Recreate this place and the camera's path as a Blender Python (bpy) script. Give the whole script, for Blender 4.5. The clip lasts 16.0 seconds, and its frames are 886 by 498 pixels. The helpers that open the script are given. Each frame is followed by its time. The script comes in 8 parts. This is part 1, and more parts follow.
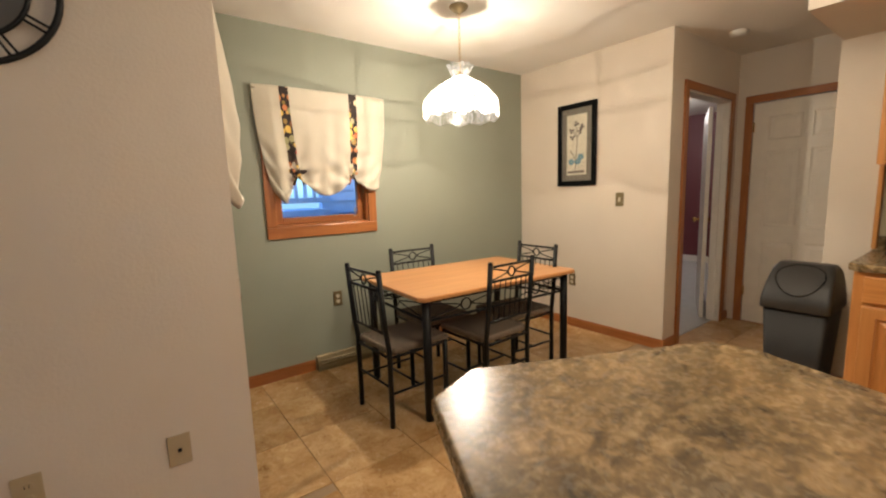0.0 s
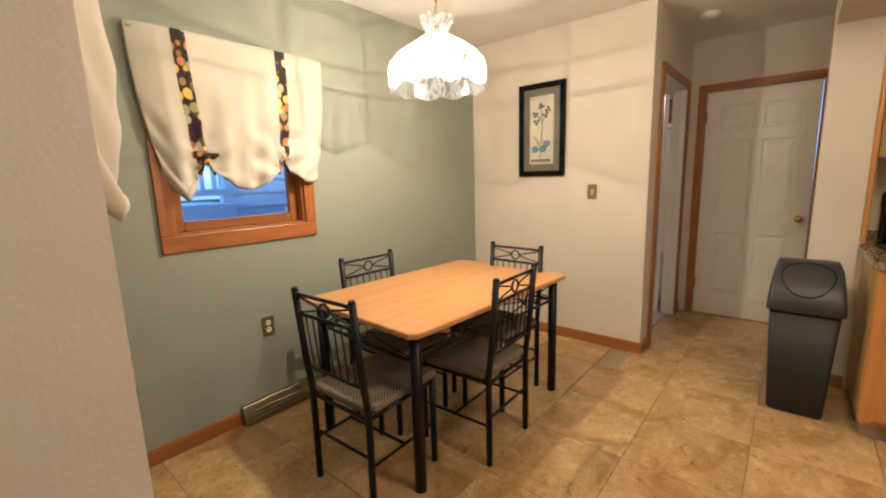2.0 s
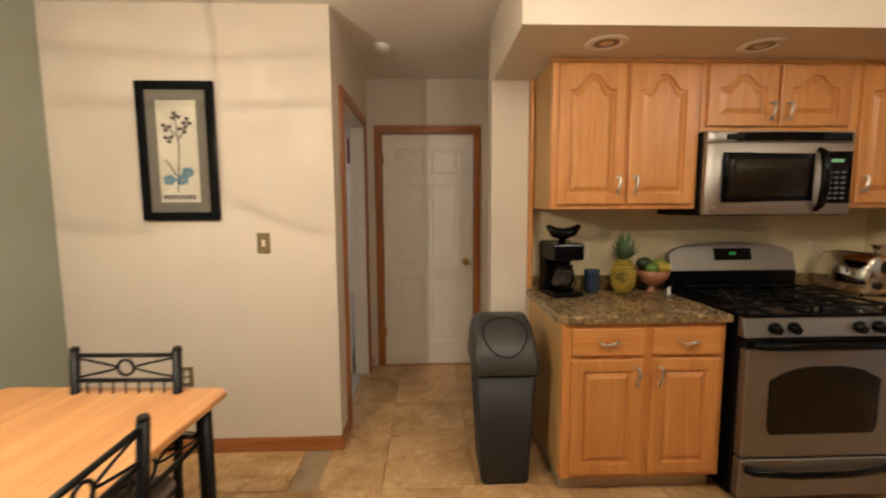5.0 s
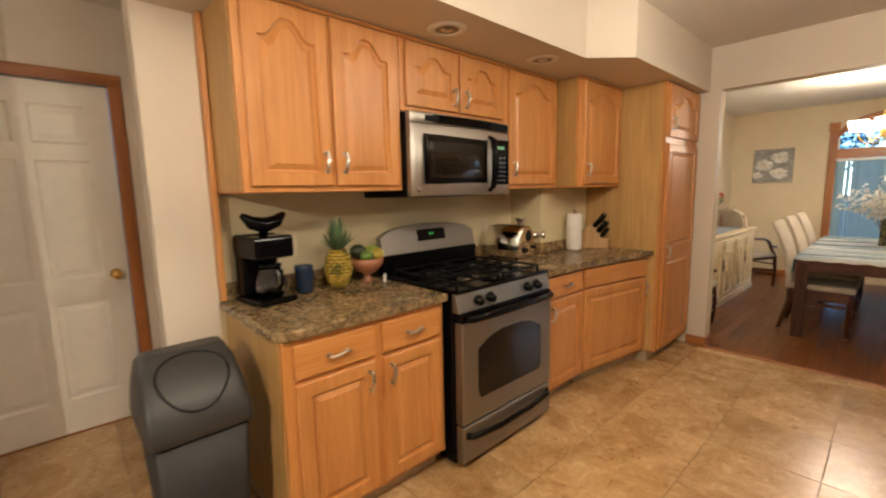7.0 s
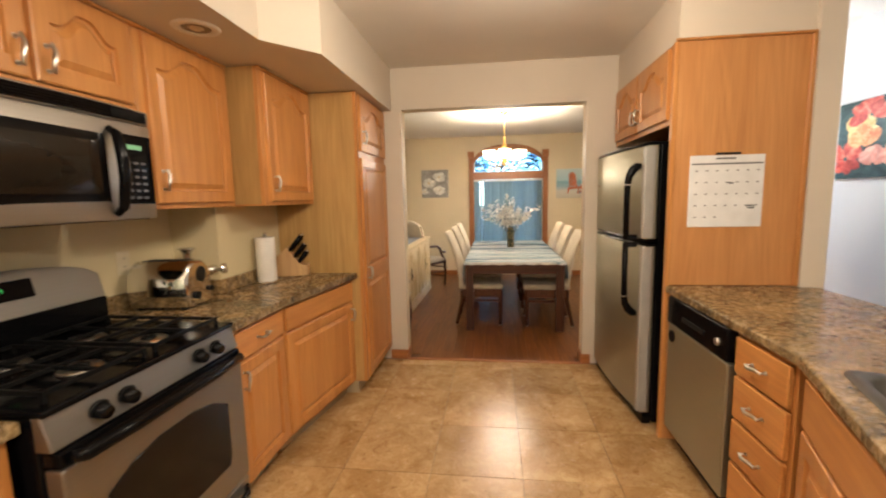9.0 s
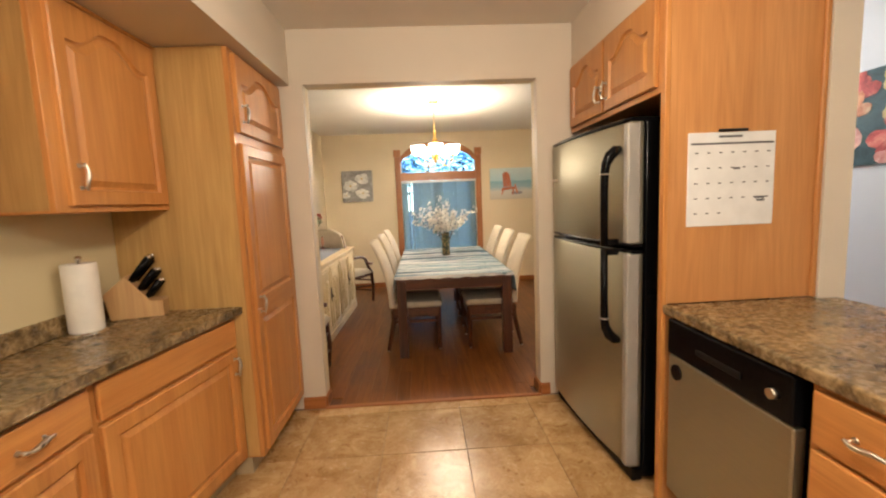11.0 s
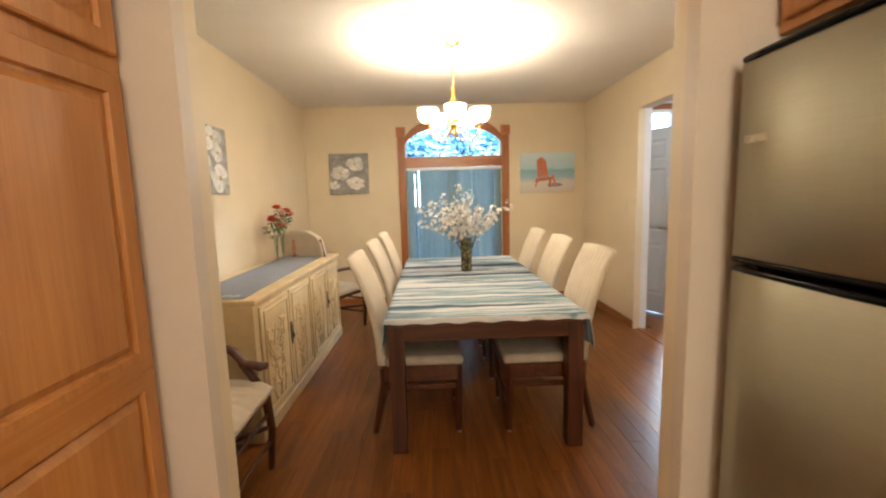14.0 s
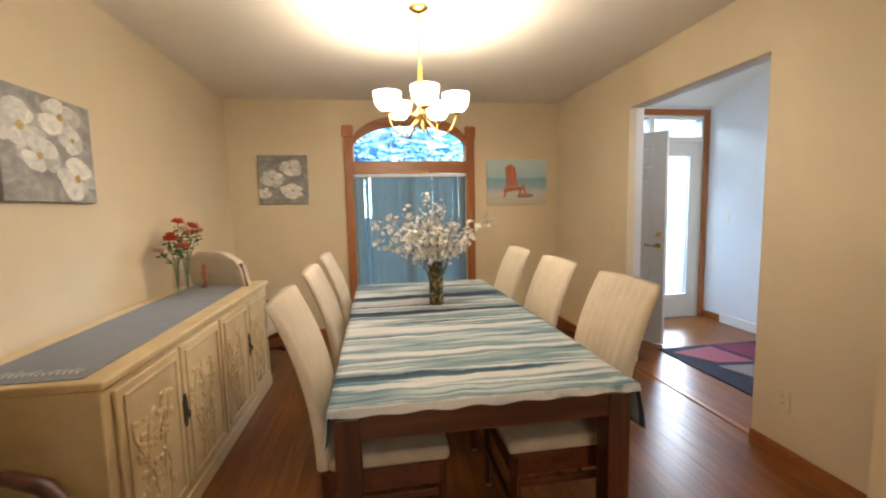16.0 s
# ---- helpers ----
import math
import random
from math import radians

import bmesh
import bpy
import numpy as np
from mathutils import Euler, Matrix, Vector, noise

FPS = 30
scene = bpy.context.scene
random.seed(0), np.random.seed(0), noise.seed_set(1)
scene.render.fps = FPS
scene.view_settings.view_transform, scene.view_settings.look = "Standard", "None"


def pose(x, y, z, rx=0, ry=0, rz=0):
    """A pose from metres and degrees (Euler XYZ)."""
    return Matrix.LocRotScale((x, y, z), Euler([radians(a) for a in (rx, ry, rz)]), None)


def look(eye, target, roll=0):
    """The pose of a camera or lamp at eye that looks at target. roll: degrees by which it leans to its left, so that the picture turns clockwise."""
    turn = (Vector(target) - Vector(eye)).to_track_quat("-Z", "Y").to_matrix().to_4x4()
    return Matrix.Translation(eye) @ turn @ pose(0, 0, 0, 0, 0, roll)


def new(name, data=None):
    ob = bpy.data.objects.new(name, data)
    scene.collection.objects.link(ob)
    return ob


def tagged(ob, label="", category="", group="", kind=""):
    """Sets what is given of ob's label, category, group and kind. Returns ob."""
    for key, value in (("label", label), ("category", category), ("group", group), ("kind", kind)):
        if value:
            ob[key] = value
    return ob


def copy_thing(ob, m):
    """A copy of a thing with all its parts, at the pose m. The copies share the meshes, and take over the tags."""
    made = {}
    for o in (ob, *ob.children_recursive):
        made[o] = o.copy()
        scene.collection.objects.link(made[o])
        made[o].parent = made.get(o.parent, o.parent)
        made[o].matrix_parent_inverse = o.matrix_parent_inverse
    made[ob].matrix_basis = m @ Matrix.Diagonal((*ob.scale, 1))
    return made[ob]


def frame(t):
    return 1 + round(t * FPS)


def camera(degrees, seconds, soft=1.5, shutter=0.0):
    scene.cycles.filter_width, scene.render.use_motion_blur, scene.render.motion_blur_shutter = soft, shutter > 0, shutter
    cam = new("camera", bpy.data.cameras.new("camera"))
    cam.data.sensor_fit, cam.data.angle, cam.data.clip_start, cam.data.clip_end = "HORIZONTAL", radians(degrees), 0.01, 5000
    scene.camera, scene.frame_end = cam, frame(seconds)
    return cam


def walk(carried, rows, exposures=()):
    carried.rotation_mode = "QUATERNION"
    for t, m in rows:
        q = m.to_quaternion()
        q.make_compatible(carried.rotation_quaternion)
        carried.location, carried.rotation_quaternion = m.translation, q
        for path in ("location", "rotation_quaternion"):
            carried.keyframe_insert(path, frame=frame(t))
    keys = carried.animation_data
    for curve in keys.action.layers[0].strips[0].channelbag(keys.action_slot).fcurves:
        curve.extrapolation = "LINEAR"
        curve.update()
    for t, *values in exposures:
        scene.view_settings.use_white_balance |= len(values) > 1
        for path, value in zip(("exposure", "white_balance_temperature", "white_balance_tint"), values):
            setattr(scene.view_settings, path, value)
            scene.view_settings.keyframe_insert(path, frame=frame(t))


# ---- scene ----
SKY, PEND_W, CHAND_W, KIT_W, SOFT, GAIN, EXPO = 0.15, 86.0, 25.0, 96.0, 2.1, 3.0, 1.585
cam = camera(93.3, 16.0, soft=SOFT, shutter=0.35)
PATH = [
    (0, (1.111, 0.571, 1.328), (2.297, 2.159, 1.062), -1.8),
    (0.5, (1.21, 0.782, 1.342), (2.398, 2.374, 1.111), -1.7),
    (1, (1.234, 0.942, 1.381), (2.521, 2.45, 1.12), -0.1),
    (1.5, (1.2, 1.188, 1.388), (2.664, 2.519, 1.1), -2.8),
    (2, (1.229, 1.324, 1.365), (2.735, 2.596, 1.03), -1.7),
    (2.5, (1.363, 1.367, 1.365), (2.838, 2.68, 1.049), -1.8),
    (3, (1.539, 1.411, 1.404), (3.1, 2.623, 1.096), -0.6),
    (3.5, (1.634, 1.485, 1.382), (3.391, 2.395, 1.089), 0.9),
    (4, (1.754, 1.612, 1.457), (3.673, 2.091, 1.166), -2.1),
    (4.5, (1.904, 1.652, 1.409), (3.875, 1.814, 1.108), -1.7),
    (4.7, (1.992, 1.626, 1.42), (3.974, 1.713, 1.165), -1.0),
    (6.8, (2.54, 1.6, 1.413), (4.043, 0.307, 1.146), -1.1),
    (7, (2.562, 1.526, 1.395), (4.02, 0.185, 1.123), -1.2),
    (7.5, (2.612, 1.311, 1.415), (3.925, -0.182, 1.198), 0.6),
    (8, (2.686, 1.181, 1.44), (3.623, -0.566, 1.171), 2.0),
    (8.5, (2.756, 1.1, 1.427), (3.325, -0.803, 1.199), -0.1),
    (9, (2.828, 1.019, 1.43), (3.076, -0.951, 1.186), -1.2),
    (9.5, (2.817, 0.914, 1.41), (2.882, -1.068, 1.149), -0.2),
    (9.7, (2.838, 0.845, 1.393), (2.873, -1.141, 1.155), -0.9),
    (11.8, (2.884, -0.132, 1.393), (2.773, -2.117, 1.169), -2.1),
    (12, (2.864, -0.237, 1.393), (2.8, -2.224, 1.174), -1.8),
    (12.5, (2.821, -0.506, 1.396), (2.868, -2.495, 1.195), 0.2),
    (13, (2.833, -0.782, 1.374), (2.818, -2.769, 1.148), -0.1),
    (13.5, (2.896, -1.045, 1.375), (2.761, -3.032, 1.193), -1.8),
    (14, (2.899, -1.268, 1.357), (2.848, -3.253, 1.112), -1.6),
    (14.5, (2.834, -1.537, 1.368), (2.918, -3.527, 1.181), -0.1),
    (15, (2.848, -1.699, 1.359), (2.896, -3.687, 1.15), 0.6),
    (15.5, (2.93, -1.897, 1.362), (2.806, -3.883, 1.155), -0.4),
    (16, (2.985, -2.062, 1.365), (2.675, -4.027, 1.167), -1.2),
]
walk(cam, [(t, look(eye, target, roll)) for t, eye, target, roll in PATH],
     [(0, 1.00), (1, 1.08), (2.5, 1.16), (4.5, 1.10), (7, 1.48), (8, 1.58), (9.5, 1.70), (12, 1.76), (14, 1.72), (16, 1.34)])

# ---- light, world, exposure ----
world = bpy.data.worlds.new("dusk")
scene.world = world
world.use_nodes = True
wn = world.node_tree
sky = wn.nodes.new("ShaderNodeTexSky")
sky.sky_type, sky.sun_disc = "NISHITA", False
sky.sun_elevation, sky.sun_rotation = radians(20), radians(200)
wn.nodes["Background"].inputs["Strength"].default_value = SKY
dusk = wn.nodes.new("ShaderNodeMix")
dusk.data_type, dusk.blend_type = "RGBA", "MULTIPLY"
dusk.inputs[0].default_value, dusk.inputs[7].default_value = 1.0, (0.42, 0.88, 1.8, 1)
wn.links.new(sky.outputs[0], dusk.inputs[6])
wn.links.new(dusk.outputs[2], wn.nodes["Background"].inputs["Color"])


def lamp(name, kind, place, energy, color, size=0.03, target=None):
    data = bpy.data.lights.new(name, kind)
    data.energy, data.color = energy, color
    ob = new(name, data)
    ob.matrix_world = look(place, target) if target else Matrix.Translation(place)
    if kind == "POINT":
        data.shadow_soft_size = size
    return ob


sun = lamp("sun", "SUN", (-14, -20, 12), 0.9, (0.75, 0.87, 1.0), target=(0, 0, 2))
sun.data.angle = radians(12)
WARM = (1.0, 0.87, 0.70)
PEND, CHAND = (2.93, 2.76), (2.705, -4.55)
lamp("pendant_bulb_light", "POINT", (PEND[0], PEND[1], 1.88), PEND_W / GAIN, WARM, 0.006)
for i in range(5):
    a = radians(90 + 72 * i)
    lamp("chandelier_bulb_light", "POINT", (CHAND[0] + 0.205 * math.cos(a), CHAND[1] + 0.205 * math.sin(a), 1.950), CHAND_W / GAIN, (1.0, 0.84, 0.65), 0.02)
# Two fill lamps added out of view to brighten the kitchen and passage.
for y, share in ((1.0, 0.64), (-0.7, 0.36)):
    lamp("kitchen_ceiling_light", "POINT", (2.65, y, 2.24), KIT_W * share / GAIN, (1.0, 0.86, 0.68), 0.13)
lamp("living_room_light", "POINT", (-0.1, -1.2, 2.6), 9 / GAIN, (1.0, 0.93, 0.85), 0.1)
lamp("hall_lamp_light", "POINT", (-0.12, -4.18, 2.22), 60 / GAIN, (0.90, 0.94, 1.0), 0.06)
# Unseen area lamp added outside the entrance to strengthen daylight in the hall.
hall_fill = lamp("porch_sky_light", "AREA", (-0.1, -7.35, 3.0), 130 / GAIN, (0.62, 0.83, 1.0), target=(-0.5, -4.6, 0.8))
hall_fill.data.shape, hall_fill.data.size, hall_fill.data.size_y = "RECTANGLE", 1.8, 0.9
lamp("bedroom_light", "POINT", (7.2, 3.9, 2.3), 60 / GAIN, (1.0, 0.93, 0.88), 0.1)
scene.view_settings.exposure = EXPO


# ---- materials ----
class Mat:
    """A node material with short ways to add nodes."""

    def __init__(self, name, rough=0.6, metal=0.0, color=(0.8, 0.8, 0.8), spec=0.5):
        self.m = bpy.data.materials.new(name)
        self.m.use_nodes = True
        self.t = self.m.node_tree
        self.b = self.t.nodes["Principled BSDF"]
        self.b.inputs["Roughness"].default_value = rough
        self.b.inputs["Metallic"].default_value = metal
        self.b.inputs["Base Color"].default_value = (*color, 1)
        self.b.inputs["Specular IOR Level"].default_value = spec
        self.coord = self.t.nodes.new("ShaderNodeTexCoord")

    def node(self, kind, **kw):
        n = self.t.nodes.new(kind)
        for k, v in kw.items():
            n.inputs[k].default_value = v
        return n

    def link(self, a, b):
        self.t.links.new(a, b)

    def vec(self, scale=(1, 1, 1), world_space=False):
        mp = self.t.nodes.new("ShaderNodeMapping")
        mp.inputs["Scale"].default_value = scale
        if world_space:
            g = self.t.nodes.new("ShaderNodeNewGeometry")
            self.link(g.outputs["Position"], mp.inputs["Vector"])
        else:
            self.link(self.coord.outputs["Object"], mp.inputs["Vector"])
            info = self.t.nodes.new("ShaderNodeObjectInfo")
            mul = self.t.nodes.new("ShaderNodeMath")
            mul.operation = "MULTIPLY"
            mul.inputs[1].default_value = 13.0
            self.link(info.outputs["Random"], mul.inputs[0])
            self.link(mul.outputs[0], mp.inputs["Location"])
        return mp.outputs[0]

    def noise(self, vec, scale=5.0, detail=4.0, rough=0.55, distort=0.0):
        n = self.node("ShaderNodeTexNoise", Scale=scale, Detail=detail, Roughness=rough, Distortion=distort)
        self.link(vec, n.inputs["Vector"])
        return n.outputs["Fac"]

    def ramp(self, fac, stops):
        r = self.t.nodes.new("ShaderNodeValToRGB")
        while len(r.color_ramp.elements) < len(stops):
            r.color_ramp.elements.new(0.5)
        for e, (p, c) in zip(r.color_ramp.elements, stops):
            e.position, e.color = p, (*c, 1) if len(c) == 3 else c
        self.link(fac, r.inputs[0])
        return r.outputs[0]

    def mix(self, fac, a, b, mode="MIX"):
        n = self.t.nodes.new("ShaderNodeMix")
        n.data_type, n.blend_type = "RGBA", mode
        for v, s in ((fac, n.inputs[0]), (a, n.inputs[6]), (b, n.inputs[7])):
            if hasattr(v, "is_output"):
                self.link(v, s)
            else:
                s.default_value = v if not isinstance(v, tuple) else (*v, 1)
        return n.outputs[2]

    def color(self, out):
        self.link(out, self.b.inputs["Base Color"])
        return self

    def bump(self, fac, strength=0.2, distance=0.01):
        n = self.node("ShaderNodeBump", Strength=strength, Distance=distance)
        self.link(fac, n.inputs["Height"])
        self.link(n.outputs[0], self.b.inputs["Normal"])
        return self

    def rough(self, fac, lo, hi):
        n = self.node("ShaderNodeMapRange")
        n.inputs["To Min"].default_value, n.inputs["To Max"].default_value = lo, hi
        self.link(fac, n.inputs["Value"])
        self.link(n.outputs[0], self.b.inputs["Roughness"])
        return self


def paint(name, c, rough=0.55, bump=0.25, vary=0.04):
    m = Mat(name, rough)
    v = m.vec(world_space=True)
    big = m.noise(v, 1.3, 3)
    d = tuple(x * (1 - vary * 2) for x in c)
    m.color(m.ramp(big, [(0.3, d), (0.7, c)]))
    m.bump(m.noise(v, 90, 3), bump, 0.004)
    return m.m


def wood(name, dark, light, axis="z", rough=0.35, ring=1.0, fine=1.0, figure=0.45):
    m = Mat(name, rough)
    s = {"x": (0.7, 9, 9), "y": (9, 0.7, 9), "z": (9, 9, 0.7)}[axis]
    v = m.vec(s)
    a = m.noise(v, 1.6 * ring, 3, 0.5, 1.2)
    f = {"x": (2, 70, 70), "y": (70, 2, 70), "z": (70, 70, 2)}[axis]
    g = m.noise(m.vec(f), 2.2 * fine, 3, 0.6)
    mid = tuple((x + y) / 2 for x, y in zip(dark, light))
    col = m.ramp(a, [(0.28, dark), (0.5, mid), (0.72, light)])
    grain = m.ramp(g, [(0.35, (0.78, 0.72, 0.66)), (0.6, (1, 1, 1))])
    w = {"x": (0.45, 5.5, 5.5), "y": (5.5, 0.45, 5.5), "z": (5.5, 5.5, 0.45)}[axis]
    swirl = m.noise(m.vec(w), 1.1, 2, 0.4, 0.4)
    lines = [(0.30 + 0.04 * k, (1, 1, 1) if k % 2 else (0.84, 0.80, 0.76)) for k in range(11)]
    out = m.mix(0.45, col, grain, "MULTIPLY")
    out = m.mix(figure, out, m.ramp(swirl, lines), "MULTIPLY")
    info = m.t.nodes.new("ShaderNodeObjectInfo")
    tone = m.ramp(info.outputs["Random"], [(0, (0.92, 0.9, 0.88)), (1, (1.05, 1.04, 1.02))])
    m.color(m.mix(1.0, out, tone, "MULTIPLY"))
    m.bump(g, 0.12, 0.002)
    m.rough(g, rough - 0.05, rough + 0.12)
    return m.m


def plain(name, c, rough=0.5, metal=0.0, spec=0.5, noise_amt=0.06, scale=12.0, bump=0.0):
    m = Mat(name, rough, metal, c, spec)
    n = m.noise(m.vec(), scale, 3)
    m.color(m.ramp(n, [(0.3, tuple(x * (1 - noise_amt) for x in c)), (0.7, tuple(min(1, x * (1 + noise_amt)) for x in c))]))
    m.rough(n, rough * 0.9, min(1, rough * 1.1))
    if bump:
        m.bump(m.noise(m.vec(), scale * 12, 3), bump, 0.002)
    return m.m


def glassy(name, c=(1, 1, 1), rough=0.02, ior=1.45):
    m = Mat(name, rough, 0, c)
    m.b.inputs["Transmission Weight"].default_value = 1
    m.b.inputs["IOR"].default_value = ior
    return m.m


def glow(name, c, strength):
    m = Mat(name, 0.5, 0, c)
    m.b.inputs["Emission Color"].default_value = (*c, 1)
    m.b.inputs["Emission Strength"].default_value = strength
    return m.m


M_GREEN = paint("sage_green_wall_paint", (0.27, 0.285, 0.225))
M_CREAM = paint("warm_white_wall_paint", (0.66, 0.58, 0.48))
M_BACKS = paint("pale_yellow_wall_paint", (0.68, 0.58, 0.36))
M_DINING = paint("cream_wall_paint", (0.72, 0.61, 0.43))
M_HALL = paint("white_hall_paint", (0.72, 0.72, 0.72))
M_CEIL = paint("ceiling_paint", (0.78, 0.74, 0.68), 0.8, 0.45)
M_RED = paint("dark_red_wall_paint", (0.12, 0.025, 0.03))
M_CARPET = plain("grey_carpet", (0.42, 0.41, 0.40), 0.95, bump=0.6)
M_WHITE = plain("white_satin_paint", (0.72, 0.69, 0.63), 0.38, noise_amt=0.02)
M_DOORW = plain("white_door_paint", (0.74, 0.69, 0.60), 0.38, noise_amt=0.03)
OAK_D, OAK_L = (0.50, 0.208, 0.056), (0.62, 0.296, 0.092)
M_OAK = wood("honey_oak_upright", OAK_D, OAK_L, "z")
M_OAKX = wood("honey_oak_level", OAK_D, OAK_L, "x")
M_OAKPANEL = wood("pale_honey_oak_veneer", (0.54, 0.245, 0.082), (0.62, 0.305, 0.115), "z", 0.42, 0.6, figure=0.6)
M_OAKSIDE = wood("pale_oak_veneer", (0.42, 0.25, 0.085), (0.54, 0.34, 0.13), "z", 0.42)
M_TRIM = wood("orange_stained_trim_upright", (0.27, 0.092, 0.025), (0.42, 0.158, 0.046), "z", 0.32)
M_TRIMX = wood("orange_stained_trim_x", (0.27, 0.092, 0.025), (0.42, 0.158, 0.046), "x", 0.32)
M_TRIMY = wood("orange_stained_trim_y", (0.27, 0.092, 0.025), (0.42, 0.158, 0.046), "y", 0.32)
M_WOAK = wood("golden_oak_window_trim", (0.32, 0.115, 0.033), (0.48, 0.19, 0.065), "z", 0.3)
M_WOAKX = wood("golden_oak_window_trim_level", (0.32, 0.115, 0.033), (0.48, 0.19, 0.065), "x", 0.3)
M_TABLE = wood("light_beech_top", (0.50, 0.232, 0.088), (0.62, 0.322, 0.134), "x", 0.28, 0.7)
M_DARKW = wood("dark_walnut_stain", (0.042, 0.012, 0.005), (0.115, 0.036, 0.013), "z", 0.3)
M_DARKWX = wood("dark_walnut_stain_level", (0.05, 0.014, 0.006), (0.135, 0.042, 0.015), "x", 0.3)
M_BLOCK = wood("pale_wood_block", (0.45, 0.26, 0.11), (0.62, 0.40, 0.19), "z", 0.45)
M_BLACK = plain("black_enamelled_steel", (0.006, 0.006, 0.006), 0.42, spec=0.25)
M_BLKPL = plain("black_gloss_plastic", (0.003, 0.003, 0.0035), 0.16, spec=0.14)
M_BLKMAT = plain("black_cast_iron", (0.005, 0.005, 0.005), 0.5, spec=0.12)
M_BIN = plain("dark_grey_plastic", (0.022, 0.021, 0.020), 0.5, spec=0.3, bump=0.1)
M_NICKEL = plain("brushed_nickel", (0.62, 0.58, 0.52), 0.28, 1.0)
M_CHROME = plain("polished_chrome", (0.75, 0.73, 0.7), 0.08, 1.0, noise_amt=0.01)
M_BRASS = plain("polished_brass", (0.75, 0.5, 0.16), 0.2, 1.0)
M_BRONZE = plain("antique_bronze_plate", (0.22, 0.17, 0.09), 0.4, 0.6)
M_IVORY = plain("ivory_plastic", (0.66, 0.58, 0.42), 0.4)
M_TAN = plain("tan_plastic", (0.42, 0.33, 0.20), 0.4)
M_GLASS = glassy("clear_glass")
M_PANE = Mat("window_pane", 0.01, 0, (1, 1, 1))
tr = M_PANE.t.nodes.new("ShaderNodeBsdfTransparent")
gl = M_PANE.t.nodes.new("ShaderNodeBsdfGlossy")
gl.inputs["Roughness"].default_value = 0.01
fr = M_PANE.t.nodes.new("ShaderNodeFresnel")
mx = M_PANE.t.nodes.new("ShaderNodeMixShader")
M_PANE.link(fr.outputs[0], mx.inputs[0]), M_PANE.link(tr.outputs[0], mx.inputs[1]), M_PANE.link(gl.outputs[0], mx.inputs[2])
M_PANE.link(mx.outputs[0], M_PANE.t.nodes["Material Output"].inputs[0])
M_PANE = M_PANE.m


def steel(name, c, axis):
    m = Mat(name, 0.46, 1.0)
    s = {"x": (1, 200, 200), "y": (200, 1, 200), "z": (200, 200, 1)}[axis]
    n = m.noise(m.vec(s), 1.0, 2)
    m.color(m.ramp(n, [(0.3, tuple(x * 0.93 for x in c)), (0.7, c)]))
    m.rough(n, 0.42, 0.54)
    m.bump(n, 0.03, 0.001)
    return m.m


M_STEEL = steel("brushed_stainless_steel", (0.31, 0.29, 0.26), "x")
M_STEELMW = steel("bright_brushed_stainless", (0.47, 0.45, 0.41), "x")
M_SINK = steel("satin_sink_steel", (0.17, 0.165, 0.155), "y")
M_STEELZ = steel("brushed_stainless_doors", (0.43, 0.415, 0.325), "x")


def laminate():
    m = Mat("mottled_brown_laminate", 0.26, spec=0.4)
    v = m.vec((1, 1.35, 1.2), True)
    a = m.noise(v, 14, 8, 0.72, 0.9)
    b = m.noise(v, 46, 4, 0.65, 0.4)
    big = m.noise(v, 4.5, 3, 0.5, 0.6)
    base = m.ramp(a, [(0.33, (0.058, 0.040, 0.022)), (0.42, (0.135, 0.092, 0.044)), (0.50, (0.225, 0.152, 0.072)), (0.57, (0.305, 0.208, 0.102)), (0.68, (0.43, 0.32, 0.18))])
    spots = m.ramp(b, [(0.34, (0.42, 0.42, 0.42)), (0.50, (1, 1, 1)), (0.66, (1.3, 1.28, 1.22))])
    drift = m.ramp(big, [(0.35, (0.74, 0.76, 0.78)), (0.65, (1.15, 1.12, 1.08))])
    m.color(m.mix(1.0, m.mix(0.6, base, spots, "MULTIPLY"), drift, "MULTIPLY"))
    m.rough(b, 0.2, 0.34)
    m.bump(b, 0.04, 0.001)
    return m.m


M_LAM = laminate()


def travertine():
    m = Mat("travertine_tile", 0.25)
    info = m.t.nodes.new("ShaderNodeObjectInfo")
    v = m.vec((1, 1, 1))
    a = m.noise(v, 3.2, 6, 0.6, 0.9)
    b = m.noise(v, 22, 5, 0.7, 0.4)
    base = m.ramp(a, [(0.25, (0.33, 0.195, 0.085)), (0.40, (0.43, 0.265, 0.120)), (0.50, (0.51, 0.335, 0.165)), (0.60, (0.57, 0.39, 0.205)), (0.75, (0.62, 0.445, 0.25))])
    c = m.noise(v, 10, 8, 0.74, 1.5)
    veins = m.ramp(c, [(0.36, (0.66, 0.53, 0.40)), (0.43, (1, 1, 1)), (0.50, (0.84, 0.75, 0.64)), (0.53, (1, 1, 1)), (0.66, (1.08, 1.10, 1.12))])
    base = m.mix(0.95, base, veins, "MULTIPLY")
    spots = m.ramp(b, [(0.30, (0.40, 0.28, 0.18)), (0.39, (1, 1, 1))])
    tone = m.ramp(info.outputs["Random"], [(0, (0.86, 0.83, 0.78)), (1, (1.04, 1.02, 0.98))])
    m.color(m.mix(1.0, m.mix(0.7, base, spots, "MULTIPLY"), tone, "MULTIPLY"))
    m.rough(b, 0.16, 0.34)
    m.bump(b, 0.06, 0.002)
    return m.m


M_TILE = travertine()
M_GROUT = plain("tan_grout", (0.30, 0.21, 0.125), 0.8)


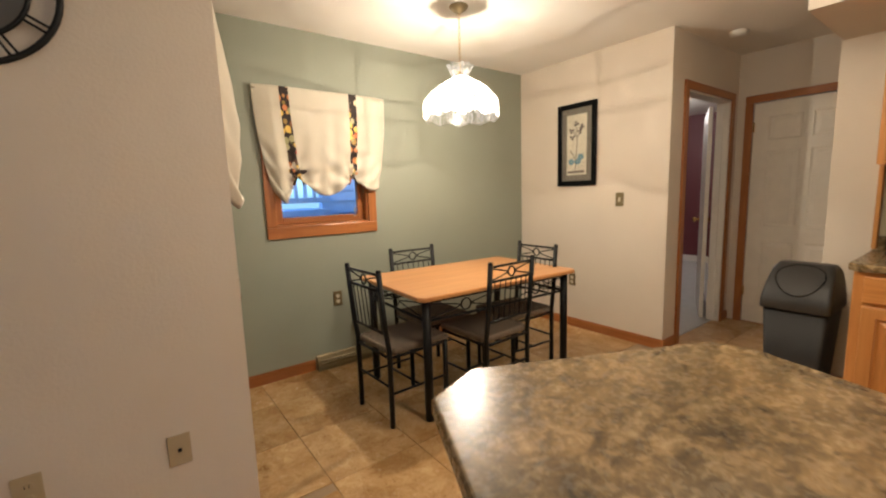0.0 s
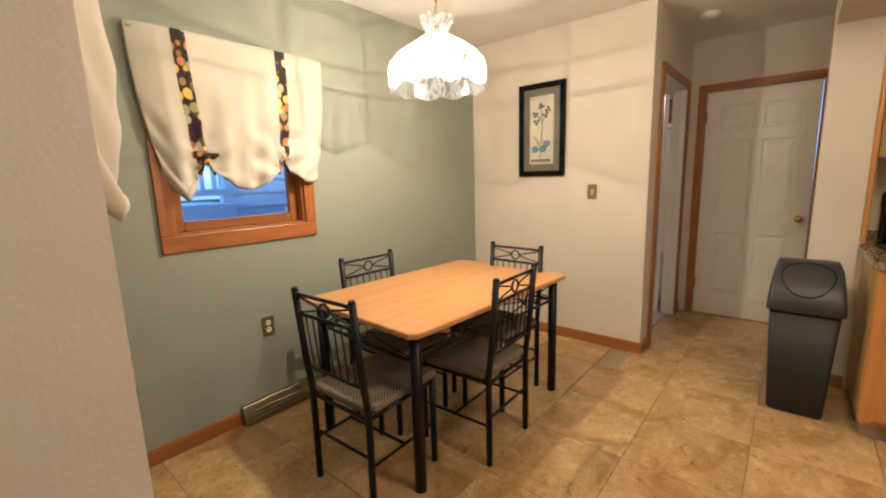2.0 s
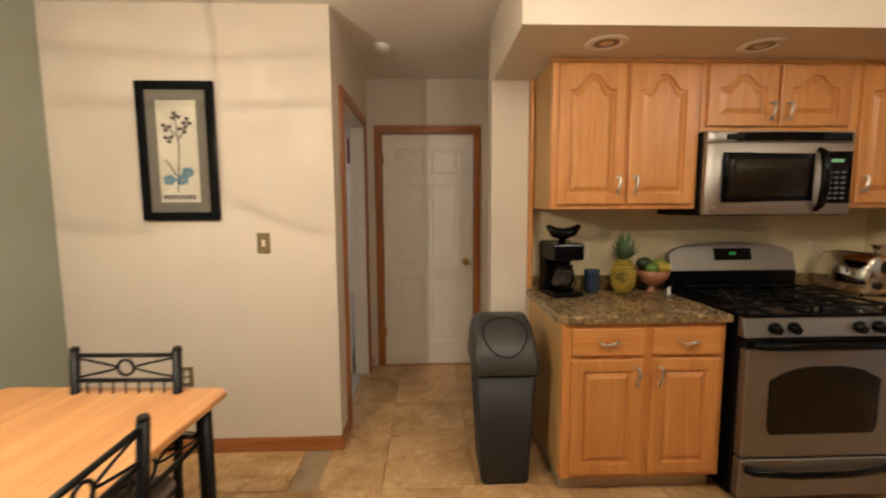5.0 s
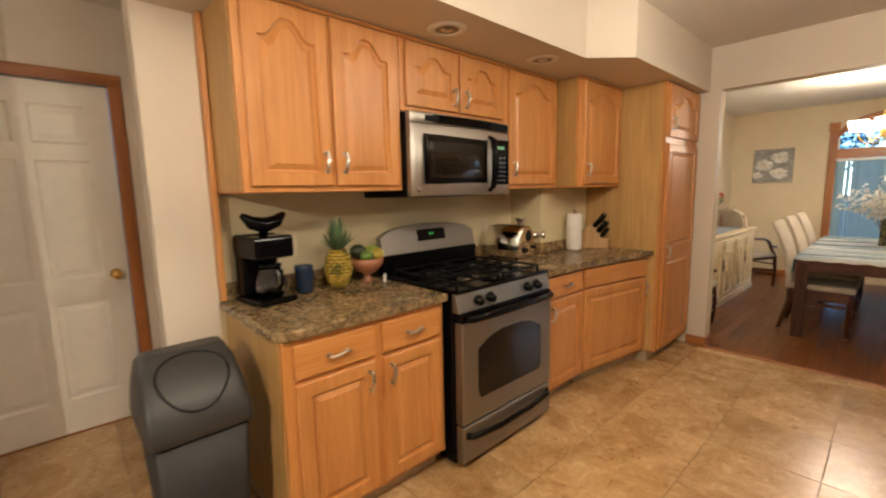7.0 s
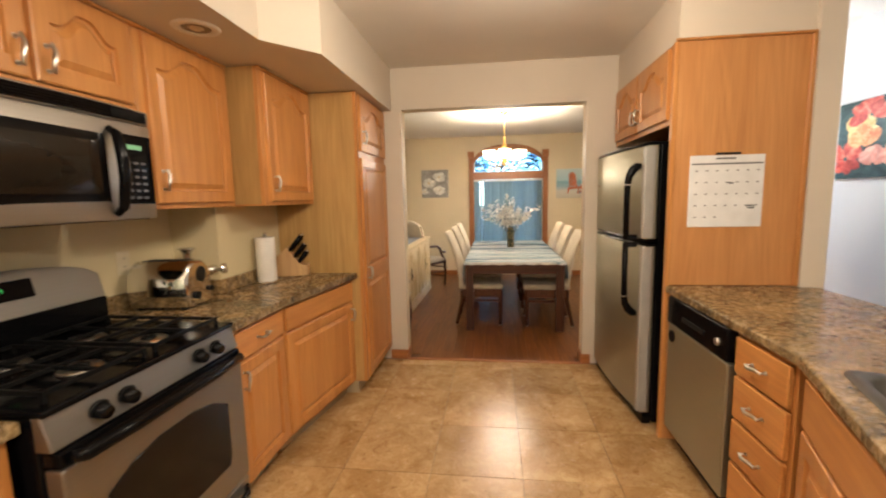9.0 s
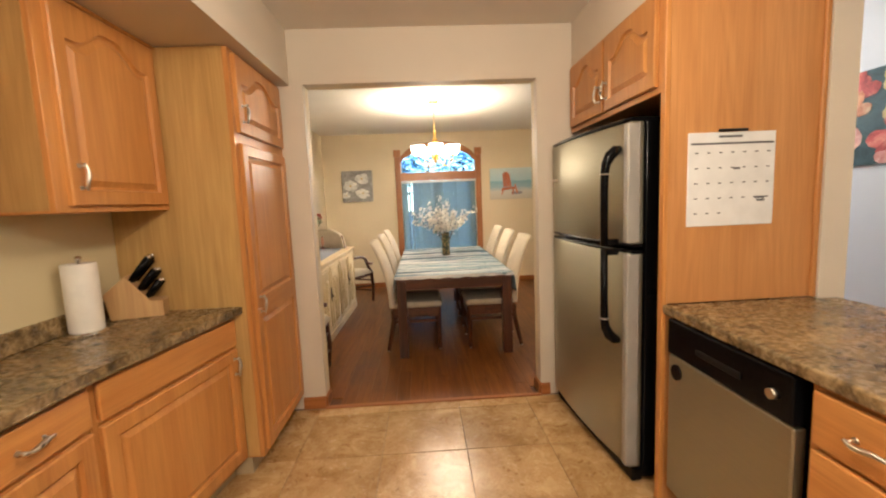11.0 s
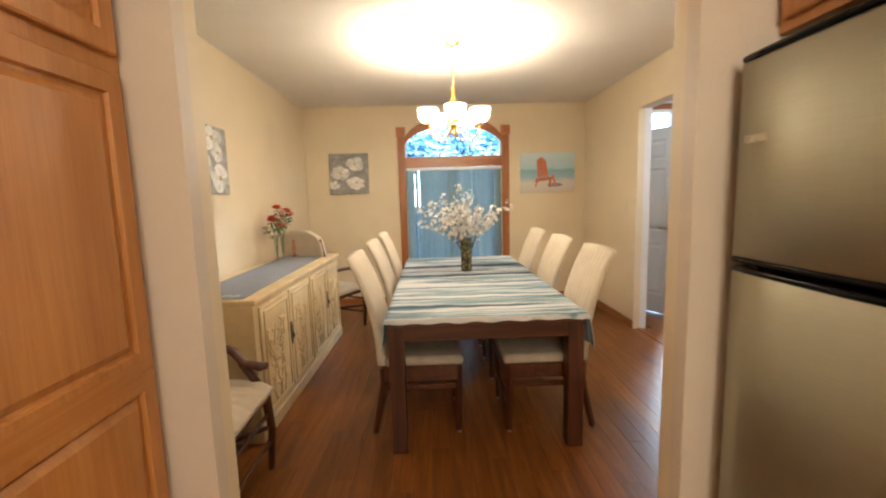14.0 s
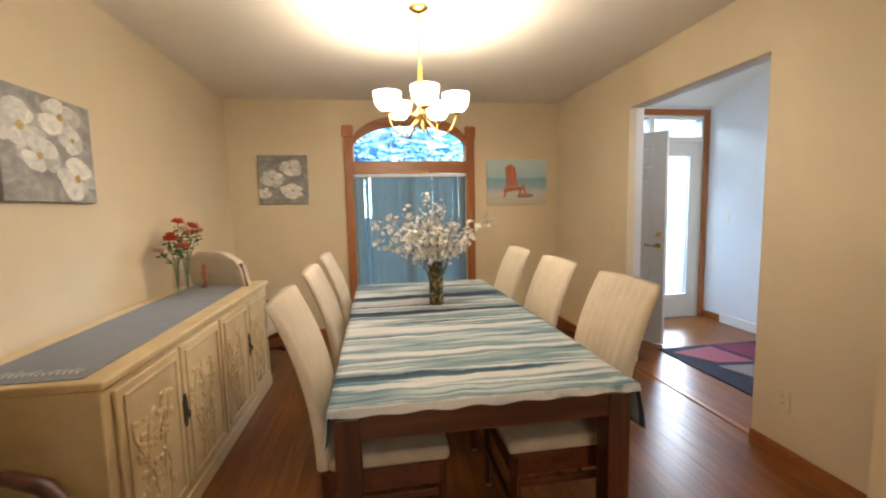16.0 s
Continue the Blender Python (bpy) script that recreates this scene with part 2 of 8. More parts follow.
def plank_wood():
    m = Mat("glossy_reddish_laminate_plank", 0.2, spec=0.3)
    v = m.vec((14, 1.0, 1))
    a = m.noise(v, 1.4, 5, 0.6, 1.0)
    g = m.noise(m.vec((120, 4, 1)), 1.6, 3, 0.6)
    base = m.ramp(a, [(0.25, (0.125, 0.038, 0.008)), (0.5, (0.205, 0.070, 0.015)), (0.75, (0.29, 0.112, 0.027))])
    info = m.t.nodes.new("ShaderNodeObjectInfo")
    tone = m.ramp(info.outputs["Random"], [(0, (0.90, 0.88, 0.86)), (1, (1.07, 1.06, 1.04))])
    grain = m.ramp(g, [(0.3, (0.75, 0.7, 0.65)), (0.6, (1, 1, 1))])
    m.color(m.mix(1.0, m.mix(0.7, base, grain, "MULTIPLY"), tone, "MULTIPLY"))
    m.rough(a, 0.30, 0.32)
    return m.m


M_PLANK = plank_wood()
M_SEAM = plain("dark_plank_seam", (0.09, 0.030, 0.011), 0.5)


# ---- shape helpers ----
def B():
    return bmesh.new()


def box(bm, x0, x1, y0, y1, z0, z1, bevel=0.0, seg=2):
    v = [bm.verts.new((x, y, z)) for z in (z0, z1) for y in (y0, y1) for x in (x0, x1)]
    fs = [bm.faces.new([v[i] for i in f]) for f in ((0, 2, 3, 1), (4, 5, 7, 6), (0, 1, 5, 4), (1, 3, 7, 5), (3, 2, 6, 7), (2, 0, 4, 6))]
    if bevel:
        es = list({e for f in fs for e in f.edges})
        bmesh.ops.bevel(bm, geom=es, offset=bevel, segments=seg, profile=0.5, affect="EDGES")
    return v


def prism(bm, poly, z0, z1, bevel=0.0, seg=2):
    """An upright prism over the plan poly, which runs anticlockwise."""
    lo, hi = [bm.verts.new((x, y, z0)) for x, y in poly], [bm.verts.new((x, y, z1)) for x, y in poly]
    fs = [bm.faces.new(lo[::-1]), bm.faces.new(hi)]
    n = len(poly)
    fs += [bm.faces.new((lo[i], lo[(i + 1) % n], hi[(i + 1) % n], hi[i])) for i in range(n)]
    if bevel:
        bmesh.ops.bevel(bm, geom=list(set(fs[0].edges) | set(fs[1].edges)), offset=bevel, segments=seg, profile=0.5, affect="EDGES")


def tube(bm, pts, r, n=8, cap=True, flat=None):
    """A round bar along pts; r is a radius or one for each point; flat=(a, b) scales the section."""
    pts = [Vector(p) for p in pts]
    rs = r if isinstance(r, (list, tuple)) else [r] * len(pts)
    rings, up = [], None
    for i, p in enumerate(pts):
        d = (pts[min(i + 1, len(pts) - 1)] - pts[max(i - 1, 0)]).normalized()
        if up is None:
            up = Vector((0, 0, 1)) if abs(d.z) < 0.9 else Vector((0, 1, 0))
        s = d.cross(up).normalized()
        up = s.cross(d).normalized()
        fa, fb = flat or (1, 1)
        rings.append([bm.verts.new(p + rs[i] * (fa * math.cos(2 * math.pi * k / n) * s + fb * math.sin(2 * math.pi * k / n) * up)) for k in range(n)])
    for a, b in zip(rings, rings[1:]):
        for k in range(n):
            bm.faces.new((a[k], a[(k + 1) % n], b[(k + 1) % n], b[k])).smooth = n > 4
    if cap:
        bm.faces.new(rings[0][::-1]), bm.faces.new(rings[-1])


def lathe(bm, prof, at=(0, 0, 0), n=24, wave=0.0, waves=0, cap=True):
    """Turns the profile of (radius, height) about the upright through at."""
    rings = []
    for r, z in prof:
        rings.append([bm.verts.new((at[0] + r * (1 + (wave * math.cos(waves * 2 * math.pi * k / n) if waves else 0)) * math.cos(2 * math.pi * k / n), at[1] + r * (1 + (wave * math.cos(waves * 2 * math.pi * k / n) if waves else 0)) * math.sin(2 * math.pi * k / n), at[2] + z)) for k in range(n)])
    for a, b in zip(rings, rings[1:]):
        for k in range(n):
            bm.faces.new((a[k], a[(k + 1) % n], b[(k + 1) % n], b[k])).smooth = True
    if cap:
        if prof[0][0] > 1e-4:
            bm.faces.new(rings[0][::-1])
        if prof[-1][0] > 1e-4:
            bm.faces.new(rings[-1])


def ball(bm, c, r, u=10, v=7, squash=(1, 1, 1)):
    m = Matrix.Translation(c) @ Matrix.Diagonal((*squash, 1))
    res = bmesh.ops.create_uvsphere(bm, u_segments=u, v_segments=v, radius=r, matrix=m)
    for f in {f for w in res["verts"] for f in w.link_faces}:
        f.smooth = True


def part(name, bm, mat, parent=None, label="", kind="", fix=True):
    if fix:
        bmesh.ops.recalc_face_normals(bm, faces=bm.faces)
    me = bpy.data.meshes.new(name)
    bm.to_mesh(me)
    bm.free()
    for m in mat if isinstance(mat, (list, tuple)) else [mat]:
        me.materials.append(m)
    ob = new(name, me)
    ob.parent = parent
    return tagged(ob, label, kind=kind)


def thing(name, m, label, category, group="", kind=""):
    ob = new(name)
    ob.empty_display_size = 0.1
    ob.matrix_world = m
    return tagged(ob, label, category, group, kind)


def at(x, y, z=0, rz=0):
    return pose(x, y, z, 0, 0, rz)


def fixed(name, bm, mat, label="", category="", parent=None):
    ob = part(name, bm, mat, parent)
    return tagged(ob, label, category, kind="structure")


# ---- setting ----
H = 2.50


def run(bm, axis, a0, a1, p0, p1, z0, z1, holes=()):
    """A wall along an axis from a0 to a1, p0 to p1 thick, with holes (from, to, bottom, top)."""
    def bx(u0, u1, w0, w1):
        if u1 - u0 > 1e-4 and w1 - w0 > 1e-4:
            box(bm, *((u0, u1, p0, p1) if axis == "x" else (p0, p1, u0, u1)), w0, w1)
    u = a0
    for h0, h1, b, t in sorted(holes):
        bx(u, h0, z0, z1), bx(h0, h1, z0, b), bx(h0, h1, t, z1)
        u = h1
    bx(u, a1, z0, z1)


def wall(name, axis, a0, a1, p0, p1, mat, holes=(), z0=0.0, z1=H, label="painted plaster wall"):
    bm = B()
    run(bm, axis, a0, a1, p0, p1, z0, z1, holes)
    return fixed(name, bm, mat, label, "wall")


WIN1 = (1.95, 2.67, 1.12, 2.02)
WIN2 = (2.50, 3.34, 1.12, 2.02)
wall("wall_dinette_north", "x", 1.30, 4.60, 3.66, 3.80, M_GREEN, [WIN1], label="sage green painted plaster wall")
wall("wall_dinette_west", "y", 2.40, 3.66, 1.29, 1.42, M_GREEN, [WIN2], label="sage green painted plaster wall")
wall("wall_partition", "x", -0.98, 1.42, 2.28, 2.40, M_CREAM, z1=3.3, label="warm white painted plaster wall")
wall("wall_dinette_east", "y", 2.14, 3.66, 4.485, 4.60, M_CREAM, label="warm white painted plaster wall")
wall("wall_passage_north", "x", 4.60, 5.90, 2.14, 2.25, M_CREAM, [(4.745, 5.62, 0, 2.08)], label="warm white painted plaster wall")
wall("wall_passage_east", "y", 0.98, 2.14, 5.79, 5.92, M_CREAM, [(1.225, 2.01, 0, 2.05)], label="warm white painted plaster wall")
wall("wall_passage_south", "x", 4.78, 5.79, 0.86, 0.98, M_CREAM, label="warm white painted plaster wall")
wall("wall_range", "y", -2.53, 1.23, 4.66, 4.78, M_BACKS, label="pale yellow painted plaster wall")
wall("wall_range_end", "x", 4.659, 4.781, 1.23, 1.236, M_CREAM, label="warm white painted plaster wall end")
bm = B()
box(bm, 4.652, 4.66, 1.015, 1.234, 0, H)
fixed("wall_range_strip", bm, M_CREAM, "warm white painted plaster wall", "wall")
OPEN = (2.10, 3.61, 0, 2.165)
wall("wall_kitchen_south", "x", 1.21, 4.66, -2.595, -2.53, M_CREAM, [OPEN], label="warm white painted plaster wall with a wide opening")
wall("wall_dining_north", "x", 0.80, 4.58, -2.66, -2.595, M_DINING, [OPEN], label="cream painted plaster wall with a wide opening")
wall("wall_stub", "y", -2.595, -1.40, 1.09, 1.21, M_CREAM, z1=3.3, label="warm white plaster wall end")
wall("wall_dining_east", "y", -6.65, -2.66, 4.45, 4.58, M_DINING, label="cream painted plaster wall")
wall("wall_dining_south", "x", 0.80, 4.58, -6.79, -6.65, M_DINING, [(1.99, 3.20, 0.12, 2.32)], label="cream painted plaster wall")
wall("wall_dining_west", "y", -6.65, -2.66, 0.855, 0.92, M_DINING, [(-5.27, -4.03, 0, 2.14)], label="cream painted plaster wall with an opening")
wall("wall_hall_east", "y", -6.45, -2.66, 0.79, 0.855, M_HALL, [(-5.27, -4.03, 0, 2.14)], z1=3.3, label="white painted plaster wall with an opening")
wall("wall_hall_front", "x", -0.98, 0.79, -6.59, -6.45, M_HALL, [(-0.80, 0.78, 0, 2.36)], z1=3.3, label="white painted plaster wall")
wall("wall_hall_west", "y", -6.45, 2.28, -0.98, -0.85, M_HALL, z1=3.3, label="white painted plaster wall")
wall("wall_bedroom_east", "y", 2.25, 5.6, 8.95, 9.07, M_RED, [(2.62, 3.42, 0, 2.05)], label="dark red painted wall")
wall("wall_bedroom_north", "x", 4.6, 9.07, 5.6, 5.72, M_RED, label="dark red painted wall")
wall("wall_bedroom_south", "x", 5.92, 9.07, 2.13, 2.25, M_RED, label="dark red painted wall")
wall("wall_bedroom_west", "y", 3.80, 5.6, 4.48, 4.6, M_RED, label="dark red painted wall")
wall("wall_closet", "y", 2.3, 3.7, 9.9, 10.0, M_HALL, label="white painted wall")

# ceilings
bm = B()
box(bm, 1.09, 5.92, -6.79, 3.80, H, H + 0.12)
box(bm, 0.80, 1.09, -6.79, -2.595, H, H + 0.12)
box(bm, 1.09, 1.21, -1.40, 2.28, H, 3.3)
fixed("ceiling", bm, M_CEIL, "off-white textured plaster ceiling", "ceiling")
bm = B()
box(bm, 4.48, 10.0, 3.80, 5.72, H, H + 0.1)
box(bm, 5.92, 10.0, 2.13, 3.80, H, H + 0.1)
fixed("ceiling_bedroom", bm, M_CEIL, "off-white plaster ceiling", "ceiling")
bm = B()
prof = [(-6.59, 2.40), (-3.9, 3.15), (-2.5, 2.92), (2.40, 2.92)]
for i, xe in enumerate((0.795, 0.795, 1.09)):
    (ya, za), (yb, zb) = prof[i], prof[i + 1]
    c = [[bm.verts.new((x, y, z + dz)) for y, z in ((ya, za), (yb, zb))] for x in (-0.98, xe) for dz in (0, 0.1)]
    for p, q in ((0, 1), (1, 3), (3, 2), (2, 0)):
        bm.faces.new((c[p][0], c[p][1], c[q][1], c[q][0]))
    for e in (0, 1):
        bm.faces.new((c[0][e], c[1][e], c[3][e], c[2][e]))
fixed("ceiling_hall", bm, M_CEIL, "off-white sloped plaster ceiling", "ceiling")

# soffit over the wall cabinets, and the one over the refrigerator
bm = B()
prism(bm, [(4.658, 1.228), (3.89, 1.228), (3.89, -0.87), (3.69, -1.10), (3.69, -2.528), (4.658, -2.528)], 2.16, H - 0.001)
fixed("soffit", bm, M_CREAM, "warm white boxed plaster soffit", "soffit")
bm = B()
box(bm, 1.212, 1.865, -2.528, -1.425, 2.225, H - 0.001)
fixed("soffit_small", bm, M_CREAM, "warm white boxed plaster soffit", "soffit")

# floors
bm = B()
box(bm, 1.09, 4.60, -2.53, 3.80, -0.12, -0.006)
box(bm, 4.60, 5.92, -2.53, 2.20, -0.12, -0.006)
box(bm, -0.98, 1.09, -2.595, 2.40, -0.12, -0.006)
fixed("floor_kitchen", bm, M_GROUT, "tan grout bed under the tiles", "floor")
bm = B()
box(bm, 0.79, 4.58, -6.79, -2.53, -0.12, -0.006)
box(bm, -0.98, 0.79, -6.59, -2.595, -0.12, -0.006)
fixed("floor_dining", bm, M_SEAM, "dark seams under the planks", "floor")
bm = B()
box(bm, 4.60, 10.0, 2.20, 5.72, -0.12, 0.004)
fixed("floor_bedroom", bm, M_CARPET, "grey carpet", "floor")
bm = B()
box(bm, 2.10, 3.61, -2.545, -2.505, -0.005, 0.009, 0.004)
fixed("threshold", bm, M_TRIMX, "narrow wooden threshold strip", "threshold")
# Strip added to close the door gap, where sky light leaked through.
bm = B()
box(bm, 5.795, 5.92, 1.225, 2.01, -0.005, 0.0075)
fixed("threshold_passage", bm, M_TRIMY, "wooden strip added under the closed door to block leaking light", "threshold")
bm = B()
box(bm, 0.835, 0.875, -5.27, -4.03, -0.005, 0.008, 0.003)
fixed("threshold_hall", bm, M_TRIMY, "narrow wooden threshold strip", "threshold")


def base(axis, a0, a1, p, out):
    """A wooden baseboard on the wall at p; out is the side on which it stands."""
    bm = B()
    lo, hi = (p, p + 0.013) if out > 0 else (p - 0.013, p)
    run(bm, axis, a0, a1, lo, hi, 0, 0.072)
    lo, hi = (p, p + 0.008) if out > 0 else (p - 0.008, p)
    run(bm, axis, a0, a1, lo, hi, 0.072, 0.082)
    fixed("baseboard", bm, M_TRIMX if axis == "x" else M_TRIMY, "orange-stained wooden baseboard", "baseboard")


for args in [("x", 1.42, 2.15, 3.66, -1), ("x", 2.89, 4.485, 3.66, -1), ("y", 2.14, 3.647, 4.485, -1), ("x", 4.472, 4.68, 2.14, -1), ("x", 5.69, 5.79, 2.14, -1),
             ("y", 2.28, 3.647, 1.42, 1), ("x", 3.61, 3.76, -2.53, 1), ("x", 2.035, 2.10, -2.53, 1), ("y", -2.66, -2.53, 3.61, -1), ("y", -2.66, -2.53, 2.10, 1),
             ("y", -6.65, -2.66, 4.45, -1), ("x", 3.29, 4.437, -6.65, 1), ("x", 0.933, 1.90, -6.65, 1), ("y", -6.637, -5.27, 0.92, 1), ("y", -4.03, -2.673, 0.92, 1),
             ("x", 0.933, 2.10, -2.66, -1), ("x", 3.61, 4.437, -2.66, -1), ("x", 0.92, 0.855, -5.27, 1), ("y", 1.005, 1.23, 4.652, -1)]:
    base(*args)
bm = B()
box(bm, 8.93, 8.95, 3.50, 5.6, 0, 0.11)
box(bm, -0.85, -0.835, -6.18, -1.0, 0, 0.10)
fixed("baseboard", bm, M_WHITE, "white painted baseboard", "baseboard")
base("y", -6.44, -6.18, -0.85, 1)


def casing(name, axis, a0, a1, z1, p, out, w=0.065, d=0.018, z0=0.0, sill=False, mats=(M_TRIM, M_TRIMX, M_TRIMY)):
    """Wooden casing round an opening: two uprights and a head, and a sill board if asked."""
    lo, hi = (p, p + d) if out > 0 else (p - d, p)
    up, lev = mats[0], mats[1] if axis == "x" else mats[2]
    t = thing(name, pose(0, 0, 0), "orange-stained wooden casing round an opening", "door casing", kind="structure")
    for u0, u1 in ((a0 - w, a0), (a1, a1 + w)):
        bm = B()
        box(bm, *((u0, u1, lo, hi) if axis == "x" else (lo, hi, u0, u1)), z0, z1, 0.004)
        part("casing_side", bm, up, t)
    bm = B()
    box(bm, *((a0 - w, a1 + w, lo, hi) if axis == "x" else (lo, hi, a0 - w, a1 + w)), z1, z1 + w, 0.004)
    part("casing_head", bm, lev, t)
    if sill:
        bm = B()
        box(bm, *((a0 - w, a1 + w, lo, hi + (0.012 if out > 0 else 0)) if axis == "x" else (lo, hi, a0 - w, a1 + w)), z0 - w - 0.015, z0, 0.006)
        part("casing_sill", bm, lev, t)
    return t


casing("casing_side_door", "x", 4.745, 5.62, 2.08, 2.14, -1)
casing("casing_passage_door", "y", 1.225, 2.01, 2.05, 5.79, -1)


def panels6(bm, w, h, y, two_round=True, depth=0.006):
    """Six raised panels on a door face of width w and height h, at the front y."""
    cols = [(0.115 * w / 0.8, 0.365 * w / 0.8), (0.435 * w / 0.8, 0.685 * w / 0.8)]
    rows = [(0.10 * h, 0.385 * h), (0.455 * h, 0.79 * h), (0.835 * h, 0.94 * h)]
    for x0, x1 in cols:
        for z0, z1 in rows:
            rings = []
            for ins, yy in ((0, y), (0.012, y + depth), (0.022, y + depth), (0.045, y + 0.0015)):
                rings.append([bm.verts.new(p) for p in ((x0 + ins, yy, z0 + ins), (x1 - ins, yy, z0 + ins), (x1 - ins, yy, z1 - ins), (x0 + ins, yy, z1 - ins))])
            for a, b in zip(rings, rings[1:]):
                for k in range(4):
                    bm.faces.new((a[k], a[(k + 1) % 4], b[(k + 1) % 4], b[k]))
            bm.faces.new(rings[-1])
    return cols, rows


def door_leaf(bm, w, h, t=0.035):
    """A six-panel leaf from x 0 to w, y 0 (front) to t, with panels sunk in both faces."""
    cols = [(0.115 * w / 0.8, 0.365 * w / 0.8), (0.435 * w / 0.8, 0.685 * w / 0.8)]
    rows = [(0.10 * h, 0.385 * h), (0.455 * h, 0.79 * h), (0.835 * h, 0.94 * h)]
    xs = [0, cols[0][0], cols[0][1], cols[1][0], cols[1][1], w]
    zs = [0, rows[0][0], rows[0][1], rows[1][0], rows[1][1], rows[2][0], rows[2][1], h]
    for y in (0, t):
        s = 1 if y == 0 else -1
        for i in range(5):
            for j in range(7):
                c = (xs[i], xs[i + 1], zs[j], zs[j + 1])
                if i in (1, 3) and j in (1, 3, 5):
                    rings = [[bm.verts.new(p) for p in ((c[0] + n, y + s * d, c[2] + n), (c[1] - n, y + s * d, c[2] + n), (c[1] - n, y + s * d, c[3] - n), (c[0] + n, y + s * d, c[3] - n))]
                             for n, d in ((0, 0), (0.012, 0.007), (0.024, 0.007), (0.05, 0.0015))]
                    for a, b in zip(rings, rings[1:]):
                        for k in range(4):
                            bm.faces.new((a[k], a[(k + 1) % 4], b[(k + 1) % 4], b[k]))
                    bm.faces.new(rings[-1])
                else:
                    bm.faces.new([bm.verts.new(p) for p in ((c[0], y, c[2]), (c[1], y, c[2]), (c[1], y, c[3]), (c[0], y, c[3]))])
    for q in (((0, 0, 0), (0, t, 0), (0, t, h), (0, 0, h)), ((w, 0, 0), (w, t, 0), (w, t, h), (w, 0, h)), ((0, 0, 0), (w, 0, 0), (w, t, 0), (0, t, 0)), ((0, 0, h), (w, 0, h), (w, t, h), (0, t, h))):
        bm.faces.new([bm.verts.new(p) for p in q])
    bmesh.ops.remove_doubles(bm, verts=bm.verts, dist=1e-5)


def knob(parent, x, y, z, s=-1, mat=None):
    bm = B()
    tube(bm, [(x, y, z), (x, y + s * 0.006, z)], 0.03, 16)
    tube(bm, [(x, y, z), (x, y + s * 0.035, z)], 0.011, 10)
    ball(bm, (x, y + s * 0.05, z), 0.027, 14, 10, (1, 0.8, 1))
    part("door_knob", bm, mat or M_BRASS, parent, "polished brass door knob")


# closed door at the end of the passage; its local front faces -y
d1 = thing("door_1", at(5.80, 2.007, 0.008, -90), "closed white six-panel door with a brass knob", "door", kind="structure")
bm = B()
door_leaf(bm, 0.777, 2.035)
part("door_leaf", bm, M_DOORW, d1)
knob(d1, 0.715, 0, 0.93)
for z in (0.25, 1.78):
    bm = B()
    tube(bm, [(0.002, -0.006, z), (0.002, -0.006, z + 0.09)], 0.006, 8)
    part("hinge", bm, M_BRASS, d1, "brass hinge")

# open door of the bedroom, swung into it against the far side
bm = B()
for x0, x1 in ((4.745, 4.757), (5.608, 5.62)):
    box(bm, x0, x1, 2.14, 2.25, 0, 2.08)
box(bm, 4.757, 5.608, 2.14, 2.25, 2.068, 2.08)
box(bm, 4.757, 4.767, 2.19, 2.22, 0, 2.068)
box(bm, 5.598, 5.608, 2.19, 2.22, 0, 2.068)
fixed("jamb_side_door", bm, M_WHITE, "white painted door jamb", "door jamb")
d2 = thing("door_2", at(5.60, 2.275, 0.01, 24), "open white six-panel door with a brass knob", "door", kind="structure")
bm = B()
door_leaf(bm, 0.84, 2.04)
part("door_leaf", bm, M_WHITE, d2)
knob(d2, 0.775, 0, 0.93)
knob(d2, 0.775, 0.035, 0.93, 1)
d3 = thing("door_3", at(8.96, 3.40, 0.01, -90), "white six-panel door ajar in the bedroom", "door", kind="structure")
bm = B()
door_leaf(bm, 0.76, 2.03)
part("door_leaf", bm, M_WHITE, d3)
bm = B()
run(bm, "y", 2.55, 3.49, 8.93, 8.95, 0, 2.12, [(2.62, 3.42, 0, 2.05)])
fixed("trim_bedroom_door", bm, M_WHITE, "white painted door casing", "door casing")


# ---- kitchen cabinets ----
def ring_panel(bm, x0, x1, z0, z1, arch, n=18):
    """A cathedral-arched raised-panel door from y 0 (back) to y -0.02 (front)."""
    def ring(ins, y, drop, k=1.0):
        a0, a1, b0, b1 = x0 + ins, x1 - ins, z0 + ins, z1 - ins
        pts = [(a0, b0), (a1, b0)]
        for i in range(n + 1):
            u = 1 - 2 * i / n
            s = min(1, max(0, (abs(u) - 0.12) / 0.68))
            s = s * s * (3 - 2 * s)
            pts.append(((a0 + a1) / 2 + u * (a1 - a0) / 2, b1 - drop * s))
        return [bm.verts.new((x, y, z)) for x, z in pts]
    fw = min(0.055, (x1 - x0) * 0.22)
    rings = [ring(0, 0, 0), ring(0, -0.016, 0), ring(0.005, -0.020, 0), ring(fw, -0.020, arch), ring(fw + 0.004, -0.007, arch), ring(fw + 0.013, -0.006, arch), ring(fw + 0.036, -0.0185, arch)]
    for a, b in zip(rings, rings[1:]):
        for k in range(len(a)):
            bm.faces.new((a[k], a[(k + 1) % len(a)], b[(k + 1) % len(a)], b[k]))
    bm.faces.new(rings[-1]), bm.faces.new(rings[0])


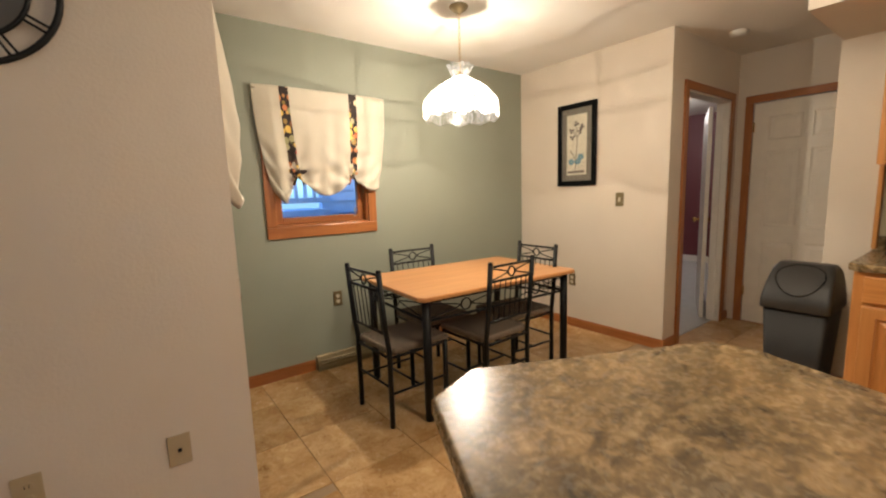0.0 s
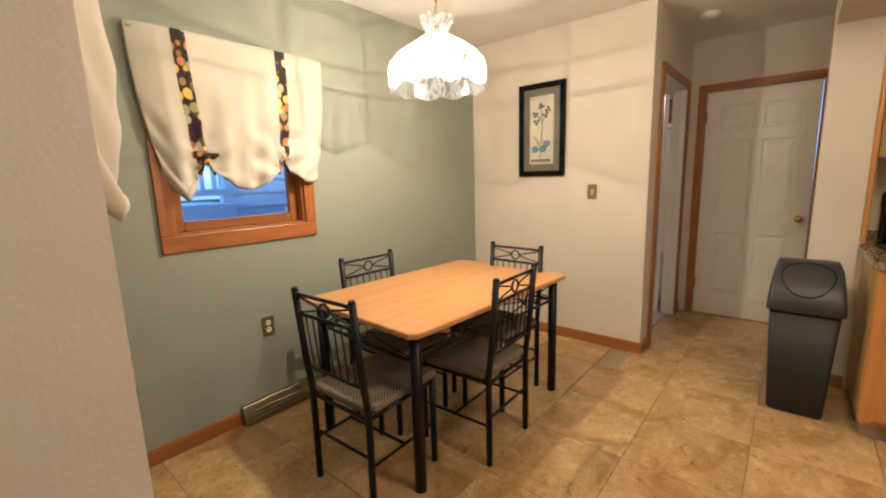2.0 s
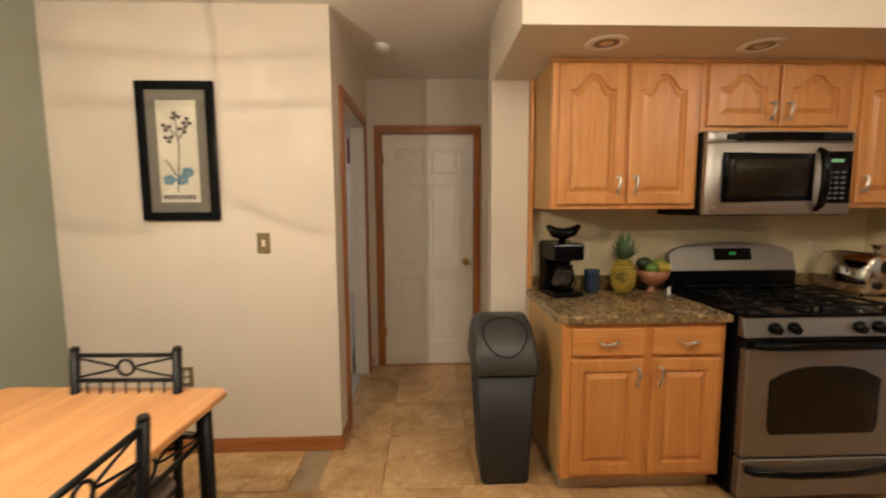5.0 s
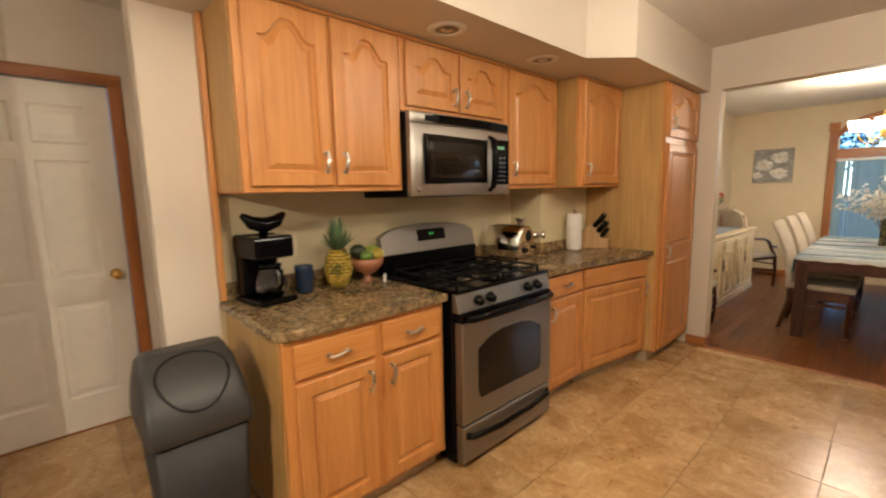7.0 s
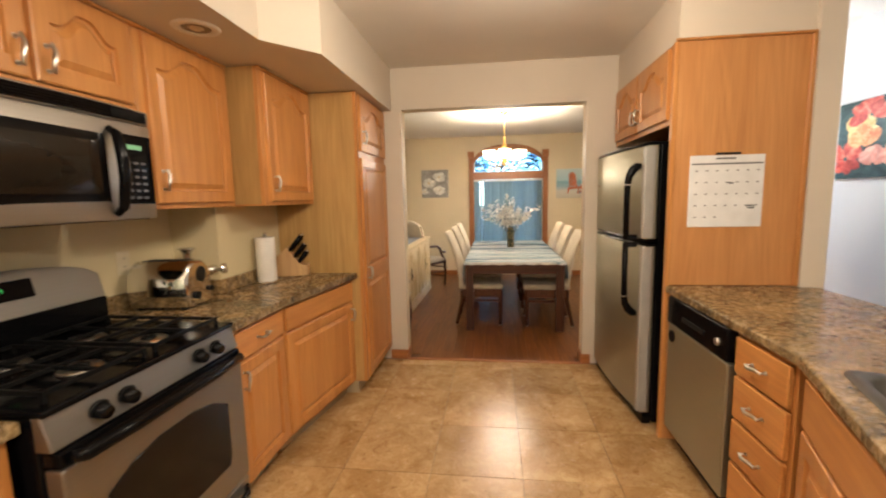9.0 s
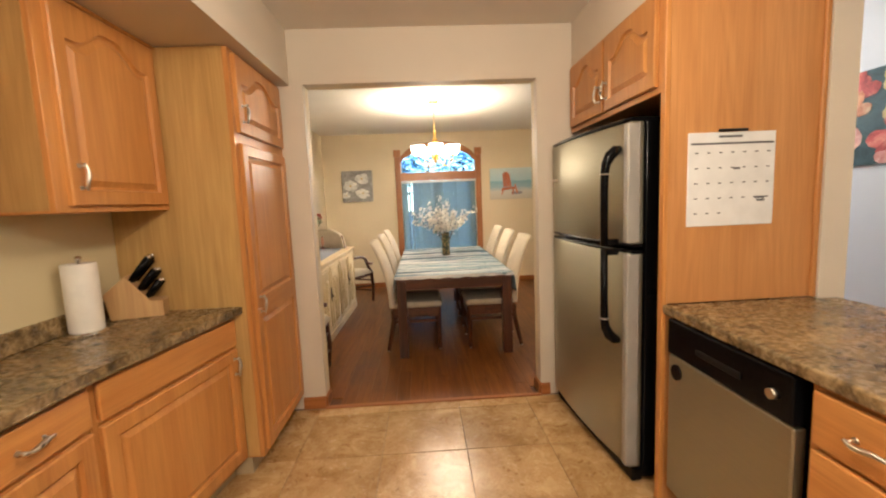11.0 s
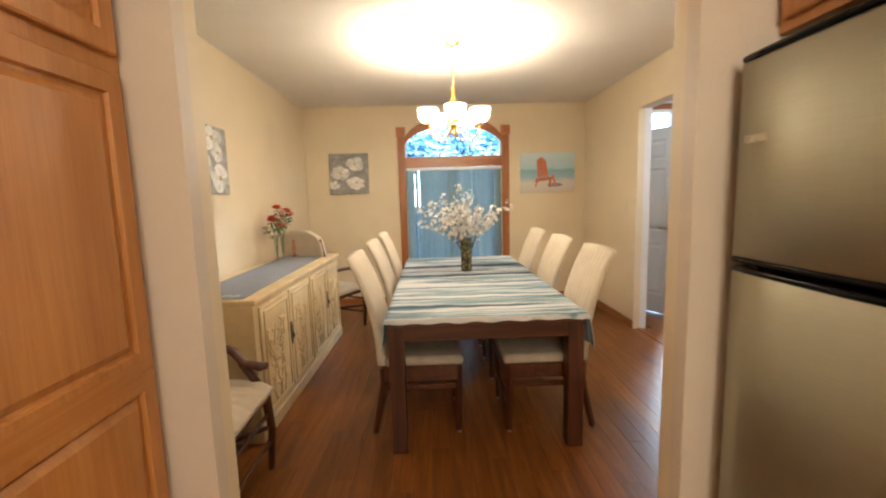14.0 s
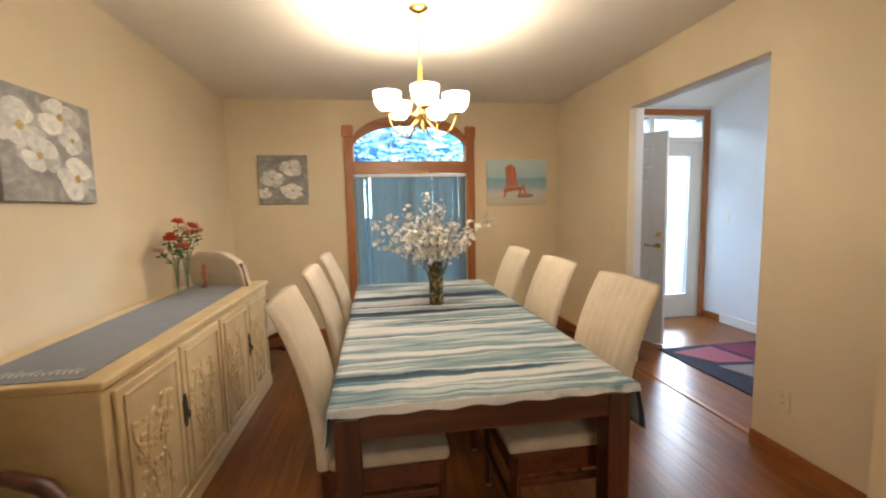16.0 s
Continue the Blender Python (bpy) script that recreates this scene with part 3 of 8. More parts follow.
def pull(parent, x, z, y=-0.02, upright=True, size=0.095):
    """A curved nickel pull, centred at x, z on the face y."""
    bm = B()
    h = size / 2
    pts, rs = [], []
    for i in range(13):
        u = -1 + i / 6
        off = -0.022 - 0.008 * math.cos(u * math.pi / 2)
        side = 0.004 * math.sin(u * math.pi)
        pts.append((x + (side if upright else u * h), y + off, z + (u * h if upright else side)))
        rs.append(0.0045 + 0.0035 * math.cos(u * math.pi / 2))
    tube(bm, pts, rs, 8)
    for u in (-0.82, 0.82):
        p = (x, z + u * h) if upright else (x + u * h, z)
        tube(bm, [(p[0], y, p[1]), (p[0], y - 0.024, p[1])], 0.0045, 8)
        tube(bm, [(p[0], y, p[1]), (p[0], y - 0.003, p[1])], 0.008, 10)
    part("handle", bm, M_NICKEL, parent, "curved brushed nickel pull")


def cab_door(parent, x0, x1, z0, z1, arch=0.0, pull_at=None):
    bm = B()
    ring_panel(bm, x0, x1, z0, z1, arch)
    d = part("cabinet_door", bm, M_OAK, parent, "arched raised-panel oak door" if arch else "raised-panel oak door")
    if pull_at:
        pull(d, *pull_at)


def drawer(parent, x0, x1, z0, z1, handle=True):
    bm = B()
    box(bm, x0, x1, -0.02, 0, z0, z1, 0.005, 2)
    d = part("drawer_front", bm, M_OAKX, parent, "plain oak drawer front")
    if handle:
        pull(d, (x0 + x1) / 2, (z0 + z1) / 2, upright=False)


def cabinet(name, m, w, depth, z0, z1, label, category="cabinet", toe=0.0, side=True, group="kitchen cabinets"):
    c = thing(name, m, label, category, group)
    bm = B()
    box(bm, 0.0, w, 0.0, depth, z0 + toe, z1, 0.002, 1)
    part("cabinet_body", bm, M_OAK, c)
    if side:
        bm = B()
        box(bm, -0.004, -0.0002, 0.022, depth - 0.01, z0 + toe + 0.01, z1 - 0.002)
        part("side_panel", bm, M_OAKSIDE, c, "pale oak veneer side panel")
    if toe:
        bm = B()
        box(bm, 0.02, w, 0.075, depth, z0, z0 + toe)
        part("toe_kick", bm, M_TAN, c, "tan vinyl toe kick")
    return c


XR = 4.012
c = cabinet("base_cabinet", at(XR, 0.99, 0, -90), 0.785, 0.645, 0, 0.872, "honey oak base cabinet with two drawers over two raised-panel doors", toe=0.10)
for a, b in ((0.04, 0.385), (0.425, 0.755)):
    drawer(c, a, b, 0.72, 0.85)
cab_door(c, 0.04, 0.385, 0.125, 0.70, 0, (0.35, 0.62))
cab_door(c, 0.425, 0.755, 0.125, 0.70, 0, (0.46, 0.62))

c = cabinet("base_cabinet", at(3.985, -0.615, 0, -90), 0.445, 0.66, 0, 0.872, "narrow honey oak base cabinet with a drawer over one door", toe=0.10, side=False)
drawer(c, 0.02, 0.43, 0.72, 0.85)
cab_door(c, 0.02, 0.43, 0.125, 0.70, 0, (0.055, 0.62))
ANG = math.degrees(math.atan2(-0.13, 0.77))
c = cabinet("base_cabinet", at(3.985, -1.062, 0, -90 + ANG), 0.775, 0.60, 0, 0.872, "angled honey oak base cabinet with a wide drawer over one door", toe=0.10, side=False)
drawer(c, 0.02, 0.755, 0.72, 0.85, False)
cab_door(c, 0.02, 0.755, 0.125, 0.70, 0, (0.72, 0.62))

# tall pantry
c = cabinet("pantry_cabinet", at(3.765, -1.825, 0, -90), 0.70, 0.885, 0, 2.158, "tall honey oak pantry cabinet with an arched and a long door", toe=0.10)
cab_door(c, 0.035, 0.675, 1.765, 2.135, 0.07, (0.075, 1.86))
bm = B()
ring_panel(bm, 0.035, 0.675, 0.125, 0.8795, 0)
ring_panel(bm, 0.035, 0.675, 0.8805, 1.715, 0)
pd = part("cabinet_door", bm, M_OAK, c, "long two-panel oak door")
bm = B()
box(bm, 0.09, 0.62, -0.0204, -0.014, 0.842, 0.918, 0.001, 1)
part("mid_rail", bm, M_OAKX, pd)
pull(pd, 0.075, 0.90)

# wall cabinets
XU = 4.275
c = cabinet("wall_cabinet", at(XU, 0.985, 0, -90), 0.765, 0.38, 1.405, 2.157, "honey oak wall cabinet with two arched raised-panel doors")
cab_door(c, 0.03, 0.375, 1.43, 2.135, 0.075, (0.34, 1.53))
cab_door(c, 0.395, 0.74, 1.43, 2.135, 0.075, (0.43, 1.53))
c = cabinet("wall_cabinet", at(XU, 0.218, 0, -90), 0.80, 0.38, 1.80, 2.157, "short honey oak wall cabinet with two arched doors over the microwave", side=False)
cab_door(c, 0.03, 0.39, 1.825, 2.135, 0.06, (0.355, 1.90))
cab_door(c, 0.41, 0.77, 1.825, 2.135, 0.06, (0.445, 1.90))
c = cabinet("wall_cabinet", at(XU, -0.584, 0, -90), 0.60, 0.38, 1.405, 2.157, "honey oak wall cabinet with one arched raised-panel door", side=False)
cab_door(c, 0.04, 0.57, 1.43, 2.135, 0.075, (0.075, 1.53))
c = cabinet("wall_cabinet", at(4.10, -1.19, 0, -90), 0.63, 0.55, 1.405, 2.157, "deeper honey oak wall cabinet with one arched raised-panel door")
cab_door(c, 0.05, 0.60, 1.43, 2.135, 0.075, (0.09, 1.53))
bm = B()
box(bm, 4.60, 4.654, 0.992, 1.014, 0.92, 2.158, 0.004, 1)
fixed("trim_cabinet", bm, M_OAK, "narrow oak trim strip beside the cabinets", "trim")
bm = B()
for y0, y1, x in ((-1.18, 1.0, XU - 0.012), (-1.82, -1.19, 4.088)):
    box(bm, x, x + 0.03, y0, y1, 2.143, 2.1585, 0.004, 1)
fixed("trim_top", bm, M_OAKX, "narrow oak moulding on top of the wall cabinets", "trim")


# worktops
def top(name, poly, label, z0=0.872, z1=0.912):
    bm = B()
    prism(bm, poly, z0, z1, 0.008, 3)
    ob = part(name, bm, M_LAM)
    return tagged(ob, label, "countertop", kind="structure")


top("countertop", [(4.652, 1.015), (4.03, 1.015), (3.985, 0.97), (3.985, 0.192), (4.652, 0.192)], "mottled brown laminate countertop with a backsplash lip")
top("countertop", [(4.652, -0.612), (3.945, -0.612), (3.945, -1.05), (3.805, -1.818), (4.652, -1.818)], "mottled brown laminate countertop with an angled front")
bm = B()
box(bm, 4.634, 4.653, 0.192, 0.99, 0.914, 0.995, 0.004)
box(bm, 4.634, 4.653, -1.126, -0.612, 0.914, 0.995, 0.004)
box(bm, 4.357, 4.634, -1.144, -1.127, 0.914, 0.995, 0.004)
box(bm, 4.357, 4.374, -1.818, -1.145, 0.914, 0.995, 0.004)
fixed("backsplash", bm, M_LAM, "mottled brown laminate backsplash lip", "backsplash")
bm = B()
box(bm, 4.3755, 4.659, -1.818, -1.145, 0.914, 1.404)
fixed("wall_chase", bm, M_BACKS, "pale yellow boxed-out wall behind the angled counter", "wall")

# peninsula: straight run and a slanted run
PEN = [(1.88, -1.418), (1.88, -0.38), (2.335, 0.90), (2.315, 1.01), (1.72, 1.295), (1.565, 1.235), (1.125, 0.28), (1.125, -1.395), (1.205, -1.395), (1.212, -1.418)]


def top_with_hole(name, poly, hole, z0, z1, label):
    bm = B()
    n, k = len(poly), len(hole)
    for z, flip in ((z0, True), (z1, False)):
        vo = [bm.verts.new((x, y, z)) for x, y in poly]
        vh = [bm.verts.new((x, y, z)) for x, y in hole]
        es = [bm.edges.new((vo[i], vo[(i + 1) % n])) for i in range(n)] + [bm.edges.new((vh[i], vh[(i + 1) % k])) for i in range(k)]
        bmesh.ops.triangle_fill(bm, use_beauty=True, edges=es)
        if flip:
            lo, lh = vo, vh
    for a, b, m in ((lo, vo, n), (lh, vh, k)):
        for i in range(m):
            bm.faces.new((a[i], a[(i + 1) % m], b[(i + 1) % m], b[i]))
    edge = [e for e in bm.edges if all(v in vo for v in e.verts) and len(e.link_faces) == 2 and any(abs(f.normal.z) < 0.5 for f in e.link_faces)]
    bmesh.ops.recalc_face_normals(bm, faces=bm.faces)
    outer = [e for e in bm.edges if len(e.link_faces) == 2 and abs(abs(e.link_faces[0].normal.z) - abs(e.link_faces[1].normal.z)) > 0.9 and all(v in vo or v in lo for v in e.verts)]
    bmesh.ops.bevel(bm, geom=outer, offset=0.008, segments=3, profile=0.5, affect="EDGES")
    return tagged(part(name, bm, M_LAM), label, "countertop", kind="structure")


def slant(u, v):
    """A point of the slanted run: u along its front from the kink, v back from the front."""
    dx, dy = 0.335, 0.942
    return (1.88 + u * dx - v * dy, -0.38 + u * dy + v * dx)


HOLE = [slant(0.13, 0.09), slant(0.67, 0.09), slant(0.67, 0.50), slant(0.13, 0.50)]
top_with_hole("countertop", PEN, HOLE, 0.875, 0.915, "mottled brown laminate peninsula top with chamfered corners")
s = thing("sink", pose(0, 0, 0), "stainless steel drop-in sink in the peninsula top", "sink")


def plan_ring(bm, corners, z, r=0.05, n=5):
    """Rounded loop of verts inside four corners in plan, anticlockwise or not."""
    out = []
    m = len(corners)
    for i in range(m):
        p, a, b = Vector(corners[i]), Vector(corners[i - 1]), Vector(corners[(i + 1) % m])
        da, db = (a - p).normalized(), (b - p).normalized()
        for k in range(n + 1):
            t = k / n
            q = (p + da * r) * (1 - t) ** 2 + p * 2 * t * (1 - t) + (p + db * r) * t * t
            out.append(bm.verts.new((q.x, q.y, z)))
    return out


bm = B()
rings = []
for g, z, r in ((-0.025, 0.917, 0.05), (-0.022, 0.922, 0.05), (0.01, 0.922, 0.05), (0.018, 0.912, 0.06), (0.03, 0.76, 0.07), (0.10, 0.74, 0.05)):
    rings.append(plan_ring(bm, [slant(0.13 + g, 0.09 + g), slant(0.67 - g, 0.09 + g), slant(0.67 - g, 0.50 - g), slant(0.13 + g, 0.50 - g)], z, r))
for a, b in zip(rings, rings[1:]):
    for k in range(len(a)):
        bm.faces.new((a[k], a[(k + 1) % len(a)], b[(k + 1) % len(a)], b[k])).smooth = True
bm.faces.new(rings[-1])
part("basin", bm, M_SINK, s)
bm = B()
c0 = slant(0.40, 0.30)
lathe(bm, [(0.0, 0.003), (0.03, 0.003), (0.042, 0.006), (0.045, 0.002)], (c0[0], c0[1], 0.74), 20)
part("drain", bm, M_CHROME, s)

# peninsula bases
c = cabinet("drawer_cabinet", at(1.85, -0.755, 0, 90), 0.345, 0.60, 0, 0.873, "honey oak base cabinet with four stacked drawers", toe=0.10, side=False)
for z0, z1 in ((0.705, 0.855), (0.52, 0.69), (0.335, 0.505), (0.12, 0.32)):
    drawer(c, 0.02, 0.33, z0, z1)
ang = math.degrees(math.atan2(0.942, 0.335))
p0 = slant(0.015, 0.03)
c = cabinet("sink_cabinet", at(p0[0], p0[1], 0, ang), 0.72, 0.50, 0, 0.735, "honey oak sink base cabinet set at an angle", toe=0.10, side=False)
bm = B()
box(bm, 0, 0.72, 0, 0.03, 0.735, 0.873)
part("face_frame", bm, M_OAKX, c)
drawer(c, 0.03, 0.69, 0.70, 0.855, False)
cab_door(c, 0.03, 0.35, 0.125, 0.685, 0, (0.315, 0.60))
cab_door(c, 0.37, 0.69, 0.125, 0.685, 0, (0.405, 0.60))
p1 = slant(0.74, 0.03)
c = cabinet("base_cabinet", at(p1[0], p1[1], 0, ang), 0.55, 0.50, 0, 0.873, "honey oak base cabinet at the end of the peninsula", toe=0.10, side=False)
cab_door(c, 0.03, 0.52, 0.125, 0.855, 0, (0.07, 0.72))

# dishwasher
dw = thing("dishwasher", at(1.86, -1.395, 0, 90), "stainless steel dishwasher with a black control strip under the counter", "dishwasher")
bm = B()
box(bm, 0.02, 0.60, 0.03, 0.60, 0.09, 0.872, 0.003, 1)
box(bm, 0.03, 0.59, 0.06, 0.60, 0.0, 0.09)
part("body", bm, M_BLKPL, dw)
bm = B()
box(bm, 0.012, 0.612, -0.012, 0.03, 0.11, 0.715, 0.008, 3)
part("door", bm, M_STEELZ, dw, "brushed stainless door")
bm = B()
box(bm, 0.012, 0.612, -0.018, 0.03, 0.72, 0.868, 0.008, 3)
pn = part("control_panel", bm, M_BLKPL, dw, "black plastic control panel")
bm = B()
box(bm, 0.2, 0.42, -0.024, -0.016, 0.775, 0.80, 0.004)
part("handle_recess", bm, M_BLACK, pn)
for x, z, r in ((0.545, 0.79, 0.016), (0.075, 0.655, 0.032)):
    bm = B()
    tube(bm, [(x, -0.012, z), (x, -0.030 if z > 0.7 else -0.02, z)], r, 20)
    part("dial" if z > 0.7 else "badge", bm, M_NICKEL if z > 0.7 else M_BLKPL, dw)

M_SATIN = plain("satin_grey_edge", (0.40, 0.385, 0.36), 0.45, 0.3)
# refrigerator, its cabinet and the tall end panel
RF = at(2.015, -2.465, 0, 94) @ Matrix.Diagonal((1.056, 0.97, 0.988, 1))
rf = thing("refrigerator", RF, "stainless steel top-freezer refrigerator with black sides and black handles", "refrigerator")
bm = B()
box(bm, 0.0, 0.86, 0.075, 0.74, 0.03, 1.735, 0.006, 2)
box(bm, 0.03, 0.83, 0.10, 0.72, 0.0, 0.03)
part("body", bm, M_BLKPL, rf, "black fridge cabinet")
bm = B()
box(bm, 0.0, 0.86, 0.02, 0.075, 0.01, 0.075, 0.004)
part("grille", bm, M_BLKPL, rf)


def bowed(bm, x0, x1, z0, z1, bow, y_back, n=14, r=0.012):
    """A door front that bows out to -y."""
    def y(x):
        u = (x - x0) / (x1 - x0) * 2 - 1
        return -bow * (1 - u * u)
    loops = []
    for z, ins in ((z0, 0.006), (z0 + 0.006, 0), (z1 - 0.006, 0), (z1, 0.006)):
        row = [bm.verts.new((x0 + (x1 - x0) * i / n, y(x0 + (x1 - x0) * i / n) + ins, z)) for i in range(n + 1)]
        row += [bm.verts.new((x1, y_back, z)), bm.verts.new((x0, y_back, z))]
        loops.append(row)
    for a, b in zip(loops, loops[1:]):
        for k in range(len(a)):
            bm.faces.new((a[k], a[(k + 1) % len(a)], b[(k + 1) % len(a)], b[k])).smooth = k < n
    bm.faces.new(loops[0]), bm.faces.new(loops[-1])


for nm, z0, z1, lab in (("freezer_door", 1.175, 1.725, "brushed stainless freezer door"), ("fridge_door", 0.085, 1.135, "brushed stainless fridge door")):
    bm = B()
    bowed(bm, 0.0, 0.86, z0, z1, 0.03, 0.06)
    dr = part(nm, bm, M_STEELZ, rf, lab)
    bm = B()
    zz = (z0 - 0.014, z0 + 0.004) if z0 > 1 else (z1 - 0.004, z1 + 0.014)
    bowed(bm, -0.002, 0.862, zz[0], zz[1], 0.033, 0.06)
    part("trim", bm, M_BLKPL, dr, "black door trim")
    bm = B()
    box(bm, 0.824, 0.861, -0.0165, 0.05, z0 + 0.004, z1 - 0.004, 0.008, 3)
    part("edge_strip", bm, M_SATIN, dr, "pale satin door edge")
bm = B()
bowed(bm, -0.002, 0.862, 1.725, 1.745, 0.033, 0.2)
part("top_cap", bm, M_BLKPL, rf, "black top cap")
bm = B()
box(bm, 0.03, 0.10, -0.012, -0.0, 1.50, 1.52)
part("badge", bm, M_NICKEL, rf)
for z_end, z_seam in ((1.615, 1.168), (0.70, 1.150)):
    bm = B()
    k = 1 if z_end > z_seam else -1
    path = [(-0.008, 0.0, 0.016), (-0.030, -0.006, 0.024), (-0.058, -0.030, 0.026), (-0.078, -0.068, 0.022), (-0.084, -0.110, 0.019), (-0.086, -0.20, 0.018)]
    pts = [(0.785, y, z_end + k * dz) for y, dz, _ in path] + [(0.785, -0.086, z_seam)]
    tube(bm, pts, [q[2] for q in path] + [0.018], 12, flat=(0.95, 1.0))
    box(bm, 0.770, 0.800, -0.082, -0.018, *sorted((z_seam, z_seam + k * 0.030)), 0.006, 2)
    hd = part("handle", bm, M_BLKPL, rf, "curved black plastic handle")
    bm = B()
    zb = z_end - k * 0.112
    tube(bm, [(0.785, -0.084, zb), (0.785, -0.0842, zb - k * 0.006)], 0.0205, 14)
    part("handle_band", bm, M_NICKEL, hd, "thin bright band")

c = cabinet("wall_cabinet", at(1.87, -2.525, 0, 90), 1.07, 0.65, 1.80, 2.222, "honey oak cabinet with two arched doors over the refrigerator", side=False)
cab_door(c, 0.03, 0.52, 1.83, 2.20, 0.07, (0.485, 1.93))
cab_door(c, 0.54, 1.03, 1.83, 2.20, 0.07, (0.575, 1.93))
fp = thing("cabinet_end_panel", pose(0, 0, 0), "tall pale oak veneer panel beside the refrigerator", "panel")
bm = B()
box(bm, 1.213, 1.862, -1.448, -1.422, 0.0, 0.872)
box(bm, 1.213, 1.862, -1.448, -1.422, 0.917, 2.215)
part("panel", bm, M_OAKPANEL, fp)
bm = B()
box(bm, 1.862, 1.885, -1.452, -1.418, 0.0, 2.215, 0.003, 1)
part("front_edge", bm, M_OAK, fp)
bm = B()
box(bm, 1.213, 1.235, -1.4215, -1.405, 0.917, 2.215, 0.004, 1)
box(bm, 1.213, 1.885, -1.4215, -1.405, 2.2155, 2.228, 0.003, 1)
part("edge_moulding", bm, M_OAK, fp)

# dry-erase calendar
cal = thing("wall_calendar", at(1.785, -1.4195, 1.24, 180), "white dry-erase month calendar with a black pen on top", "calendar")
bm = B()
box(bm, 0, 0.375, 0, 0.006, 0, 0.385, 0.003, 1)
part("board", bm, plain("white_glossy_board", (0.74, 0.74, 0.74), 0.25), cal)
M_INK = plain("faded_grey_ink", (0.10, 0.10, 0.11), 0.6)
bm = B()
box(bm, 0.012, 0.363, -0.0012, -0.0002, 0.335, 0.343)
part("header_bar", bm, M_INK, cal, "black header bar")
rng = random.Random(4)
for r in range(5):
    for k in range(7):
        if r == 4 and k > 2:
            continue
        bm = B()
        x, z = 0.03 + k * 0.051, 0.30 - r * 0.062
        box(bm, x, x + 0.014, -0.001, -0.0002, z, z + 0.005)
        part("date_mark", bm, M_INK, cal)
for x, z, w in ((0.195, 0.232, 0.03), (0.29, 0.11, 0.045), (0.30, 0.098, 0.035), (0.13, 0.362, 0.10)):
    bm = B()
    box(bm, x, x + w, -0.001, -0.0002, z, z + 0.009)
    part("note", bm, M_INK, cal, "handwritten note")
bm = B()
tube(bm, [(0.13, 0.0, 0.392), (0.25, 0.0, 0.392)], 0.006, 8)
part("pen", bm, M_BLACK, cal, "black marker pen")


# ---- windows and their outside ----
def window_unit(name, axis, hole, inner, outer, label, bars_v=(), bars_h=(), arch=None):
    """Jamb lining, a sash frame, and a pane between planes inner and outer of a wall."""
    a0, a1, z0, z1 = hole
    t = thing(name, pose(0, 0, 0), label, "window", kind="structure")
    s = 1 if outer > inner else -1

    def b(bm, u0, u1, p0, p1, w0, w1, bev=0.0):
        p0, p1 = min(p0, p1), max(p0, p1)
        box(bm, *((u0, u1, p0, p1) if axis == "x" else (p0, p1, u0, u1)), w0, w1, bev, 1)
    bm = B()
    e = 0.012
    for u0, u1, w0, w1 in ((a0, a0 + e, z0, z1), (a1 - e, a1, z0, z1), (a0 + e, a1 - e, z0, z0 + e), (a0 + e, a1 - e, z1 - e, z1)):
        b(bm, u0, u1, inner, outer, w0, w1)
    part("window_jamb", bm, M_TRIM, t)
    g = inner + s * 0.055
    bm = B()
    f = 0.05
    for u0, u1, w0, w1 in ((a0 + e, a0 + e + f, z0 + e, z1 - e), (a1 - e - f, a1 - e, z0 + e, z1 - e), (a0 + e + f, a1 - e - f, z0 + e, z0 + e + f), (a0 + e + f, a1 - e - f, z1 - e - f, z1 - e)):
        b(bm, u0, u1, g, g + s * 0.035, w0, w1, 0.004)
    part("window_frame", bm, M_TRIMX if axis == "x" else M_TRIMY, t)
    bm = B()
    b(bm, a0 + e + f, a1 - e - f, g + s * 0.014, g + s * 0.018, z0 + e + f, z1 - e - f)
    p = part("window_pane", bm, M_PANE, t)
    p.visible_shadow = False
    return t


w1 = window_unit("window_1", "x", WIN1, 3.66, 3.80, "small casement window in an orange-stained oak frame")
casing("casing_window", "x", WIN1[0], WIN1[1], WIN1[3], 3.66, -1, w=0.07, z0=WIN1[2], sill=True)
bm = B()
box(bm, 2.565, 2.585, 3.700, 3.715, 1.165, 1.175)
tube(bm, [(2.575, 3.705, 1.172), (2.575, 3.700, 1.235)], 0.006, 8)
part("window_lock", bm, M_NICKEL, w1, "nickel window latch")
w2 = window_unit("window_2", "y", WIN2, 1.42, 1.29, "small casement window in an orange-stained oak frame")
casing("casing_window", "y", WIN2[0], WIN2[1], WIN2[3], 1.42, 1, w=0.07, z0=WIN2[2], sill=True)

M_FABRIC = Mat("cream_linen_weave", 0.85)
n = M_FABRIC.noise(M_FABRIC.vec((60, 60, 400)), 3, 2)
M_FABRIC.color(M_FABRIC.ramp(n, [(0.3, (0.52, 0.47, 0.37)), (0.7, (0.62, 0.57, 0.47))])).bump(n, 0.15, 0.001)
M_FABRIC.b.inputs["Sheen Weight"].default_value = 0.2
M_FABRIC = M_FABRIC.m
M_BAND = Mat("dark_floral_ribbon", 0.8)
vo = M_BAND.node("ShaderNodeTexVoronoi", Scale=25.0)
M_BAND.link(M_BAND.vec((1, 1, 0.8)), vo.inputs["Vector"])
blob = M_BAND.ramp(vo.outputs["Distance"], [(0.46, (1, 1, 1)), (0.54, (0, 0, 0))])
pick = M_BAND.t.nodes.new("ShaderNodeSeparateColor")
M_BAND.link(vo.outputs["Color"], pick.inputs[0])
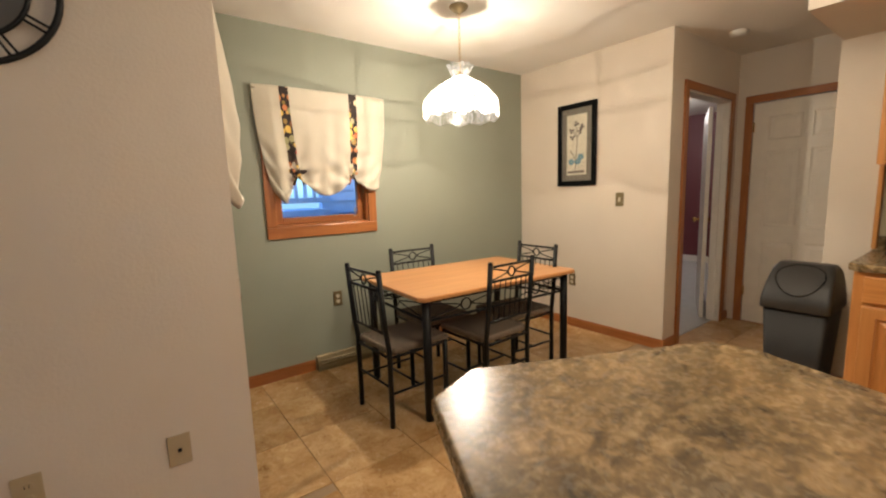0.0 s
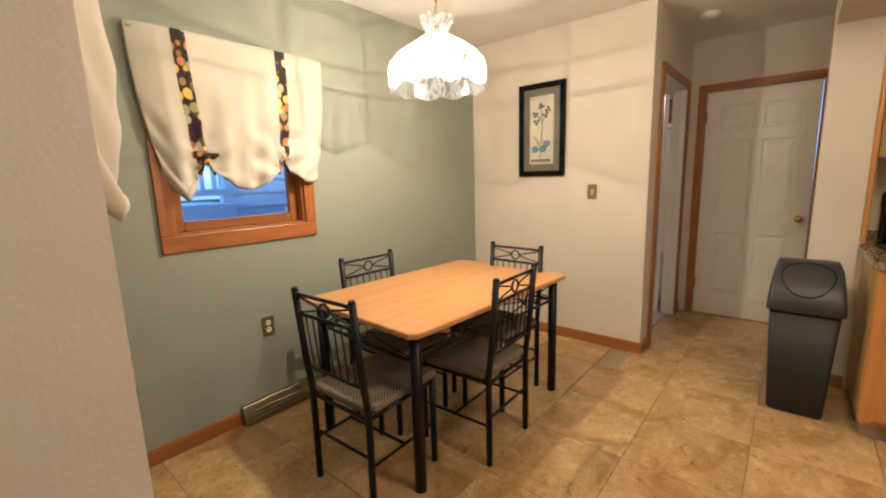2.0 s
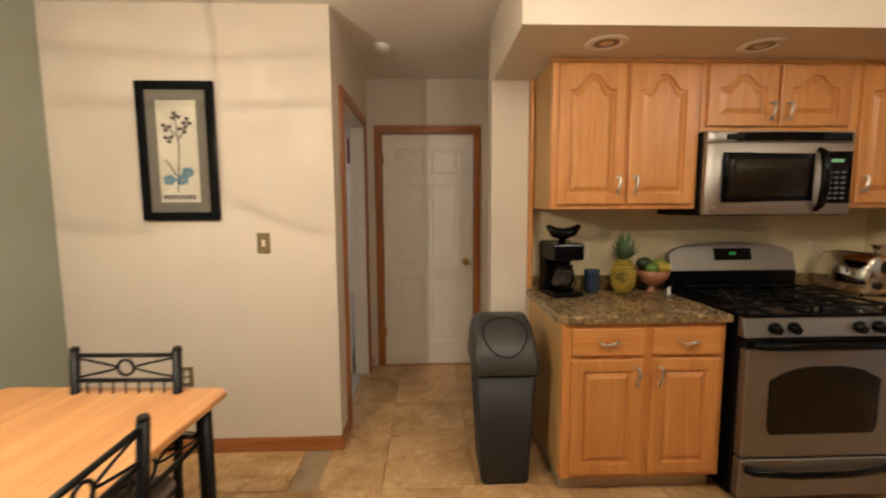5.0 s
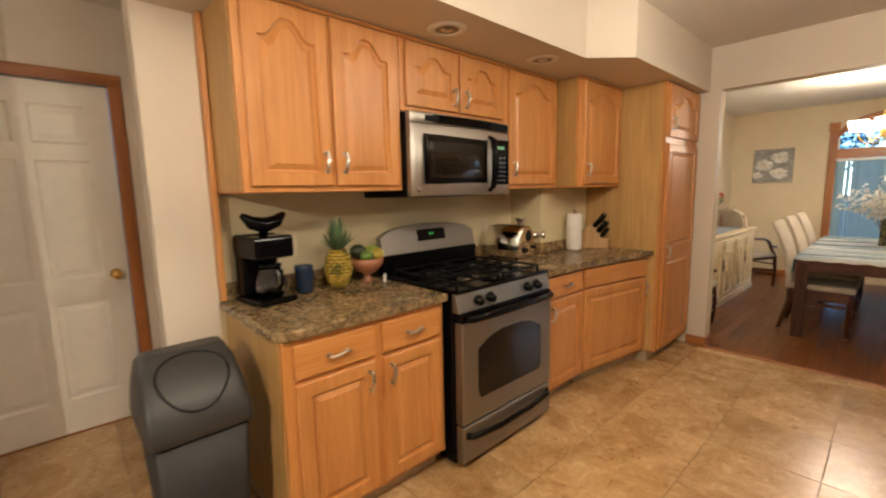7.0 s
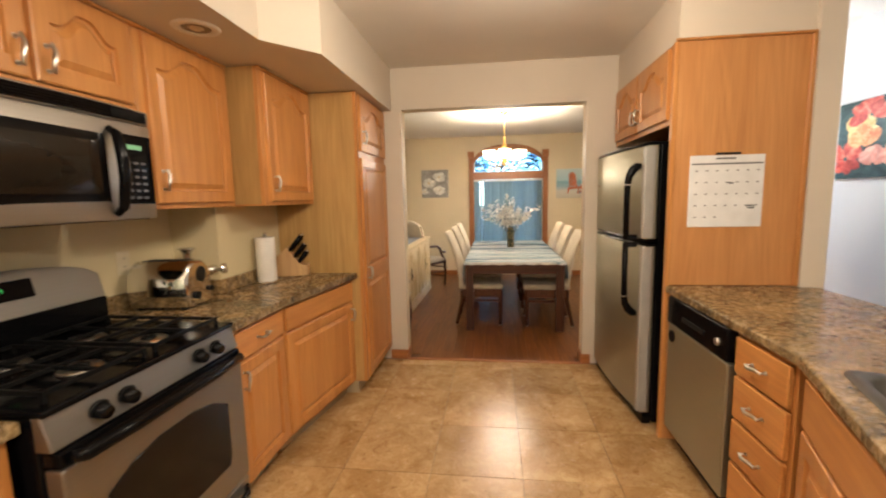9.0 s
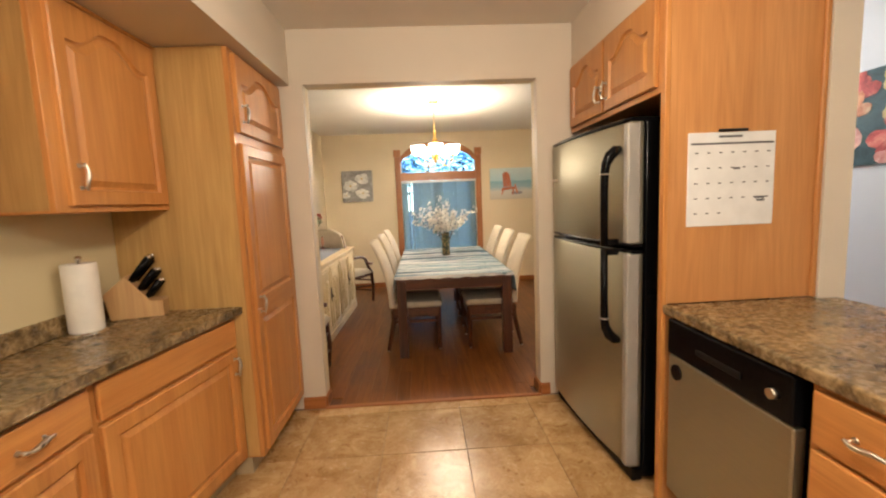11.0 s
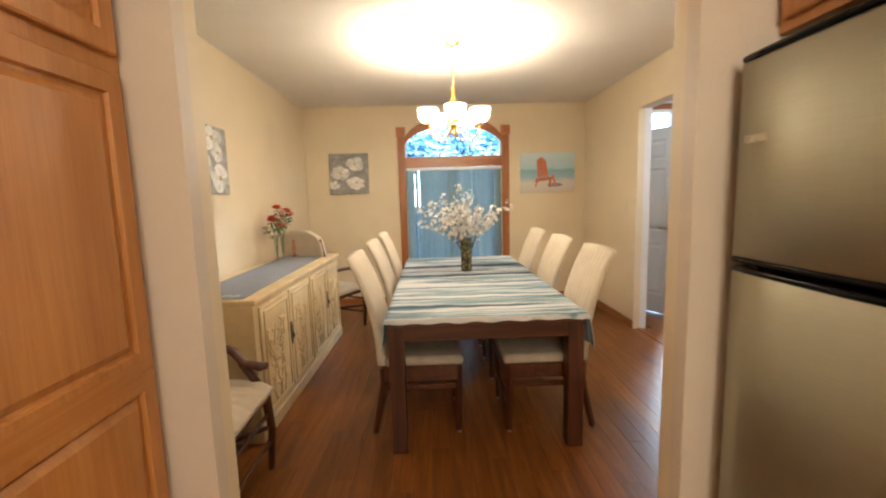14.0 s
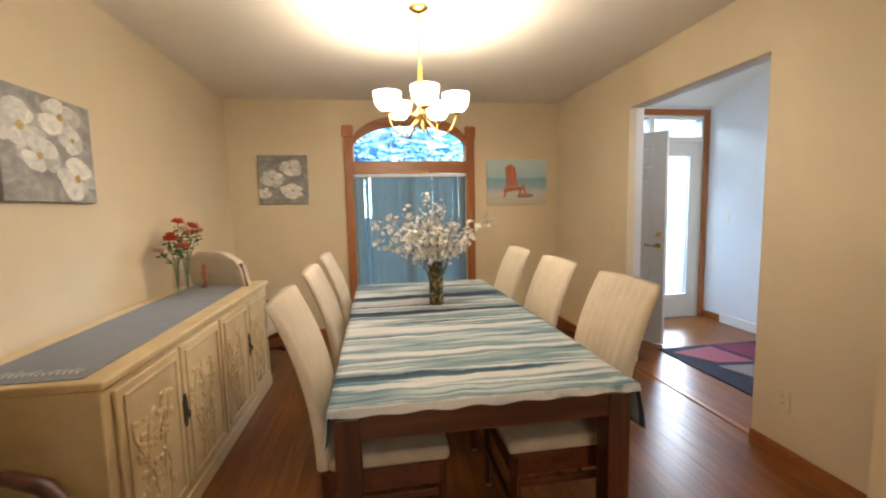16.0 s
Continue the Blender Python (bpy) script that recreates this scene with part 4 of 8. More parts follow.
tint = M_BAND.ramp(pick.outputs[0], [(0.2, (0.75, 0.50, 0.12)), (0.35, (0.50, 0.05, 0.04)), (0.5, (0.75, 0.62, 0.42)), (0.65, (0.14, 0.17, 0.04)), (0.8, (0.62, 0.22, 0.08)), (0.95, (0.05, 0.03, 0.02))])
M_BAND.color(M_BAND.mix(blob, (0.025, 0.014, 0.012), tint))
M_BAND = M_BAND.m


def tie_up(name, m, w, top_z, label, fullness=0.42):
    """A gathered tie-up valance: local x 0..w, hanging in front (-y) of a rod at top_z."""
    t = thing(name, m, label, "curtain")
    b0, b1 = 0.21 * w, 0.72 * w
    nx, nz = 110, 60

    def bottom(x):
        u = x / w
        if u < 0.21:
            return 0.80 - 0.18 * (u - 0.09) / 0.12 if u > 0.09 else 0.80 - 0.12 * (0.09 - u) / 0.09
        if u > 0.72:
            return 0.62 + 0.10 * math.sin((u - 0.72) / 0.28 * math.pi * 0.7)
        v = (u - 0.21) / 0.51
        return 0.62 + 0.13 * math.sin(math.pi * v)

    def point(i, j, back=0.0):
        u, v = i / nx, j / nz
        x, d = u * w, bottom(u * w) * v
        pinch = v ** 2
        cx = w / 2
        xx = cx + (x - cx) * (1 - 0.17 * pinch)
        bag = 0.05 * math.sin(math.pi * min(1, v * 1.0)) * (0.6 + 0.4 * v) + 0.035 * v
        near = min(abs(x - b0), abs(x - b1)) / w
        bag *= 0.45 + min(1, near * 7) * 0.55
        rim = min(1.0, min(u, 1 - u) * 9)
        bag, lead = bag * rim, 0.035 * (0.25 + 0.75 * rim)
        tie = math.exp(-(near * 9) ** 2)
        fold = 0.008 * math.sin(u * 52 + 3 * v) * v ** 2 + (0.010 + 0.012 * tie) * math.sin(v * 30 + abs(abs(u - 0.465) - 0.255) * 34) * v ** 3
        rays = 0.0
        for b, side in ((b0, 1), (b1, -1)):
            dx, dz = (x - b) / w, (1 - v) * 0.65 + 0.02
            rays += 0.010 * math.sin(math.atan2(dx, dz) * 15 + side) * math.exp(-math.hypot(dx, dz) / 0.22) * min(1, v * 1.5)
        drape = 0.005 * math.sin(u * 23 + 1.2 * math.sin(u * 9)) * (0.3 + 0.7 * v) * rim
        return (xx, -lead - bag * fullness - fold - rays - drape - back, top_z - d)
    bm = B()
    g = [[bm.verts.new(point(i, j)) for j in range(nz + 1)] for i in range(nx + 1)]
    for i in range(nx):
        for j in range(nz):
            bm.faces.new((g[i][j], g[i + 1][j], g[i + 1][j + 1], g[i][j + 1])).smooth = True
    # the hem turned back under
    hem = [bm.verts.new((p.co.x, p.co.y + 0.03, p.co.z + 0.03)) for p in (g[i][nz] for i in range(nx + 1))]
    for i in range(nx):
        bm.faces.new((g[i][nz], g[i + 1][nz], hem[i + 1], hem[i])).smooth = True
    c = part("valance", bm, M_FABRIC, t, fix=False)
    so = c.modifiers.new("thick", "SOLIDIFY")
    so.thickness = 0.003
    for b in (b0, b1):
        bm = B()
        hw = 0.034
        rows = []
        for j in range(nz + 1):
            i = b / w * nx
            lo, hi = int((b - hw) / w * nx), int((b + hw) / w * nx)
            rows.append([bm.verts.new(Vector(point(k, j * 0.99, 0.004))) for k in range(lo, hi + 1)])
        for a, c2 in zip(rows, rows[1:]):
            for k in range(len(a) - 1):
                bm.faces.new((a[k], a[k + 1], c2[k + 1], c2[k])).smooth = True
        r = part("ribbon", bm, M_BAND, t, "dark floral ribbon", fix=False)
        p = point(b / w * nx, nz)
        bm = B()
        ball(bm, (p[0], p[1] - 0.02, p[2] + 0.035), 0.024, 10, 8, (1, 0.8, 1))
        for s in (-1, 1):
            ball(bm, (p[0] + s * 0.035, p[1] - 0.02, p[2] + 0.045), 0.03, 8, 6, (1.1, 0.4, 0.7))
            tube(bm, [(p[0], p[1] - 0.02, p[2] + 0.03), (p[0] + s * 0.02, p[1] - 0.025, p[2] - 0.01), (p[0] + s * 0.035, p[1] - 0.02, p[2] - 0.05)], [0.008, 0.016, 0.02], 6, flat=(1, 0.3))
        part("bow", bm, M_BAND, t, "knotted floral bow")
    bm = B()
    tube(bm, [(0.012, -0.012, top_z - 0.022), (w - 0.012, -0.012, top_z - 0.022)], 0.009, 10)
    for x in (0.01, w - 0.01):
        tube(bm, [(x + (0.02 if x < 0.1 else -0.02), 0, top_z - 0.022), (x + (0.02 if x < 0.1 else -0.02), -0.012, top_z - 0.022)], 0.006, 6)
    part("rod", bm, M_WHITE, t, "white curtain rod")
    return t


tie_up("curtain", at(1.845, 3.64, 0), 1.0, 2.085, "cream linen tie-up curtain with dark floral ribbons, knotted above the sill")
tie_up("curtain", at(1.431, 2.42, 0, 90), 1.0, 2.085, "cream linen tie-up curtain with dark floral ribbons over the side window", 1.15)

# neighbour's house, fence and ground outside
bm = B()
box(bm, -60, 60, -90, 60, -0.62, -0.5)
gm = Mat("dusk_lawn", 0.95)
gm.color(gm.ramp(gm.noise(gm.vec(world_space=True), 0.6, 6), [(0.3, (0.035, 0.05, 0.02)), (0.7, (0.07, 0.09, 0.035))]))
g = fixed("ground", bm, gm.m, "grass lawn around the house", "lawn")
nh = thing("neighbour_house", pose(0, 0, 0), "neighbouring house wall with pale blue-grey lap siding", "house")
M_SIDE = plain("blue_grey_lap_siding", (0.68, 0.80, 0.90), 0.6)
bm = B()
box(bm, 3.33, 8.5, 6.38, 6.5, -0.5, 4.2)
part("wall", bm, M_SIDE, nh)
for k in range(26):
    bm = B()
    z = -0.4 + k * 0.165
    v = box(bm, 3.32, 8.5, 6.345, 6.378, z, z + 0.155)
    for q in v:
        if q.co.z > z + 0.1:
            q.co.y += 0.02 if q.co.y < 6.36 else 0
    part("siding_board", bm, M_SIDE, nh)
dk = thing("deck_railing", pose(0, 0, 0), "white wooden deck railing outside the window", "railing")
M_WP = plain("white_outdoor_paint", (0.78, 0.80, 0.82), 0.6)
bm = B()
box(bm, -1.0, 3.3, 6.0, 6.06, 2.25, 2.31)
part("top_rail", bm, M_WP, dk)
bm = B()
box(bm, -1.0, 3.3, 6.0, 6.06, 1.25, 1.32)
part("bottom_rail", bm, M_WP, dk)
for k in range(36):
    bm = B()
    box(bm, -1.0 + k * 0.12, -0.96 + k * 0.12, 6.01, 6.05, 1.32, 2.25)
    part("baluster", bm, M_WP, dk)
bm = B()
box(bm, -1.0, 3.3, 6.02, 6.9, -0.5, 1.16)
part("deck", bm, M_WP, dk)

# trees beyond the front windows
M_BARK = plain("dark_bark", (0.07, 0.05, 0.035), 0.9, bump=0.6)
M_LEAF = plain("dull_green_leaves", (0.05, 0.075, 0.03), 0.7, noise_amt=0.5, scale=2)
for ti, (tx, ty, th) in enumerate([(-1.0, -30.0, 6.5), (5.4, -27.5, 6.0), (11.5, -31.0, 7.0), (-7.0, -32.0, 7.5), (2.2, -38.0, 8.5), (16.0, -34.0, 7.5)]):
    rng = random.Random(20 + ti)
    tr_ = thing("tree", at(tx, ty, -0.5), "leafy tree on the lawn in the dusk", "tree", "front garden trees")
    bm = B()
    tube(bm, [(0, 0, 0), (0.05, 0, th * 0.3), (-0.05, 0.05, th * 0.6)], [0.20, 0.14, 0.07], 8)
    tips = []
    for k in range(9):
        a, z = k * 2.4, th * (0.28 + 0.05 * k)
        e = (math.cos(a) * th * 0.25, math.sin(a) * th * 0.25, z + th * 0.2)
        tube(bm, [(0, 0, z), (e[0] * 0.5, e[1] * 0.5, z + th * 0.07), e], [0.06, 0.04, 0.015], 5)
        tips.append(Vector(e))
    part("trunk", bm, M_BARK, tr_)
    vs, fs = [], []
    for k in range(1500):
        c = rng.choice(tips) + Vector([rng.gauss(0, th * 0.085) for _ in range(3)])
        q = Euler([rng.uniform(0, 6.3) for _ in range(3)]).to_matrix()
        s = rng.uniform(0.06, 0.13)
        i = len(vs)
        vs += [tuple(c + q @ Vector(p)) for p in ((-s, 0, 0), (0, -s * 0.5, 0.02), (s, 0, 0), (0, s * 0.5, 0.02))]
        fs.append((i, i + 1, i + 2, i + 3))
    me = bpy.data.meshes.new("crown")
    me.from_pydata(vs, [], fs)
    me.materials.append(M_LEAF)
    cr = new("crown", me)
    cr.parent = tr_
# front window: arched transom over a tall pane with vertical blinds
M_FILM = M_PANE.copy()
M_FILM.name = "blue_mottled_glass"
ft = M_FILM.node_tree
fc, fn, fp0, fq = (ft.nodes.new(k) for k in ("ShaderNodeTexCoord", "ShaderNodeTexNoise", "ShaderNodeMapping", "ShaderNodeValToRGB"))
fp0.inputs["Scale"].default_value = (2.2, 1, 9)
fn.inputs["Scale"].default_value, fn.inputs["Detail"].default_value, fn.inputs["Distortion"].default_value = 2.0, 5, 1.2
fq.color_ramp.elements[0].position, fq.color_ramp.elements[0].color = 0.42, (0.24, 0.38, 0.48, 1)
fq.color_ramp.elements[1].position, fq.color_ramp.elements[1].color = 0.60, (0.80, 0.84, 0.86, 1)
ft.links.new(fc.outputs["Object"], fp0.inputs[0]), ft.links.new(fp0.outputs[0], fn.inputs["Vector"]), ft.links.new(fn.outputs["Fac"], fq.inputs[0])
for nd in ft.nodes:
    if nd.type == "BSDF_TRANSPARENT":
        ft.links.new(fq.outputs[0], nd.inputs[0])
fw = thing("window_3", pose(0, 0, 0), "tall window with an arched transom in an orange-stained oak frame", "window", kind="structure")
ARX, ARZ, ARR = 2.595, 1.87, 0.0


def arch_z(x, half, side, top):
    u = (x - ARX) / half
    return side + (top - side) * math.sqrt(max(0, 1 - 0.92 * u * u)) - (top - side) * math.sqrt(0.08) * abs(u) ** 4


def arch_band(bm, half0, s0, t0, half1, s1, t1, y0, y1, n=28):
    rows = []
    for i in range(n + 1):
        u = -1 + 2 * i / n
        x0, x1 = ARX + u * half0, ARX + u * half1
        z0_, z1_ = arch_z(x0, half0, s0, t0), arch_z(x1, half1, s1, t1)
        rows.append([bm.verts.new(p) for p in ((x0, y0, z0_), (x1, y0, z1_), (x1, y1, z1_), (x0, y1, z0_))])
    for a, b in zip(rows, rows[1:]):
        for k in range(4):
            bm.faces.new((a[k], a[(k + 1) % 4], b[(k + 1) % 4], b[k]))
    bm.faces.new(rows[0]), bm.faces.new(rows[-1][::-1])


for x0, x1 in ((1.895, 1.985), (3.205, 3.295)):
    bm = B()
    box(bm, x0, x1, -6.65, -6.622, 0.02, 2.12, 0.005)
    part("casing_side", bm, M_WOAK, fw)
    bm = B()
    box(bm, x0 - 0.012, x1 + 0.012, -6.65, -6.61, 2.12, 2.235, 0.006)
    cb = part("corner_block", bm, M_WOAK, fw, "carved square corner block")
    bm = B()
    tube(bm, [((x0 + x1) / 2, -6.61, 2.178), ((x0 + x1) / 2, -6.602, 2.178)], 0.034, 16)
    part("rosette", bm, M_WOAK, cb)
bm = B()
arch_band(bm, 0.61, 2.02, 2.235, 0.61, 2.11, 2.345, -6.65, -6.620)
part("casing_head", bm, M_WOAKX, fw, "curved oak head casing")
bm = B()
box(bm, 1.985, 3.205, -6.65, -6.615, 1.735, 1.865, 0.006)
part("mid_rail", bm, M_WOAKX, fw)
bm = B()
# spandrels between the straight hole and the curved head
n = 20
for i in range(n):
    xa, xb = 1.987 + 1.216 * i / n, 1.987 + 1.216 * (i + 1) / n
    za, zb = arch_z(xa, 0.61, 2.03, 2.245), arch_z(xb, 0.61, 2.03, 2.245)
    for y in (-6.652, -6.70):
        bm.faces.new([bm.verts.new(p) for p in ((xa, y, za), (xb, y, zb), (xb, y, 2.325), (xa, y, 2.325))])
    bm.faces.new([bm.verts.new(p) for p in ((xa, -6.652, za), (xb, -6.652, zb), (xb, -6.70, zb), (xa, -6.70, za))])
part("spandrel", bm, M_DINING, fw, "cream painted wall infill round the arch")
bm = B()
for x in (1.99, 2.395, 2.795, 3.19):
    box(bm, x, x + 0.01, -6.715, -6.70, 1.865, 2.26)
box(bm, 1.99, 3.20, -6.715, -6.70, 1.865, 1.875)
part("muntin", bm, M_WHITE, fw, "thin white glazing bars")
for z0, z1 in ((0.13, 1.735), (1.866, 2.31)):
    bm = B()
    box(bm, 1.995, 3.195, -6.724, -6.720, z0, z1)
    p = part("window_pane", bm, M_PANE if z0 < 1 else M_FILM, fw, "" if z0 < 1 else "blue mottled obscure glass")
    p.visible_shadow = False
bm = B()
for x0, x1 in ((1.99, 2.04), (3.15, 3.20), (2.57, 2.62)):
    box(bm, x0, x1, -6.745, -6.705, 0.12, 1.86)
box(bm, 1.99, 3.20, -6.745, -6.705, 0.12, 0.18)
part("sash", bm, M_WHITE, fw, "white window sash")

# vertical blinds
M_BLIND = plain("slate_blue_blind_fabric", (0.20, 0.275, 0.265), 0.7)
bt = M_BLIND.node_tree
pb = bt.nodes["Principled BSDF"]
tl = bt.nodes.new("ShaderNodeBsdfTranslucent")
tl.inputs["Color"].default_value = (0.24, 0.38, 0.42, 1)
mxs = bt.nodes.new("ShaderNodeMixShader")
mxs.inputs[0].default_value = 0.22
bt.links.new(pb.outputs[0], mxs.inputs[1]), bt.links.new(tl.outputs[0], mxs.inputs[2])
bt.links.new(mxs.outputs[0], bt.nodes["Material Output"].inputs[0])
vb = thing("vertical_blinds", pose(0, 0, 0), "slate blue vertical blinds closed over the tall window", "blinds")
bm = B()
box(bm, 1.995, 3.195, -6.665, -6.628, 1.700, 1.733, 0.004)
part("headrail", bm, M_WHITE, vb)
k = 0
x = 2.005
while x < 3.185:
    wob = 12 + 10 * math.sin(k * 1.7)
    if 2.98 < x < 3.06:
        wob = 66
    elif k % 3 == 1:
        wob = 30
    a = radians(wob)
    bm = B()
    h = 0.042
    pts = [(x + 0.035 + u * h * math.cos(a), -6.647 + u * h * math.sin(a) + 0.006 * (1 - u * u)) for u in (-1, -0.5, 0, 0.5, 1)]
    lo = [bm.verts.new((p[0], p[1], 0.10)) for p in pts]
    hi = [bm.verts.new((p[0], p[1], 1.70)) for p in pts]
    for i in range(4):
        bm.faces.new((lo[i], lo[i + 1], hi[i + 1], hi[i])).smooth = True
    part("slat", bm, M_BLIND, vb, fix=False)
    x += 0.0735
    k += 1

# entrance: header casing, frame, door leaf standing open, sidelight
en = thing("entrance_frame", pose(0, 0, 0), "white entrance frame with a narrow sidelight and a transom", "window", kind="structure")
bm = B()
for x0, x1 in ((-0.80, -0.76), (-0.16, -0.10), (0.74, 0.78)):
    box(bm, x0, x1, -6.57, -6.46, 0, 2.36)
for x0, x1 in ((-0.10, 0.74), (-0.76, -0.16)):
    box(bm, x0, x1, -6.57, -6.46, 2.05, 2.11)
    box(bm, x0, x1, -6.57, -6.46, 2.32, 2.36)
box(bm, -0.76, -0.64, -6.54, -6.48, 0, 2.05)
box(bm, -0.28, -0.16, -6.54, -6.48, 0, 2.05)
box(bm, -0.64, -0.28, -6.54, -6.48, 0, 0.28)
box(bm, -0.64, -0.28, -6.54, -6.48, 1.90, 2.05)
part("frame", bm, M_WHITE, en)
M_FROST = glassy("frosted_pebbled_glass", (0.95, 0.97, 1.0), 0.55)
for x0, x1, z0, z1 in ((-0.64, -0.28, 0.28, 1.90), (-0.76, -0.16, 2.11, 2.32), (-0.10, 0.74, 2.11, 2.32)):
    bm = B()
    box(bm, x0, x1, -6.52, -6.515, z0, z1)
    p = part("window_pane", bm, M_FROST if z0 < 1 else M_PANE, en)
    p.visible_shadow = False
casing("casing_entrance", "x", -0.775, 0.76, 2.345, -6.45, 1, w=0.07)
d4 = thing("door_4", at(0.735, -6.43, 0.01, 116), "white six-panel front door standing open into the hall", "door", kind="structure")
bm = B()
door_leaf(bm, 0.93, 2.02, 0.044)
part("door_leaf", bm, M_WHITE, d4)
for s, y in ((-1, 0), (1, 0.044)):
    bm = B()
    tube(bm, [(0.87, y, 0.95), (0.87, y + s * 0.006, 0.95)], 0.028, 16)
    tube(bm, [(0.87, y, 0.95), (0.87, y + s * 0.045, 0.95), (0.77, y + s * 0.05, 0.955)], 0.009, 8)
    part("door_handle", bm, M_BRASS, d4, "brass lever handle")
    bm = B()
    tube(bm, [(0.87, y, 1.06), (0.87, y + s * 0.014, 1.06)], 0.028, 16)
    part("deadbolt", bm, M_BRASS, d4, "brass deadbolt")


# ---- dinette set ----
def bar(bm, a, b, r=0.005, n=6):
    tube(bm, [a, b], r, n)


def lattice(bm, x0, x1, z0, z1, y, r=0.0045):
    """Two bowed crossing wires with a ring in the middle."""
    c = ((x0 + x1) / 2, (z0 + z1) / 2)
    rr = (z1 - z0) * 0.34
    for s in (-1, 1):
        for side in (-1, 1):
            xe = c[0] + side * (x1 - x0) / 2
            pts = []
            for i in range(7):
                u = i / 6
                pts.append((c[0] + side * (rr * 0.9 + u * ((x1 - x0) / 2 - rr * 0.9)), y, c[1] + s * (z1 - z0) * (0.42 * u ** 0.8) + 0.0))
            tube(bm, pts, r, 5)
    ringp = [(c[0] + rr * math.cos(a), y, c[1] + rr * math.sin(a)) for a in [k * math.pi / 10 for k in range(21)]]
    tube(bm, ringp, r * 1.2, 5)


CHK = Mat("black_and_tan_houndstooth_cloth", 0.9)
ck = CHK.node("ShaderNodeTexChecker", Scale=110.0)
CHK.link(CHK.coord.outputs["Object"], ck.inputs["Vector"])
ck.inputs["Color1"].default_value, ck.inputs["Color2"].default_value = (0.24, 0.185, 0.13, 1), (0.05, 0.04, 0.033, 1)
CHK.color(ck.outputs["Color"])
CHK = CHK.m


def metal_chair(m, label):
    """Faces -y towards the table: the back is at y = 0.40 and above."""
    t = thing("dinette_chair", m, label, "chair", "chairs round the dinette table")
    w, d = 0.37, 0.40
    for x in (0, w):
        bm = B()
        tube(bm, [(x, d, 0), (x, d, 0.45), (x, d + 0.02, 0.60), (x, d + 0.045, 0.915)], 0.0155, 10)
        tube(bm, [(x, d + 0.045, 0.913), (x, d + 0.0455, 0.925)], [0.0165, 0.012], 10)
        part("back_post", bm, M_BLACK, t)
        bm = B()
        tube(bm, [(x, 0, 0), (x, 0, 0.43)], 0.0155, 10)
        part("leg", bm, M_BLACK, t)
    bm = B()
    for z in (0.895, 0.805):
        bar(bm, (0, d + 0.043 * (z - 0.45) / 0.46, z), (w, d + 0.043 * (z - 0.45) / 0.46, z), 0.008)
    lattice(bm, 0.01, w - 0.01, 0.808, 0.892, d + 0.038)
    part("back_lattice", bm, M_BLACK, t)
    bm = B()
    bar(bm, (0, d + 0.012, 0.555), (w, d + 0.012, 0.555), 0.008)
    part("lower_rail", bm, M_BLACK, t)
    for k in range(7):
        x = w * (k + 1) / 8
        bm = B()
        bar(bm, (x, d + 0.012, 0.555), (x, d + 0.034, 0.805), 0.0035)
        part("back_spindle", bm, M_BLACK, t)
    for p, q, r in (((0, 0, 0.20), (0, d, 0.20), 0.007), ((w, 0, 0.20), (w, d, 0.20), 0.007), ((0, 0, 0.415), (0, d, 0.415), 0.009), ((w, 0, 0.415), (w, d, 0.415), 0.009),
                    ((0, 0.2, 0.20), (w, 0.2, 0.20), 0.007), ((0, d, 0.24), (w, d, 0.24), 0.007), ((0, 0, 0.415), (w, 0, 0.415), 0.009), ((0, d, 0.415), (w, d, 0.415), 0.009)):
        bm = B()
        bar(bm, p, q, r)
        part("stretcher", bm, M_BLACK, t)
    bm = B()
    prism(bm, [(-0.012, -0.02), (w + 0.012, -0.02), (w + 0.012, d - 0.03), (w - 0.02, d + 0.0), (0.02, d + 0.0), (-0.012, d - 0.03)], 0.428, 0.468, 0.015, 3)
    part("seat", bm, CHK, t, "houndstooth cushioned seat")
    return t


ch = metal_chair(at(0, 0), "black metal dinette chair with a houndstooth seat, beside the beech-topped table")
# places: origin is the front left foot; the back stands at local y 0.40
for x, y, rz in ((3.09, 2.755, 182), (2.645, 2.86, -2), (3.185, 2.915, -92)):
    copy_thing(ch, at(x, y, 0, rz))
ch.matrix_world = at(2.60, 2.575, 0, 92)

tb = thing("dinette_table", at(3.015, 2.825, 0, -3), "rectangular dinette table with a light beech top on black metal legs", "table")
bm = B()
prism(bm, [(-0.655, -0.40), (-0.625, -0.43), (0.625, -0.43), (0.655, -0.40), (0.655, 0.40), (0.625, 0.43), (-0.625, 0.43), (-0.655, 0.40)], 0.730, 0.757, 0.008, 3)
part("tabletop", bm, M_TABLE, tb, "beech butcher-block top with rounded edges")
for sx in (-1, 1):
    for sy in (-1, 1):
        bm = B()
        tube(bm, [(sx * 0.585, sy * 0.365, 0), (sx * 0.585, sy * 0.365, 0.729)], 0.026, 14)
        part("leg", bm, M_BLACK, tb)
for sy in (-1, 1):
    bm = B()
    bar(bm, (-0.585, sy * 0.365, 0.715), (0.585, sy * 0.365, 0.715), 0.012, 8)
    bar(bm, (-0.585, sy * 0.365, 0.60), (0.585, sy * 0.365, 0.60), 0.009, 8)
    for s in (-1, 1):
        lattice(bm, s * 0.30 - 0.27, s * 0.30 + 0.27, 0.605, 0.71, sy * 0.365)
    part("long_apron", bm, M_BLACK, tb, "wire lattice apron")
